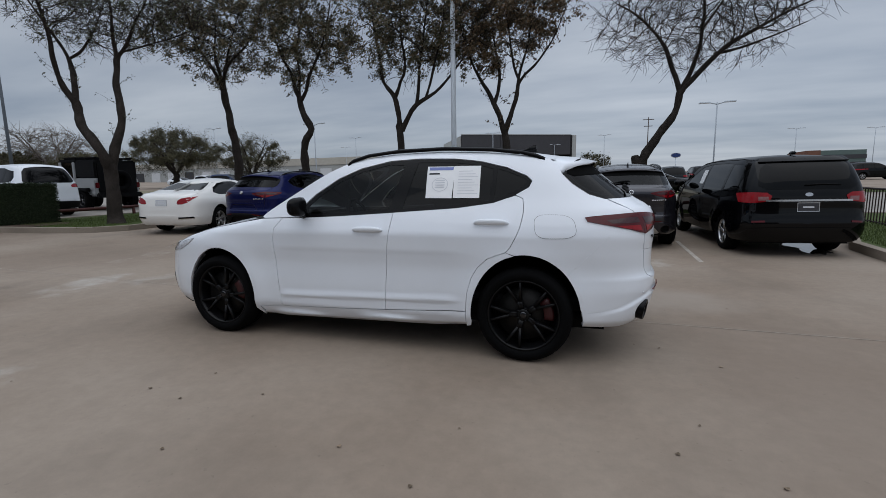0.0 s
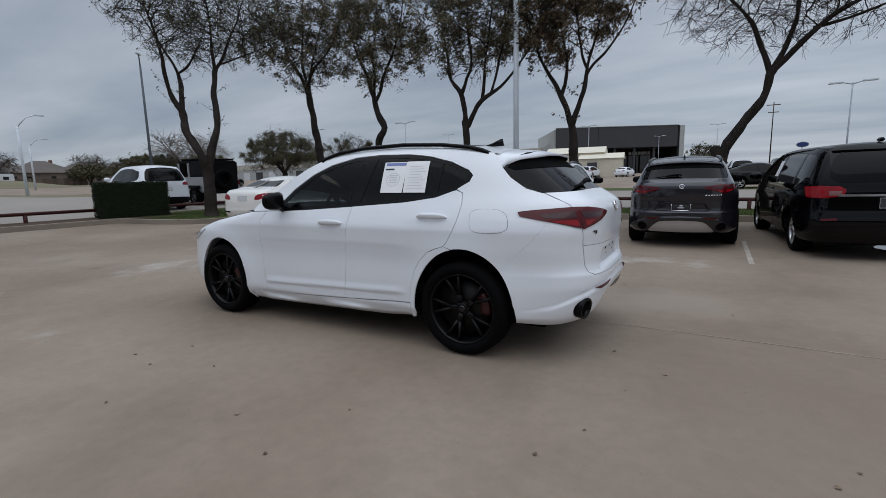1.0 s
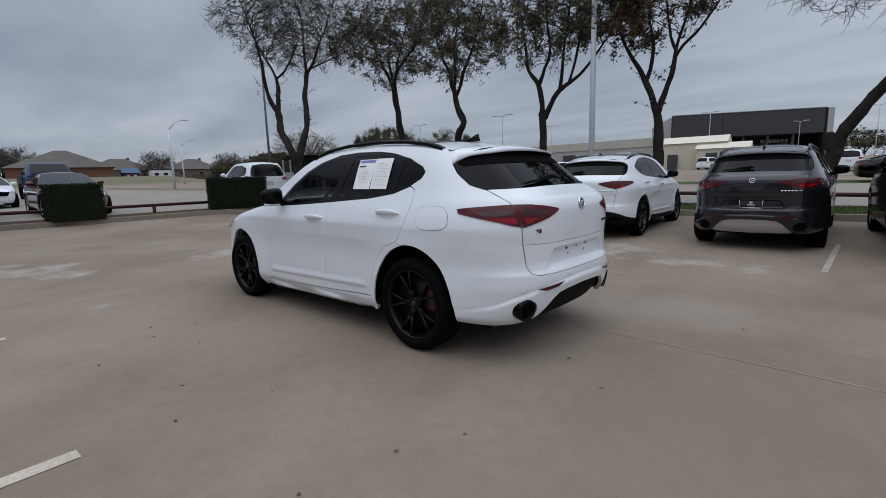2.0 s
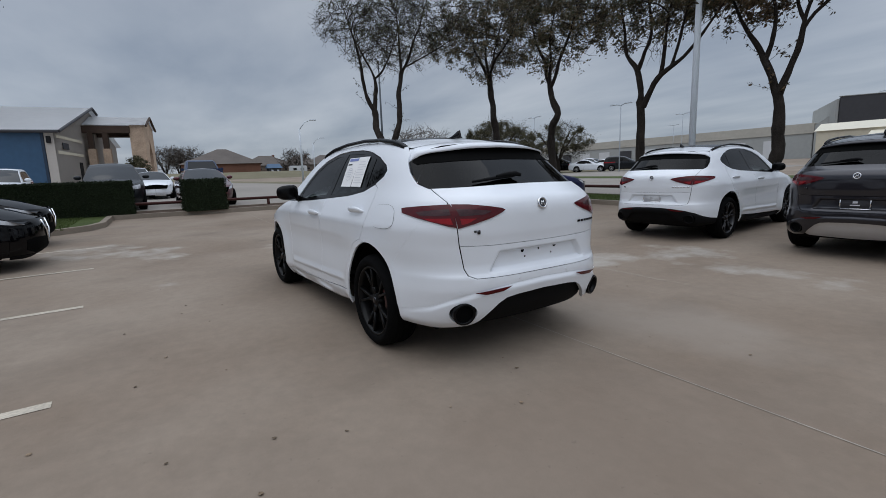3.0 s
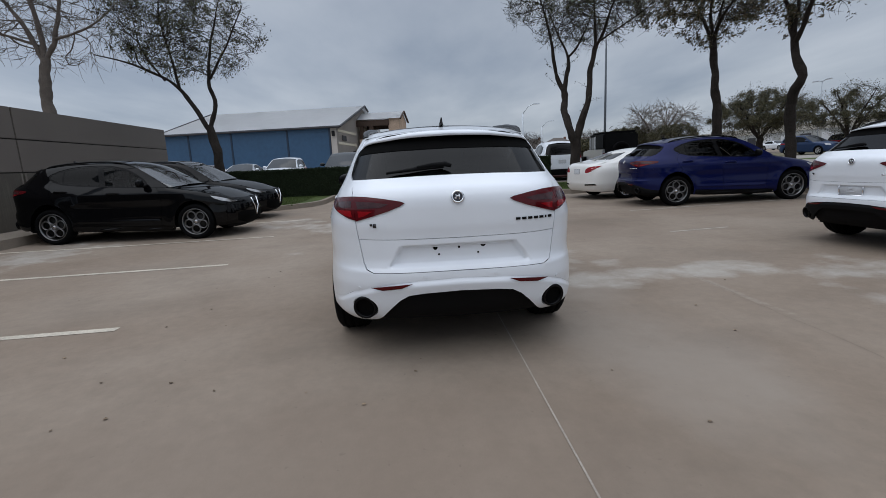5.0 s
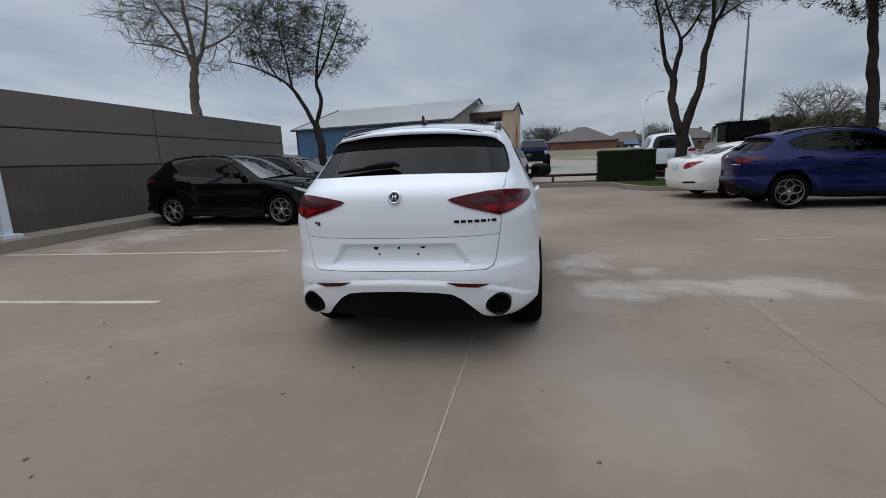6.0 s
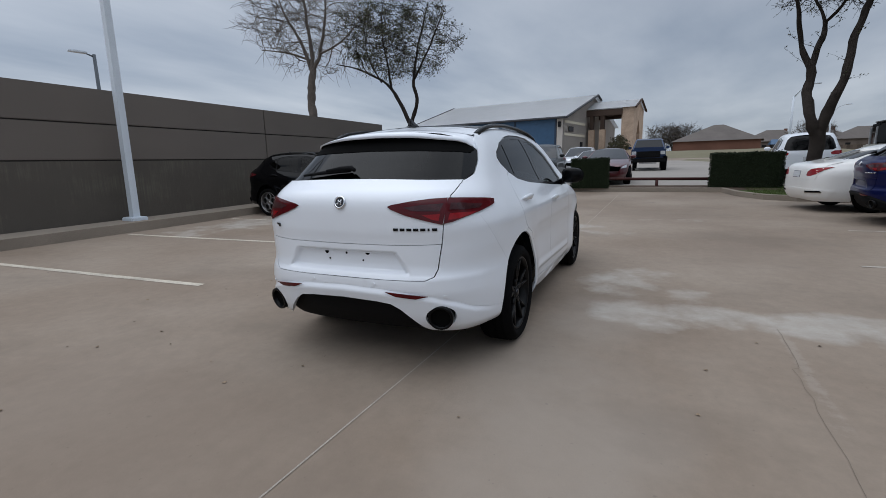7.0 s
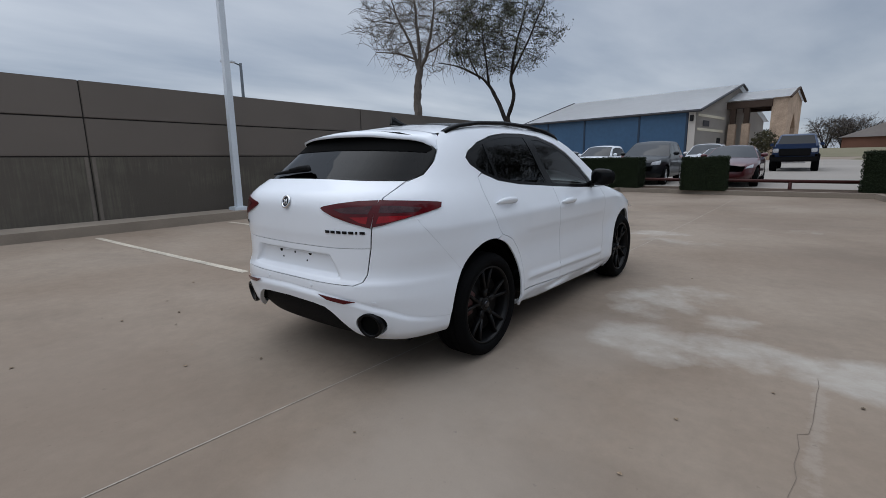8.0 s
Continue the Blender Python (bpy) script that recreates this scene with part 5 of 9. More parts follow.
# ---- the sporty crossover, used for the white car and its siblings ----
SUV = Form(
    width=[(0.18, 0.84), (0.28, 0.90), (0.35, 0.925), (0.50, 0.925), (0.70, 0.915), (0.85, 0.925), (0.95, 0.925), (1.03, 0.905), (1.10, 0.875), (1.25, 0.80), (1.40, 0.735), (1.50, 0.685), (1.58, 0.63), (1.63, 0.57), (1.66, 0.50)],
    rear=[(0.18, -0.74), (0.22, -0.78), (0.30, -0.86), (0.40, -0.925), (0.50, -0.955), (0.58, -0.975), (0.64, -0.975), (0.68, -0.955), (0.74, -0.945), (0.85, -0.945), (0.95, -0.955), (1.04, -0.955), (1.10, -0.95), (1.15, -0.93), (1.18, -0.895),
          (1.20, -0.85), (1.30, -0.71), (1.42, -0.56), (1.50, -0.46), (1.56, -0.38), (1.62, -0.20), (1.66, -0.05)],
    front=[(0.18, 3.56), (0.30, 3.73), (0.50, 3.78), (0.70, 3.77), (0.85, 3.65), (0.95, 3.37), (1.05, 2.80), (1.10, 2.45), (1.66, 2.3)],
    xa=0.45, xb=2.2, nr=3.9, nf=3.6, axle=2.818)
MID = SUV.mid
roof_edge = spline([(-0.30, 1.52), (-0.20, 1.535), (-0.07, 1.555), (0.26, 1.597), (0.75, 1.622), (1.2, 1.61), (1.45, 1.575), (1.63, 1.52), (2.0, 1.315), (2.36, 1.085)])


def edge_run(x0, x1, n=12):
    return [(SUV.s_at(x, roof_edge(x)), roof_edge(x)) for x in (x0 + (x1 - x0) * k / n for k in range(n + 1))]


def arch(cx, a, b, t0, t1, n=22):
    return SUV.xz(ellipse(cx, 0.36, a, b, t0, t1, n))


# side glass opening and its panes
DLO = [(-1.47, 1.095), (-1.10, 1.112), (-0.60, 1.143), (-0.10, 1.178), (0.23, 1.218), (0.41, 1.272), (0.52, 1.335), (0.55, 1.378), (0.52, 1.415), (0.37, 1.482), (0.13, 1.53), (-0.15, 1.561), (-0.45, 1.57), (-0.71, 1.557), (-0.97, 1.50), (-1.17, 1.417), (-1.37, 1.285), (-1.50, 1.16)]
PANE_F = [(-1.40, 1.128), (-1.10, 1.136), (-0.66, 1.163), (-0.575, 1.525), (-0.71, 1.532), (-0.95, 1.478), (-1.15, 1.396), (-1.33, 1.275), (-1.43, 1.175)]
PANE_R = [(-0.545, 1.172), (-0.10, 1.202), (0.19, 1.235), (0.245, 1.478), (0.12, 1.506), (-0.15, 1.536), (-0.455, 1.545)]
PANE_Q = [(0.235, 1.245), (0.40, 1.297), (0.50, 1.35), (0.522, 1.38), (0.495, 1.407), (0.36, 1.46), (0.285, 1.478)]
BELT_F = [(-1.66, 1.086), (-1.47, 1.090), (-1.10, 1.107), (-0.615, 1.137)]
GAP_B = [(-0.615, 1.137), (-0.630, 1.02), (-0.655, 0.836), (-0.672, 0.55), (-0.679, 0.345)]
DOOR_F = BELT_F + GAP_B[1:] + [(-1.15, 0.325), (-1.69, 0.308), (-1.725, 0.647), (-1.745, 0.90), (-1.73, 1.0)]
DOOR_R = [(-0.611, 1.138), (-0.10, 1.173), (0.23, 1.213), (0.415, 1.268), (0.465, 1.245), (0.455, 1.16), (0.41, 1.03), (0.345, 0.89), (0.315, 0.850), (0.25, 0.828), (0.18, 0.797), (0.10, 0.722), (0.054, 0.645), (0.022, 0.53), (0.012, 0.45), (0.010, 0.383), (-0.30, 0.365), (-0.675, 0.345), (-0.668, 0.55), (-0.651, 0.836), (-0.626, 1.02)]
WIN_SIDE = [(0.775, 1.43), (0.80, 1.36), (0.86, 1.278), (0.93, 1.241)]
SEAM = [(0.935, 1.236), (1.01, 1.15), (1.045, 0.98), (1.052, 0.865), (1.07, 0.71), (1.085, 0.665), (1.12, 0.642)]
BUMP_LINE = [(0.735, 0.405), (0.82, 0.42), (0.92, 0.455), (1.0, 0.505), (1.10, 0.548), (1.20, 0.572), (1.32, 0.588), (MID, 0.595)]


def flip(pts):
    """The same run on the other flank, in turn."""
    return [(2 * MID - s, z) for s, z in reversed(pts)]


QUARTER = ([(0.42, 1.275), (0.469, 1.248), (0.459, 1.16), (0.414, 1.03), (0.349, 0.888), (0.320, 0.848)] + arch(-0.01, 0.415, 0.475, 80, 138) +
           [(0.90, 1.058), (0.97, 1.062), (1.026, 1.062)] + [(s - 0.002, z) for s, z in reversed(SEAM[:2])] + [(0.925, 1.236), (0.855, 1.272), (0.795, 1.355), (0.768, 1.43), (0.772, 1.50), (0.745, 1.545)] +
           edge_run(-0.13, 2.34, 20) + [(-1.86, 1.088), (-1.66, 1.094), (-1.50, 1.098), (-1.505, 1.165), (-1.375, 1.29), (-1.172, 1.422), (-0.97, 1.506), (-0.71, 1.563), (-0.45, 1.576), (-0.15, 1.567), (0.13, 1.536), (0.373, 1.488), (0.526, 1.42), (0.557, 1.378), (0.525, 1.33)])
BUMPER_UP = [(s + 0.0004, z - 0.0003) for s, z in arch(-0.01, 0.415, 0.475, 138, 139, 1)[:1]] + [(0.9004, 1.0575), (0.97, 1.0585), (1.0265, 1.0585)] + [(s - 0.002, z) for s, z in SEAM[2:5]] + [(1.084, 0.666), (1.122, 0.6435), (MID, 0.642)]


def seg(poly, x):
    for (a, za), (b, zb) in zip(poly, poly[1:]):
        if a <= x <= b:
            return za + (zb - za) * (x - a) / (b - a)
    return poly[0][1] if x < poly[0][0] else poly[-1][1]


def smooth01(t):
    t = min(max(t, 0), 1)
    return t * t * (3 - 2 * t)


def fold(s):
    return 2 * MID - s if s > MID else s


def bumper_low_off(s, z):
    s = fold(s)
    return 0.016 * smooth01((seg(BUMP_LINE, s) - z) / 0.034) * smooth01((s - 0.74) / 0.25) - 0.03 * smooth01((0.36 - z) / 0.14)


def hatch_low_off(s, z):
    """The trapezoid recess for the number plate."""
    y = abs(s - MID) * 1.46
    inside = min((z - 0.672) / 0.03, (0.816 - z) / 0.016, (0.455 - (z - 0.68) * 0.62 - y) / 0.035)
    return -0.034 * smooth01(inside)


def door_off(s, z):
    """A crease low on the doors, rising towards the back, and a soft shoulder above."""
    fade = smooth01((0.0 - s) / 0.16) * smooth01((s + 1.74) / 0.12)
    crease = 0.440 + 0.026 * (s + 1.1)
    return fade * (0.013 * smooth01((crease + 0.045 - z) / 0.06) - 0.011 * smooth01((crease - 0.012 - z) / 0.030) + 0.004 * smooth01((z - 0.80) / 0.05) * smooth01((1.06 - z) / 0.08))


def hatch_up_off(s, z):
    """Soft shelf under the glass."""
    return 0.006 * smooth01((z - 1.16) / 0.05)


def suv(m, body, low, label, style, rim_mat, hero=False, plate=None, group="crossovers of one model", skid=None, caliper=True):
    car = empty("car", m, label, "car", group)

    def both(name, key, outline, mat, step=0.04, off=0.0, rim=0.012, parent=None, holes=(), lab="", edge=None):
        made = []
        for k, side in enumerate((1, -1)):
            made.append(fit_part(name, skin(key, SUV, outline, step, off, rim, holes, side, edge), mat, parent[k] if parent else car, lab))
        return made

    # doors
    fdoor = both("front_door", "front door", DOOR_F, body, 0.018, door_off, edge=0.018)
    rdoor = both("rear_door", "rear door", DOOR_R, body, 0.018, door_off, edge=0.018)
    both("rear_quarter_panel", "quarter", QUARTER, body, edge=0.025, rim=0.02)
    fuel = rounded([(0.500, 0.958), (0.712, 0.961), (0.719, 1.128), (0.512, 1.128)], 0.2, 3)
    fit_part("fuel_flap_gap", skin("fuel gap", SUV, rounded([(0.4985, 0.9565), (0.7135, 0.9595), (0.7205, 1.1295), (0.5105, 1.1295)], 0.2, 3), 0.03, 0.0012, 0.0), M["gap"], car)
    fit_part("fuel_flap", skin("fuel flap", SUV, fuel, 0.03, 0.0022, 0.002), body, car)
    # sill: three faces rolled under
    sill_top = [(-1.925, 0.287), (-1.69, 0.3035), (-1.15, 0.317), (-0.68, 0.337), (-0.30, 0.357), (0.009, 0.375)]
    sill = sill_top + [(0.009, 0.233), (-0.5, 0.215), (-1.2, 0.20), (-1.93, 0.185), (-1.90, 0.25)]
    both("side_skirt", "side skirt", sill, body if hero else low, 0.03, lambda s, z: 0.020 * smooth01((0.0 - s) / 0.3) * smooth01((s + 1.93) / 0.25) * smooth01((0.288 - z + 0.035 * (s + 0.9)) / 0.012) - 0.035 * smooth01((0.262 - z + 0.028 * (s + 0.9)) / 0.06), 0.03)
    # black arch lip behind the rear door and rocker end
    both("arch_lip", "arch lip", [(0.0135, 0.374), (0.0155, 0.45), (0.0255, 0.53), (0.0575, 0.643), (0.103, 0.719), (0.182, 0.7935), (0.252, 0.8245), (0.317, 0.8465)] + arch(0.0, 0.40, 0.47, 80, -8, 20)[0:21] + [(0.050, 0.262), (0.0135, 0.254)], body, 0.03)
    # front wing and nose
    fr = [(-1.695, 0.31), (-1.7295, 0.647), (-1.7495, 0.90), (-1.7345, 1.0), (-1.668, 1.086), (-1.88, 1.08)] + SUV.xz([(2.55, 1.045), (2.9, 0.985), (3.2, 0.91), (3.4, 0.835)]) + [(SUV.s_at(3.45, 0.6), 0.6), (SUV.s_at(3.42, 0.42), 0.42), (SUV.s_at(3.36, 0.25), 0.25)] + arch(2.818, 0.40, 0.45, -14, 192, 26) + [(SUV.s_at(2.36, 0.2), 0.2), (-1.93, 0.29)]
    both("front_wing", "front wing", fr, body, 0.04, 0.0, 0.02, edge=0.03)
    end = 0.45 - 2.2 - MID + 0.002
    nose = SUV.xz([(3.405, 0.83), (3.455, 0.6), (3.425, 0.42), (3.365, 0.25)]) + [(end, 0.24), (end, 0.80)]
    both("front_bumper", "front bumper", nose, body, 0.05, 0.0, 0.02)
    both("headlamp", "headlamp", SUV.xz([(3.15, 0.885), (3.28, 0.858), (3.42, 0.818), (3.57, 0.772), (3.62, 0.742), (3.50, 0.742), (3.36, 0.772), (3.22, 0.830)]), M["headlamp"], 0.03, 0.006, 0.01, lab="clear swept-back headlamp")
    both("lower_grille", "lower grille", SUV.xz([(3.62, 0.50), (3.70, 0.53)]) + [(end, 0.50), (end, 0.27)] + SUV.xz([(3.66, 0.28), (3.60, 0.34)]), M["gap"], 0.05, 0.005, 0.005)
    both("front_lip", "front lip", SUV.xz([(3.40, 0.262), (3.58, 0.258)]) + [(end, 0.258), (end, 0.20)] + SUV.xz([(3.50, 0.20), (3.38, 0.215)]), M["plastic"], 0.05, 0.006, 0.005)

    def shield(bm):
        pts = [(-0.17, 0.78), (0.17, 0.78), (0.12, 0.60), (0, 0.42), (-0.12, 0.60)]
        bm.faces.new([bm.verts.new((SUV.front(z) + 0.010, y, z)) for y, z in pts])
        bmesh.ops.solidify(bm, geom=bm.faces[:], thickness=0.04)
    grille = fit_part("shield_grille", shaped("shield", shield), M["gap"], car)

    def shield_rim(bm):
        pts = [(-0.17, 0.78), (-0.12, 0.60), (0, 0.40), (0.12, 0.60), (0.17, 0.78)]
        tube(bm, [Vector((SUV.front(z) + 0.016, y, z)) for y, z in pts], [0.016] * 5, 8)
    fit_part("shield_trim", shaped("shield rim", shield_rim), M["chrome"], grille, "bright shield-shaped trim")

    # bonnet, windscreen and roof between the two flanks
    def loft(x0, x1, n, edge_fn, crown, k=16):
        v, f = [], []
        for i in range(n + 1):
            x = x0 + (x1 - x0) * i / n
            e = Vector(edge_fn(x))
            for j in range(k + 1):
                u = -1 + 2 * j / k
                c = crown(x, u) if callable(crown) else Vector((0, 0, crown * (1 - u * u)))
                v.append(Vector((e.x, e.y * u, e.z)) + c)
        for i in range(n):
            for j in range(k):
                a = i * (k + 1) + j
                f.append((a, a + 1, a + k + 2, a + k + 1) if x1 < x0 else (a, a + k + 1, a + k + 2, a + 1))
        return v, f

    def cached(key, make):
        if key not in MESHES:
            v, f = make()
            me = bpy.data.meshes.new(key)
            me.from_pydata([tuple(p) for p in v], [], f)
            me.polygons.foreach_set("use_smooth", [True] * len(f))
            MESHES[key] = me
        return MESHES[key]

    roof_at = lambda x: Vector(SUV.surf(SUV.s_at(x, roof_edge(x)), roof_edge(x)))
    fit_part("roof", cached("roof", lambda: loft(1.30, -0.20, 20, roof_at, lambda x, u: Vector((0, 0, 0.052 * (1 - abs(u) ** 2.4))))), body, car)
    fit_part("glass_roof", cached("glass roof", lambda: loft(1.22, 0.12, 14, lambda x: roof_at(x) * 1.0 - Vector((0, 0.10, -0.022)), lambda x, u: Vector((0, 0, 0.034 * (1 - u * u))))), M["trim"], car, "black glass roof panel")
    fit_part("windscreen", cached("windscreen", lambda: loft(2.36, 1.30, 14, lambda x: roof_at(x) - Vector((0, 0.035, 0)), lambda x, u: Vector((0.20 * (1 - u * u) * (x - 1.0) / 1.36, 0, 0.045 * (1 - u * u))))), M["glass_clear"], car)
    hood_z = spline([(2.3, 1.095), (2.55, 1.05), (2.9, 0.99), (3.2, 0.915), (3.4, 0.84), (3.6, 0.76)])
    fit_part("bonnet", cached("bonnet", lambda: loft(3.62, 2.42, 16, lambda x: Vector(SUV.surf(SUV.s_at(min(x, 3.42), hood_z(x)), hood_z(x))) + Vector((max(0, x - 3.42), 0, 0)), lambda x, u: Vector((0.08 * (1 - u * u) * max(0, x - 3.2) * 2, 0, 0.055 * (1 - u * u))))), body, car)
    fit_part("scuttle", cached("scuttle", lambda: loft(2.43, 2.30, 2, lambda x: Vector((x, 0.86, 1.085)), 0.04)), M["plastic"], car)

    # glazing
    both("window_surround", "surround", DLO, M["trim"], 0.05, -0.006, 0.004, holes=[PANE_F, PANE_R, PANE_Q], lab="gloss black window surround")
    both("window", "pane front", PANE_F, M["glass_front_door"], 0.06, -0.009, 0.0, fdoor)
    both("window", "pane rear", PANE_R, M["glass"], 0.06, -0.009, 0.0, rdoor)
    both("quarter_window", "pane quarter", PANE_Q, M["glass"], 0.06, -0.009, 0.0)
    win = WIN_SIDE + [(1.12, 1.243), (1.30, 1.25), (MID, 1.253)]
    win_all = win + flip(win)[1:]
    top = [(0.82, 1.468), (0.90, 1.515), (1.0, 1.541), (1.25, 1.561), (MID, 1.568)]
    win_all = win_all + [p for p in reversed(top + flip(top)[1:])]
    tail_glass = fit_part("rear_window", skin("rear window", SUV, win_all, 0.05, -0.004, 0.01), M["glass"], car, "dark tinted rear window")
    shade = [(0.80, 1.43), (0.84, 1.478), (0.92, 1.520), (1.02, 1.544), (1.25, 1.564), (MID, 1.570)]
    low_e = [(0.84, 1.41), (0.93, 1.418), (1.15, 1.428), (MID, 1.435)]
    fit_part("frit_band", skin("frit band", SUV, low_e + flip(low_e)[1:] + [p for p in reversed(shade + flip(shade)[1:])], 0.05, -0.001, 0.0), M["gap"], car)

    # tailgate
    up = [(1.012, 1.152)] + [(s + 0.0025, z) for s, z in SEAM[2:4]] + [(1.0545, 0.8655), (1.20, 0.8595), (MID, 0.8555)]
    lid = [(0.938, 1.234)] + up
    topline = [(MID, 1.247), (1.30, 1.245), (1.12, 1.238)]
    gate = fit_part("tailgate", skin("tailgate", SUV, lid + flip(lid)[1:] + [(2 * MID - s, z) for s, z in reversed(topline)] + topline[1:], 0.035, hatch_up_off, 0.014), body, car)
    lo = [(1.057, 0.862), (1.20, 0.856), (MID, 0.852)]
    bot = [(1.0555, 0.862), (1.0725, 0.71), (1.0885, 0.669), (1.124, 0.6475), (1.3, 0.646), (MID, 0.6465)]
    fit_part("tailgate_lower", skin("tailgate lower", SUV, bot + flip(bot)[1:] + [p for p in reversed(lo + flip(lo)[1:])][1:-1], 0.014, hatch_low_off, 0.014), body, car)

    # rear bumper: upper band and lower valance with two pipe holes
    upb = BUMPER_UP + flip(BUMPER_UP)[1:]
    a0 = arch(-0.01, 0.415, 0.475, 138, 174, 10)
    bl = [(0.740, 0.409)] + BUMP_LINE[1:]
    line_up = [(s, z + 0.001) for s, z in bl]
    upper = upb + [(2 * MID - s, z) for s, z in a0[1:-1]] + [p for p in reversed(line_up + flip(line_up)[1:])] + [p for p in reversed(a0[1:-1])]
    fit_part("rear_bumper", skin("bumper upper", SUV, upper, 0.03, 0.0, 0.015, edge=0.025), body, car)
    dif = [(1.108, 0.318), (1.135, 0.345), (1.18, 0.405), (1.225, 0.463), (1.265, 0.496), (1.33, 0.508), (MID, 0.516)]
    lowline = [(s, z) for s, z in bl]
    under = [(0.757, 0.300), (0.86, 0.288), (0.94, 0.285), (1.02, 0.294), (1.085, 0.306)]
    left = lowline + flip(lowline)[1:]
    bottom = under + dif + flip(dif)[1:] + flip(under)
    hole_l = [(1.062 + 0.061 * math.cos(a), 0.411 + 0.072 * math.sin(a)) for a in (2 * math.pi * k / 28 for k in range(28))]
    hole_r = [(2 * MID - s, z) for s, z in hole_l]
    valance = left + [p for p in reversed(bottom)]
    fit_part("rear_valance", skin("valance", SUV, valance, 0.011, bumper_low_off, 0.03, holes=[hole_l, hole_r], edge=0.012), low, car)
    db = [(1.09, 0.303), (1.12, 0.268), (MID, 0.255)]
    dall = [(s - 0.01, z + 0.005) for s, z in dif] + [(2 * MID - s + 0.01, z + 0.005) for s, z in reversed(dif[:-1])] + [p for p in reversed(db + flip(db)[1:])]
    fit_part("diffuser", skin("diffuser", SUV, dall, 0.04, -0.035, 0.0), skid or M["plastic"], car, "silver skid plate" if skid else "black textured diffuser")
    for side in (1, -1):
        c = Vector(SUV.surf(1.062, 0.411))
        n = SUV.normal(1.062, 0.411)
        d = (n + Vector((-0.9, 0, 0))).normalized()

        def pipe(bm):
            q = d.to_track_quat("Y", "Z").to_matrix().to_4x4()
            mm = Matrix.Translation(c + d * 0.030) @ q
            lathe(bm, [(0.077, -0.10), (0.080, -0.006), (0.077, 0.004), (0.066, 0.004), (0.060, -0.004), (0.055, -0.14), (0.002, -0.15)], 36, m=mm)
            bmesh.ops.recalc_face_normals(bm, faces=bm.faces[:])
        def pipe_side(bm, side=side):
            pipe(bm)
            if side < 0:
                bmesh.ops.scale(bm, vec=(1, -1, 1), verts=bm.verts[:])
                bmesh.ops.reverse_faces(bm, faces=bm.faces[:])
        def bore(bm, side=side):
            q = d.to_track_quat("Y", "Z").to_matrix().to_4x4()
            lathe(bm, [(0.001, -0.02), (0.0590, -0.02)], 30, m=Matrix.Translation(c + d * 0.030) @ q)
            if side < 0:
                bmesh.ops.scale(bm, vec=(1, -1, 1), verts=bm.verts[:])
        tip = fit_part("exhaust_tip", shaped(f"pipe {side}", pipe_side), M["trim"], car, "round black exhaust tip")
        fit_part("pipe_bore", shaped(f"bore {side}", bore), M["gap"], tip)
    both("reflector", "reflector", [(1.112, 0.556), (1.20, 0.567), (1.285, 0.575), (1.24, 0.551), (1.16, 0.540)], M["lamp_red"], 0.03, 0.020, 0.006, lab="slim red reflector")

    # tail lamps: outer on the wing, inner on the tailgate
    outer = [(0.772, 1.108), (0.80, 1.114), (0.86, 1.122), (0.95, 1.131), (1.0225, 1.136), (1.034, 1.10), (1.0455, 0.987), (1.01, 0.996), (0.96, 1.017), (0.90, 1.038), (0.856, 1.052), (0.81, 1.067), (0.776, 1.079)]
    inner = [(1.026, 1.136), (1.10, 1.133), (1.18, 1.119), (1.25, 1.101), (1.268, 1.090), (1.25, 1.072), (1.20, 1.043), (1.12, 1.008), (1.05, 0.981), (1.040, 1.05)]
    for nm, o, add in (("tail_lamp", outer, [(0.86, 1.085), (0.96, 1.102), (1.015, 1.106), (1.022, 1.068), (0.96, 1.062), (0.88, 1.064)]), ("tail_lamp", inner, [(1.045, 1.105), (1.13, 1.10), (1.20, 1.086), (1.165, 1.066), (1.06, 1.060)])):
        lamps = both(nm, nm + str(o[0][0]), o, M["lamp_red"], 0.03, 0.007, 0.014, lab="dark red tail lamp", edge=0.02)
        both("lamp_lens", "lens" + str(o[0][0]), add, M["lamp_clear"], 0.03, 0.0085, 0.0, lamps, lab="smoked clear lens")
    both("lamp_lens", "lens low", [(0.90, 1.045), (1.02, 1.048), (1.03, 1.006), (0.985, 1.014), (0.93, 1.030)], M["lamp_red_lit"], 0.03, 0.0085, 0.0)
    both("lamp_lens", "lens low in", [(1.06, 1.045), (1.13, 1.043), (1.09, 1.012), (1.065, 1.005)], M["lamp_red_lit"], 0.03, 0.0085, 0.0)

    # spoiler: lip line and a flat underside
    def spoiler(bm, under=False):
        rows = []
        N = 28
        lip = spline([(0.0, -0.505), (0.25, -0.497), (0.46, -0.45), (0.56, -0.385), (0.62, -0.32), (0.655, -0.24)])
        lipz = spline([(0.0, 1.537), (0.25, 1.530), (0.46, 1.508), (0.56, 1.494), (0.62, 1.47), (0.655, 1.425)])
        for i in range(N + 1):
            u = -1 + 2 * i / N
            y = 0.655 * math.copysign(1 - (1 - abs(u)) ** 1.35, u)
            a = abs(y)
            rx = -0.19
            e = roof_at(rx)
            w = min(1, a / e.y)
            zr = e.z + 0.052 * (1 - w ** 2.4) if a < e.y else e.z - (a - e.y) * 2.2
            xr = rx if a < e.y else rx - (a - e.y) * 0.2
            lx, lz = lip(a), lipz(a)
            p0, p2 = Vector((xr + 0.01, y, zr - 0.001)), Vector((lx, y, lz))
            pm = (p0 + p2) / 2 + Vector((0, 0, 0.012 * (1 - w ** 4)))
            t = 0.014 * (1 - 0.6 * w ** 3)
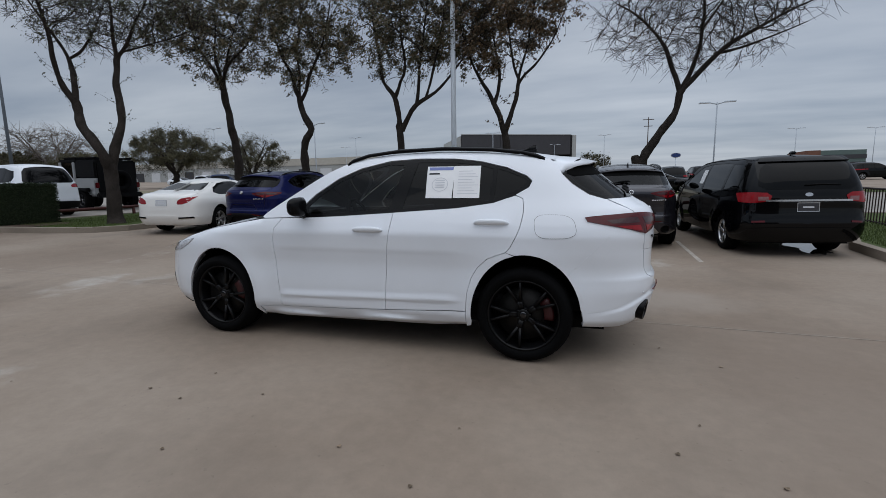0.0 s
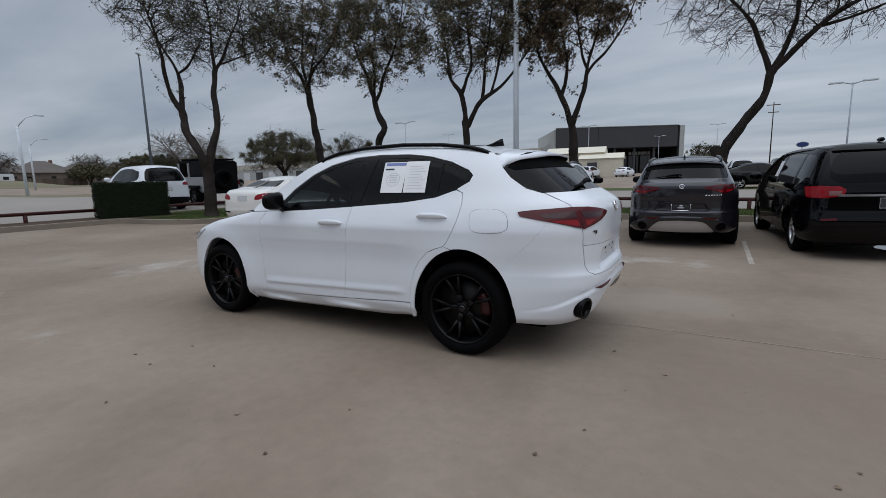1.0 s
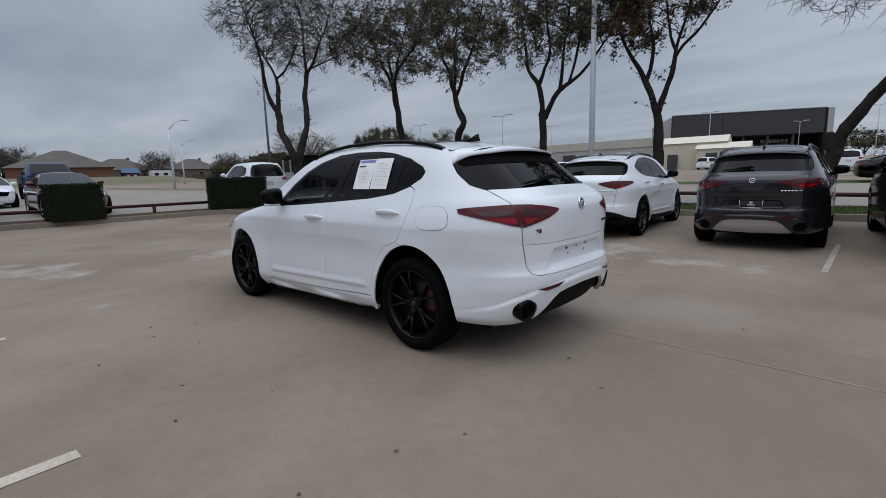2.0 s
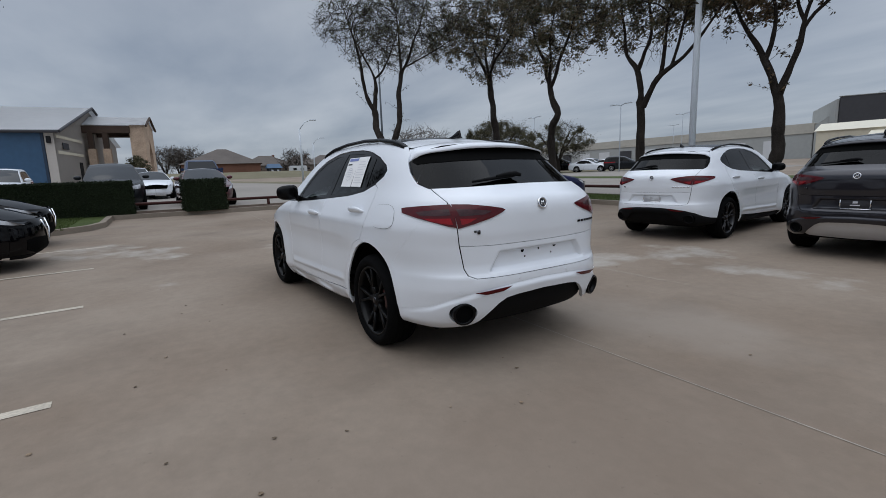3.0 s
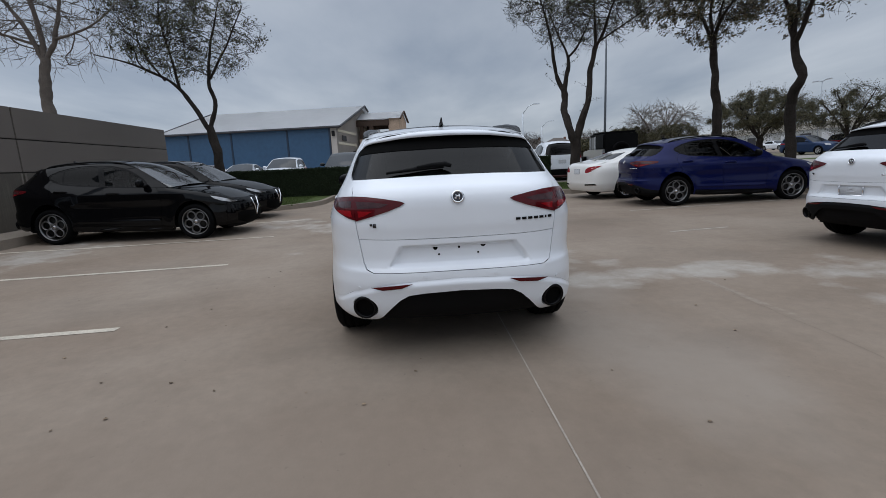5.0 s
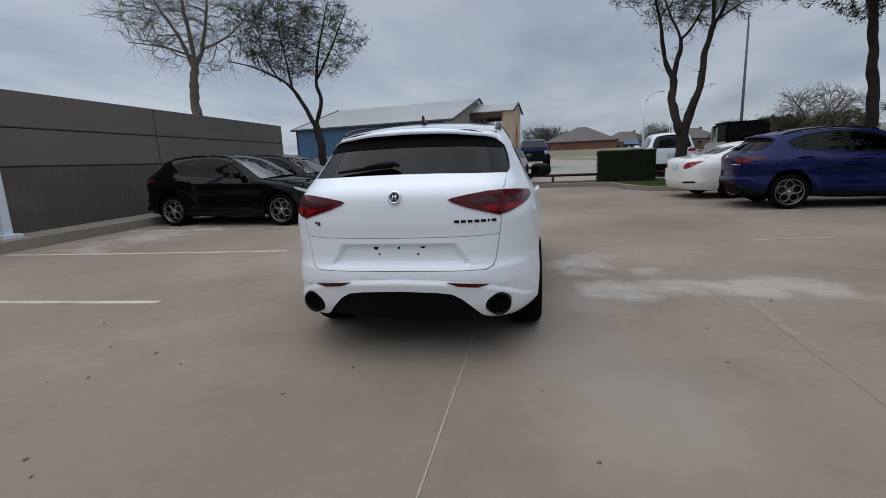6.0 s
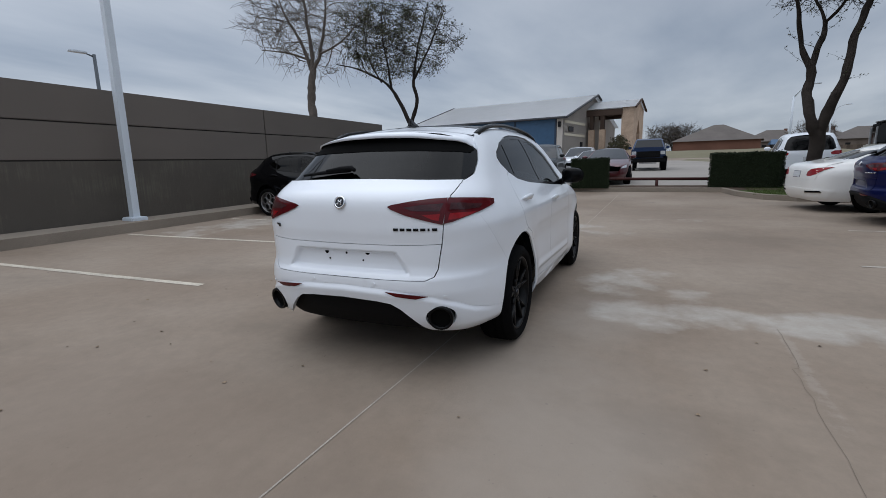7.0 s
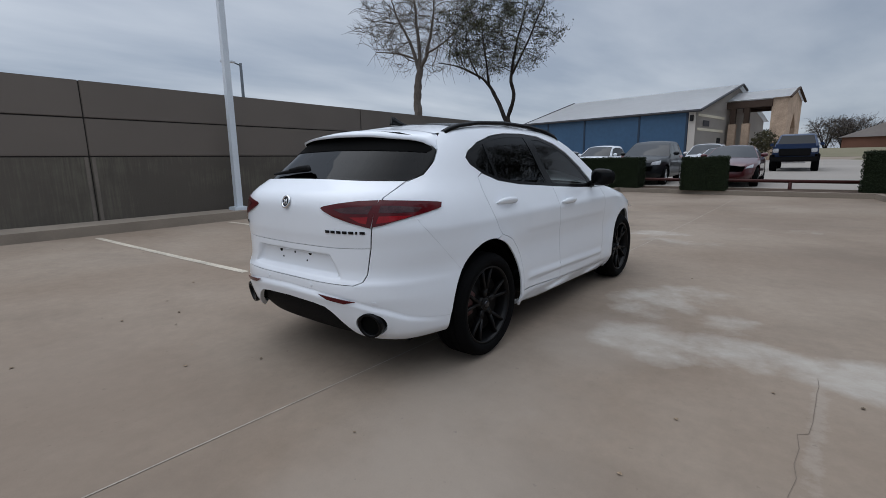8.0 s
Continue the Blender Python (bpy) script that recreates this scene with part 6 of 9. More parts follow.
            rows.append([bm.verts.new(q) for q in (p0, pm, p2, p2 + Vector((0.012, 0, -t)), p2 + Vector((0.16 * (1 - w ** 6) + 0.01, 0, -t * 0.6 - 0.004)))])
        for a, b in zip(rows, rows[1:]):
            for k in ((3,) if under else (0, 1, 2)):
                bm.faces.new((a[k], a[k + 1], b[k + 1], b[k]))
        bmesh.ops.delete(bm, geom=[v for v in bm.verts if not v.link_faces], context="VERTS")
        bmesh.ops.recalc_face_normals(bm, faces=bm.faces[:])
    fit_part("roof_spoiler", shaped("spoiler", spoiler), body, car)
    fit_part("spoiler_underside", shaped("spoiler underside", lambda bm: spoiler(bm, True)), M["gap"], car, "black underside")

    def fin(bm):
        ring = []
        for x, z, w in ((0.19, 0.0, 0.012), (0.10, 0.022, 0.018), (0.03, 0.052, 0.016), (0.0, 0.058, 0.010), (-0.01, 0.0, 0.026)):
            ring.append([bm.verts.new((x + 0.02, s * w * (0.4 if h else 1), 1.640 + (z if h else -0.006))) for h in (0, 1) for s in ((-1, 1) if not h else (1, -1))])
        for a, b in zip(ring, ring[1:]):
            for k in range(4):
                bm.faces.new((a[k], a[(k + 1) % 4], b[(k + 1) % 4], b[k]))
        bmesh.ops.recalc_face_normals(bm, faces=bm.faces[:])
    fit_part("antenna_fin", shaped("fin", fin), M["trim"], car)
    for side in (1, -1):
        def rail(bm, side=side):
            xs = [-0.12, -0.06, 0.05, 0.3, 0.7, 1.1, 1.38, 1.52, 1.56]
            lift = [-0.004, 0.014, 0.026, 0.031, 0.032, 0.031, 0.026, 0.014, -0.004]
            rings = []
            for x, h in zip(xs, lift):
                e = roof_at(x)
                c = Vector((x, side * (e.y - 0.012), e.z + h))
                rings.append([bm.verts.new(c + Vector((0, dy, dz))) for dy, dz in ((-0.022, -0.012), (0.022, -0.018), (0.022, 0.006), (0.010, 0.014), (-0.014, 0.014))])
            for a, b in zip(rings, rings[1:]):
                for k in range(5):
                    bm.faces.new((a[k], a[(k + 1) % 5], b[(k + 1) % 5], b[k]))
            bmesh.ops.recalc_face_normals(bm, faces=bm.faces[:])
        fit_part("roof_rail", shaped(f"rail {side}", rail), M["trim"], car, "gloss black roof rail")

        def mirror(bm, side=side):
            bmesh.ops.create_uvsphere(bm, u_segments=20, v_segments=12, radius=1)
            for v in bm.verts:
                sq = lambda t, p: math.copysign(abs(t) ** p, t)
                v.co = Vector((sq(v.co.x, 0.75) * 0.058, sq(v.co.y, 0.65) * 0.115, sq(v.co.z, 0.65) * 0.080 * (1 - 0.18 * side * v.co.y)))
                v.co.x += 0.25 * abs(v.co.y) if v.co.x < 0 else 0
            bmesh.ops.translate(bm, vec=(1.86, side * 1.005, 1.19), verts=bm.verts[:])
            tube(bm, [(1.90, side * 0.86, 1.11), (1.88, side * 0.93, 1.15)], [0.035, 0.03], 8)
        fit_part("wing_mirror", shaped(f"mirror {side}", mirror), M["trim"], car, "gloss black wing mirror")

        for (s0, s1, z), dr in (((-0.958, -0.685, 0.997), fdoor), ((0.07, 0.343, 1.064), rdoor)):
            def handle(bm, s0=s0, s1=s1, z=z, side=side):
                n, ring = 12, []
                for i in range(n + 1):
                    t = i / n
                    s = s0 + (s1 - s0) * t
                    p, nn = Vector(SUV.surf(s, z)), SUV.normal(s, z)
                    up = Vector((0, 0, 1))
                    hh = 0.024 * max(0.05, 1 - abs(2 * t - 1) ** 3.5) ** 0.5
                    o = 0.006 + 0.032 * max(0.0, 1 - abs(2 * t - 1) ** 4) ** 0.5
                    ring.append([bm.verts.new(p + nn * (o + e) + up * h) for h, e in ((-hh, -0.010), (-hh * 0.7, 0.0), (0, 0.004), (hh * 0.7, 0.0), (hh, -0.010), (0, -0.02))])
                for a, b in zip(ring, ring[1:]):
                    for k in range(6):
                        bm.faces.new((a[k], a[(k + 1) % 6], b[(k + 1) % 6], b[k]))
                bm.faces.new(ring[0]), bm.faces.new(ring[-1])
                if side < 0:
                    bmesh.ops.scale(bm, vec=(1, -1, 1), verts=bm.verts[:])
                bmesh.ops.recalc_face_normals(bm, faces=bm.faces[:])
            fit_part("door_handle", shaped(f"handle {s0} {side}", handle), body, dr[0 if side > 0 else 1])
            cup = ellipse((s0 + s1) / 2, z + 0.004, 0.065, 0.042, n=24)
            fit_part("handle_cup", skin(f"cup {s0}", SUV, cup, 0.02, lambda s, zz, a=(s0 + s1) / 2, b=z: 0.0012, 0.0, side=side), body, dr[0 if side > 0 else 1])

        # wheels and wells
        for x in (0.0, 2.818):
            wheel(car, x, side * 0.925, 0.365, 0.276, style, rim_mat, side, caliper, (18 if side > 0 else 2) + 30 * (x > 1))

            def drum(bm, x=x, side=side):
                well(bm, x, 0.455 if x < 1 else 0.44, side * 0.5, side * (0.86 if x < 1 else 0.80), 0.36)
            fit_part("wheel_well", shaped(f"well {x} {side}", drum), M["gap"], car)

    # cabin
    def floorpan(bm):
        box(bm, -0.62, -0.72, 0.24, 3.3, 0.72, 0.40, 0.03)
        box(bm, -0.5, -0.80, 0.40, 2.2, 0.80, 0.50)
    fit_part("floor_pan", shaped("floor pan", floorpan), M["plastic"], car)

    def cabin(bm):
        box(bm, 1.72, -0.74, 0.75, 2.25, 0.74, 1.10, 0.06)
        box(bm, -0.62, -0.60, 0.55, -0.25, 0.60, 1.06, 0.05)
        for y in (-0.37, 0.37):
            box(bm, 0.75, y - 0.25, 0.5, 1.25, y + 0.25, 0.72, 0.06)
            box(bm, 0.62, y - 0.24, 0.7, 0.78, y + 0.24, 1.28, 0.06)
            box(bm, 0.62, y - 0.12, 1.30, 0.72, y + 0.12, 1.47, 0.04)
        box(bm, -0.25, -0.62, 0.5, 0.25, 0.62, 0.72, 0.05)
        box(bm, -0.28, -0.62, 0.7, -0.12, 0.62, 1.22, 0.05)
        for y in (-0.36, 0.36):
            box(bm, -0.28, y - 0.11, 1.22, -0.20, y + 0.11, 1.38, 0.03)
        for y in (-0.56, 0.56):
            box(bm, 0.66, y - 0.05, 0.5, 0.80, y + 0.05, 1.52, 0.02)
    fit_part("cabin_trim", shaped("cabin", cabin), M["interior"], car, "black seats and dashboard")

    def steer(bm):
        mm = pose(1.62, 0.37, 1.06, 0, -65, 0)
        for k in range(28):
            a = 2 * math.pi * k / 28
            ring = [bm.verts.new(mm @ Vector(((0.18 + 0.016 * math.cos(b)) * math.cos(a), (0.18 + 0.016 * math.cos(b)) * math.sin(a), 0.016 * math.sin(b)))) for b in (2 * math.pi * j / 8 for j in range(8))]
            if k:
                for j in range(8):
                    bm.faces.new((last[j], last[(j + 1) % 8], ring[(j + 1) % 8], ring[j]))
            else:
                first = ring
            last = ring
        for j in range(8):
            bm.faces.new((last[j], last[(j + 1) % 8], first[(j + 1) % 8], first[j]))
        box(bm, -0.16, -0.02, -0.02, 0.16, 0.02, 0.01, 0, mm)
    fit_part("steering_wheel", shaped("steering wheel", steer), M["interior"], car)

    # badge, wiper, plate mounting
    def at(s, z, off=0.0):
        n = SUV.normal(s, z)
        return Matrix.Translation(Vector(SUV.surf(s, z)) + n * off) @ n.to_track_quat("Y", "Z").to_matrix().to_4x4()

    def badge(bm):
        lathe(bm, [(0.030, 0.0), (0.030, 0.006), (0.034, 0.009), (0.041, 0.007), (0.042, 0.0)], 36, m=at(MID, 1.113, 0.004))
        bmesh.ops.recalc_face_normals(bm, faces=bm.faces[:])
    b = fit_part("badge", shaped("badge", badge), M["chrome"], gate, "round chrome-ringed badge")

    def badge_in(bm):
        lathe(bm, [(0.0005, 0.004), (0.030, 0.004)], 30, m=at(MID, 1.113, 0.004))
    fit_part("badge_face", shaped("badge face", badge_in), M["dark_chrome"], b)

    def badge_bars(bm):
        for dx, dz, w, h in ((-0.010, 0, 0.007, 0.036), (0.010, 0.0, 0.006, 0.03), (0, 0.004, 0.026, 0.006), (0.014, -0.01, 0.012, 0.006)):
            box(bm, dx - w / 2, 0.004, dz - h / 2, dx + w / 2, 0.007, dz + h / 2, 0, at(MID, 1.113, 0.004))
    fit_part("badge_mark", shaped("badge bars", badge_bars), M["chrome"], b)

    for k, w in enumerate((0.0255, 0.025, 0.025, 0.025, 0.026, 0.010, 0.026)):
        def bar(bm, k=k, w=w):
            c = 2 * MID - 1.235 + 0.0272 * k - (0.009 if k > 5 else 0.005 if k == 5 else 0)
            box(bm, -w * 0.60, 0, -0.008, w * 0.60, 0.003, 0.008, 0, at(c, 0.955, 0.002))
        fit_part("badge_bar", shaped(f"badge bar {k}", bar), M["trim"] if hero else M["chrome"], gate)

    def small(bm):
        mm = at(1.13, 0.953, 0.003)
        box(bm, -0.022, 0, -0.013, 0.000, 0.004, 0.013, 0.003, mm)
        box(bm, 0.004, 0, -0.002, 0.022, 0.004, 0.013, 0.003, mm)
    fit_part("drive_badge", shaped("drive badge", small), M["dark_chrome"], gate)

    def wiper(bm):
        pts = [(1.15, 1.262), (1.25, 1.276), (1.36, 1.290), (1.44, 1.296)]
        tube(bm, [Vector(SUV.surf(*p)) + SUV.normal(*p) * 0.018 for p in pts], [0.008, 0.012, 0.016, 0.016], 6)
        pts = [(1.30, 1.282), (1.38, 1.294), (1.45, 1.297), (1.48, 1.284)]
        tube(bm, [Vector(SUV.surf(*p)) + SUV.normal(*p) * 0.032 for p in pts], [0.008, 0.015, 0.018, 0.012], 8)
    fit_part("rear_wiper", shaped("rear wiper", wiper), M["plastic"], tail_glass, "black rear wiper arm")
    if plate:
        def frame_(bm):
            mm = at(MID, 0.757, -0.026)
            for x0, z0, x1, z1 in ((-0.16, 0.062, 0.16, 0.08), (-0.16, -0.08, 0.16, -0.062), (-0.16, -0.08, -0.146, 0.08), (0.146, -0.08, 0.16, 0.08)):
                box(bm, x0, 0, z0, x1, 0.012, z1, 0.002, mm)
        pf = fit_part("plate_frame", shaped("plate frame", frame_), M["chrome"], gate, "chrome plate surround")
        def pl(bm):
            box(bm, -0.15, -0.004, -0.072, 0.15, 0.006, 0.072, 0.002, at(MID, 0.757, -0.026))
        fit_part("dealer_plate", shaped("dealer plate", pl), plate, pf, "plate insert with no readable lettering")
        def mk(bm):
            mm = at(MID, 0.757, -0.018)
            box(bm, -0.05, 0, -0.03, 0.05, 0.002, -0.014, 0, mm)
            box(bm, -0.025, 0, 0.0, 0.025, 0.002, 0.03, 0, mm)
        fit_part("plate_bar", shaped("plate bar", mk), M["ink"], pf)
    if hero:
        for k, (dy, z, r) in enumerate(((-0.105, 0.79, 0.013), (0.108, 0.80, 0.016), (-0.09, 0.745, 0.006), (0.085, 0.745, 0.006), (0.0, 0.787, 0.007), (0.085, 0.812, 0.011))):
            def hole(bm, dy=dy, z=z, r=r):
                lathe(bm, [(0.0005, 0.0004), (r * 0.8, 0.0004), (r, 0.0015), (r * 1.15, 0.0)], 14, m=at(MID + dy, z, -0.0325))
            fit_part("plate_screw_hole", shaped(f"screw hole {k}", hole), M["gap"], gate)
        both("parking_sensor", "sensor", ellipse(1.045, 0.545, 0.009, 0.009, n=14), M["white_paint"], 0.02, 0.0045, 0.004)
        both("parking_sensor", "sensor2", ellipse(1.34, 0.613, 0.009, 0.009, n=14), M["white_paint"], 0.02, 0.0045, 0.004)
        # two printed sheets on the rear door glass
        for k, (a, b) in enumerate(((-0.355, -0.135), (-0.125, 0.105))):
            sh = fit_part("window_sheet", skin(f"sheet {k}", SUV, [(a, 1.254), (b, 1.252), (b + 0.005, 1.503), (a - 0.012, 1.506)], 0.05, -0.002, 0.0), M["paper"], rdoor[0], "white printed sheet stuck to the window")
            if k == 0:
                fit_part("sheet_print", skin("print head", SUV, [(a + 0.01, 1.475), (b - 0.01, 1.473), (b - 0.008, 1.497), (a + 0.004, 1.499)], 0.05, -0.0008, 0.0), M["ink_blue"], sh)
                fit_part("sheet_print", skin("print line", SUV, [(a + 0.01, 1.44), (a + 0.10, 1.44), (a + 0.10, 1.452), (a + 0.01, 1.452)], 0.05, -0.0008, 0.0), M["ink_dark"], sh)
                ring = ellipse((a + b) / 2, 1.36, 0.068, 0.055, n=30)
                fit_part("sheet_print", skin("print ring", SUV, ring, 0.03, -0.0008, 0.0, holes=[ellipse((a + b) / 2, 1.36, 0.063, 0.051, n=26)]), M["ink"], sh)
                for j in range(4):
                    z = 1.335 + 0.018 * j
                    fit_part("sheet_print", skin(f"print row {j}", SUV, [(a + 0.07, z), (b - 0.07, z), (b - 0.07, z + 0.007), (a + 0.07, z + 0.007)], 0.05, -0.0008, 0.0), M["ink"], sh)
            else:
                for j in range(9):
                    z = 1.285 + 0.022 * j
                    fit_part("sheet_print", skin(f"text row {j}", SUV, [(a + 0.03, z), (b - 0.02 - 0.03 * (j % 3), z), (b - 0.02 - 0.03 * (j % 3), z + 0.004), (a + 0.03, z + 0.004)], 0.05, -0.0008, 0.0), M["ink"], sh)
    return car


def car_pose(x, y, rz):
    """A car by its rear axle, tilted with the lot."""
    c, s = math.cos(radians(rz)), math.sin(radians(rz))
    z0, z1 = rise(x, y), rise(x + 2.8 * c, y + 2.8 * s)
    zl, zr = rise(x - 0.8 * s, y + 0.8 * c), rise(x + 0.8 * s, y - 0.8 * c)
    return pose(x, y, z0, math.degrees(math.atan2(zl - zr, 1.6)), -math.degrees(math.atan2(z1 - z0, 2.8)), rz)


def next_lot(x, y, rz):
    """A car on the neighbouring lot, which lies a kerb higher."""
    return Matrix.Translation((0, 0, 0.124)) @ car_pose(x, y, rz)


suv(pose(-0.364, 4.487, 0, 0, 0, 182.2), M["white_paint"], M["white_paint"], "white crossover car with black wheels and a missing plate", "forked", M["rim_black"], hero=True)
suv(car_pose(0.58, 10.80, 93.3), M["grey_paint"], M["grey_paint"], "graphite grey crossover car with a silver skid plate", "loops", M["rim_dark"], plate=M["ink_dark"], skid=M["silver_paint"], caliper=False)
suv(car_pose(-2.29, 10.68, 95.5), M["white_paint"], M["plastic"], "white crossover car with a black lower bumper", "forked", M["rim_dark"], plate=M["plate"], caliper=False)
suv(car_pose(-8.56, 10.56, 87.2), M["blue_paint"], M["plastic"], "deep blue crossover car with grey wheels", "loops", M["rim_mid"], caliper=False)
suv(car_pose(-7.12, -3.3, 91.6), M["black_paint"], M["black_paint"], "black crossover car parked nose out by the wall", "loops", M["rim_mid"], caliper=False)
suv(car_pose(-10.05, -3.65, 91.6), M["black_paint"], M["plastic"], "second black crossover car parked nose out by the wall", "loops", M["rim_mid"], caliper=False)
# ---- trees ----
class Wood:
    """Gathers tapered tubes of one tree as plain lists."""

    def __init__(self):
        self.v, self.f, self.tips = [], [], []

    def limb(self, pts, radii, sides):
        prev, last = None, None
        for i, p in enumerate(pts):
            a, b = pts[max(i - 1, 0)], pts[min(i + 1, len(pts) - 1)]
            d = (b - a).normalized()
            u = d.orthogonal().normalized() if prev is None else (prev - d * prev.dot(d)).normalized()
            prev, w = u, d.cross(u)
            s = len(self.v)
            for k in range(sides):
                c = 2 * math.pi * k / sides
                self.v.append(p + radii[i] * (math.cos(c) * u + math.sin(c) * w))
            if last is not None:
                self.f += [(last + k, last + (k + 1) % sides, s + (k + 1) % sides, s + k) for k in range(sides)]
            last = s


def wander(rng, p, d, length, n, bend, lift):
    pts = [p]
    for _ in range(n):
        d = (d + Vector(rng.normal(0, bend, 3)) + Vector((0, 0, lift))).normalized()
        p = p + d * (length / n)
        pts.append(p)
    return pts


def grown(wood, rng, limbs, centre, size, points, keen=0.5, twigs=2, open_=0.0, sag=0.0):
    """Branches that reach from the limbs for points strewn unevenly through an egg-shaped crown, then fork down to twigs."""
    g = (size[0] + size[1] + size[2]) / 3 / (points / 1500) ** (1 / 3)
    step, reach, spare = 0.058 * g, 0.62 * g, 0.085 * g
    goal = []
    while len(goal) < points:
        p = Vector(rng.normal(0, 1, 3)).normalized() * rng.uniform(0.02, 1.0) ** keen
        q = Vector((p.x * size[0], p.y * size[1], p.z * size[2] * (1.0 if p.z > 0 else 0.8)))
        edge = 0.95 + 0.55 * noise.noise(q * (1.7 / g) + centre)
        if p.length < edge and noise.noise(q * (3.0 / g) + centre * 2) > open_ - 0.22:
            goal.append(centre + q)
    goal = np.array([tuple(p) for p in goal])
    pos, up, rad0, head = [], [], [], []
    for pts, radii in limbs:
        for i, p in enumerate(pts):
            up.append(len(pos) - 1 if i else -1)
            pos.append(tuple(p))
            rad0.append(radii[i])
            head.append(tuple((pts[min(i + 1, len(pts) - 1)] - pts[max(i - 1, 0)]).normalized()))
    own = len(pos)
    near = np.full(len(goal), 1e9)
    who = np.zeros(len(goal), int)
    fresh = list(range(own))
    for _ in range(90):
        if not fresh or not len(goal):
            break
        nodes = np.array([pos[i] for i in fresh])
        for c in range(0, len(nodes), 400):
            d = np.linalg.norm(goal[:, None] - nodes[None, c:c + 400], axis=2)
            j = d.argmin(axis=1)
            m = d[np.arange(len(goal)), j]
            better = m < near
            near[better], who[better] = m[better], np.array(fresh)[c + j[better]]
        keep = near > spare
        goal, near, who = goal[keep], near[keep], who[keep]
        pull = {}
        for i in np.nonzero(near < reach)[0]:
            pull.setdefault(int(who[i]), []).append(i)
        fresh = []
        for i, wish in pull.items():
            v = goal[wish] - np.array(pos[i])
            v = (v / np.linalg.norm(v, axis=1)[:, None]).sum(axis=0)
            d = Vector(v).normalized() + Vector(head[i]) * 0.85 + Vector(rng.normal(0, 0.20, 3)) + Vector((0, 0, 0.06 - sag))
            d.normalize()
            fresh.append(len(pos))
            up.append(i)
            pos.append(tuple(Vector(pos[i]) + d * step))
            head.append(tuple(d))
            rad0.append(0.0)
        near[:] = np.minimum(near, 1e9)
    n = len(pos)
    kids = [[] for _ in range(n)]
    for i in range(own, n):
        kids[up[i]].append(i)
    fat = [0.0] * n
    for i in range(n - 1, own - 1, -1):
        fat[i] = max(0.0060 * g / 2.0, sum(fat[k] ** 2.12 for k in kids[i]) ** (1 / 2.12))
    for i in range(own, n):
        lim = rad0[up[i]] * 0.75 if up[i] < own else fat[up[i]]
        fat[i] = min(fat[i], max(lim, 0.006))
    todo = [(i, k) for i in range(own) for k in kids[i]]
    while todo:
        a, i = todo.pop()
        run, rr = [Vector(pos[a]), Vector(pos[i])], [fat[i], fat[i]]
        while kids[i]:
            order = sorted(kids[i], key=lambda k: -fat[k])
            todo += [(i, k) for k in order[1:]]
            i = order[0]
            run.append(Vector(pos[i]))
            rr.append(fat[i])
        wood.limb(run, rr, 6 if rr[0] > 0.03 else 4 if rr[0] > 0.012 else 3)
    for i in range(own, n):
        if fat[i] < 0.0098 * g / 2.0 and (not kids[i] or rng.uniform() < 0.45):
            wood.tips.append(Vector(pos[i]))
            for _ in range(twigs):
                d = (Vector(head[i]) + Vector(rng.normal(0, 0.42, 3)) + Vector((0, 0, 0.12 - sag))).normalized()
                q = wander(rng, Vector(pos[i]), d, rng.uniform(0.10, 0.27) * g, 4, 0.16, 0.03 - sag * 0.3)
                wood.limb(q, [0.0054 * g / 2.0, 0.0049 * g / 2.0, 0.0044 * g / 2.0, 0.0037 * g / 2.0, 0.0028 * g / 2.0], 3)
                wood.tips += q[1:]


def leaves(rng, tips, n, size, jitter, gather=0.0):
    """Small folded leaves about the twig ends; gather leaves whole twigs bare so that the rest stand in clumps."""
    v, f = [], []
    if gather:
        tips = [p for p in tips if noise.noise(p * 1.9) + 0.5 * noise.noise(p * 5.1) > gather]
    if not tips:
        return v, f
    for i in rng.integers(0, len(tips), n):
        p = tips[i] + Vector(rng.normal(0, jitter, 3))
        d = Vector(rng.normal(0, 1, 3)).normalized()
        t = d.orthogonal().normalized()
        b = d.cross(t)
        s = size * rng.uniform(0.55, 1.3)
        k = len(v)
        v += [p - t * s, p + b * s * 0.5 + d * s * 0.18, p + t * s, p - b * s * 0.5 + d * s * 0.18]
        f.append((k, k + 1, k + 2, k + 3))
    return v, f


def leaf_mat(name, a, b):
    mat = bpy.data.materials.new(name)
    mat.use_nodes = True
    n, l = mat.node_tree.nodes, mat.node_tree.links
    bs = n["Principled BSDF"]
    bs.inputs["Roughness"].default_value = 0.6
    g = n.new("ShaderNodeNewGeometry")
    r = n.new("ShaderNodeValToRGB")
    r.color_ramp.elements[0].color, r.color_ramp.elements[1].color = (*a, 1), (*b, 1)
    l.new(g.outputs["Random Per Island"], r.inputs[0])
    l.new(r.outputs[0], bs.inputs["Base Color"])
    return mat


M["leaf_olive"] = leaf_mat("olive_leaves", (0.028, 0.036, 0.013), (0.125, 0.088, 0.042))
M["leaf_green"] = leaf_mat("dull_green_leaves", (0.028, 0.038, 0.014), (0.080, 0.074, 0.030))
M["leaf_brown"] = leaf_mat("browning_leaves", (0.032, 0.028, 0.012), (0.15, 0.088, 0.040))
M["leaf_twig"] = leaf_mat("dry_twig_tips", (0.075, 0.058, 0.045), (0.13, 0.105, 0.085))
M["leaf_far"] = leaf_mat("far_dark_leaves", (0.026, 0.032, 0.012), (0.105, 0.085, 0.036))


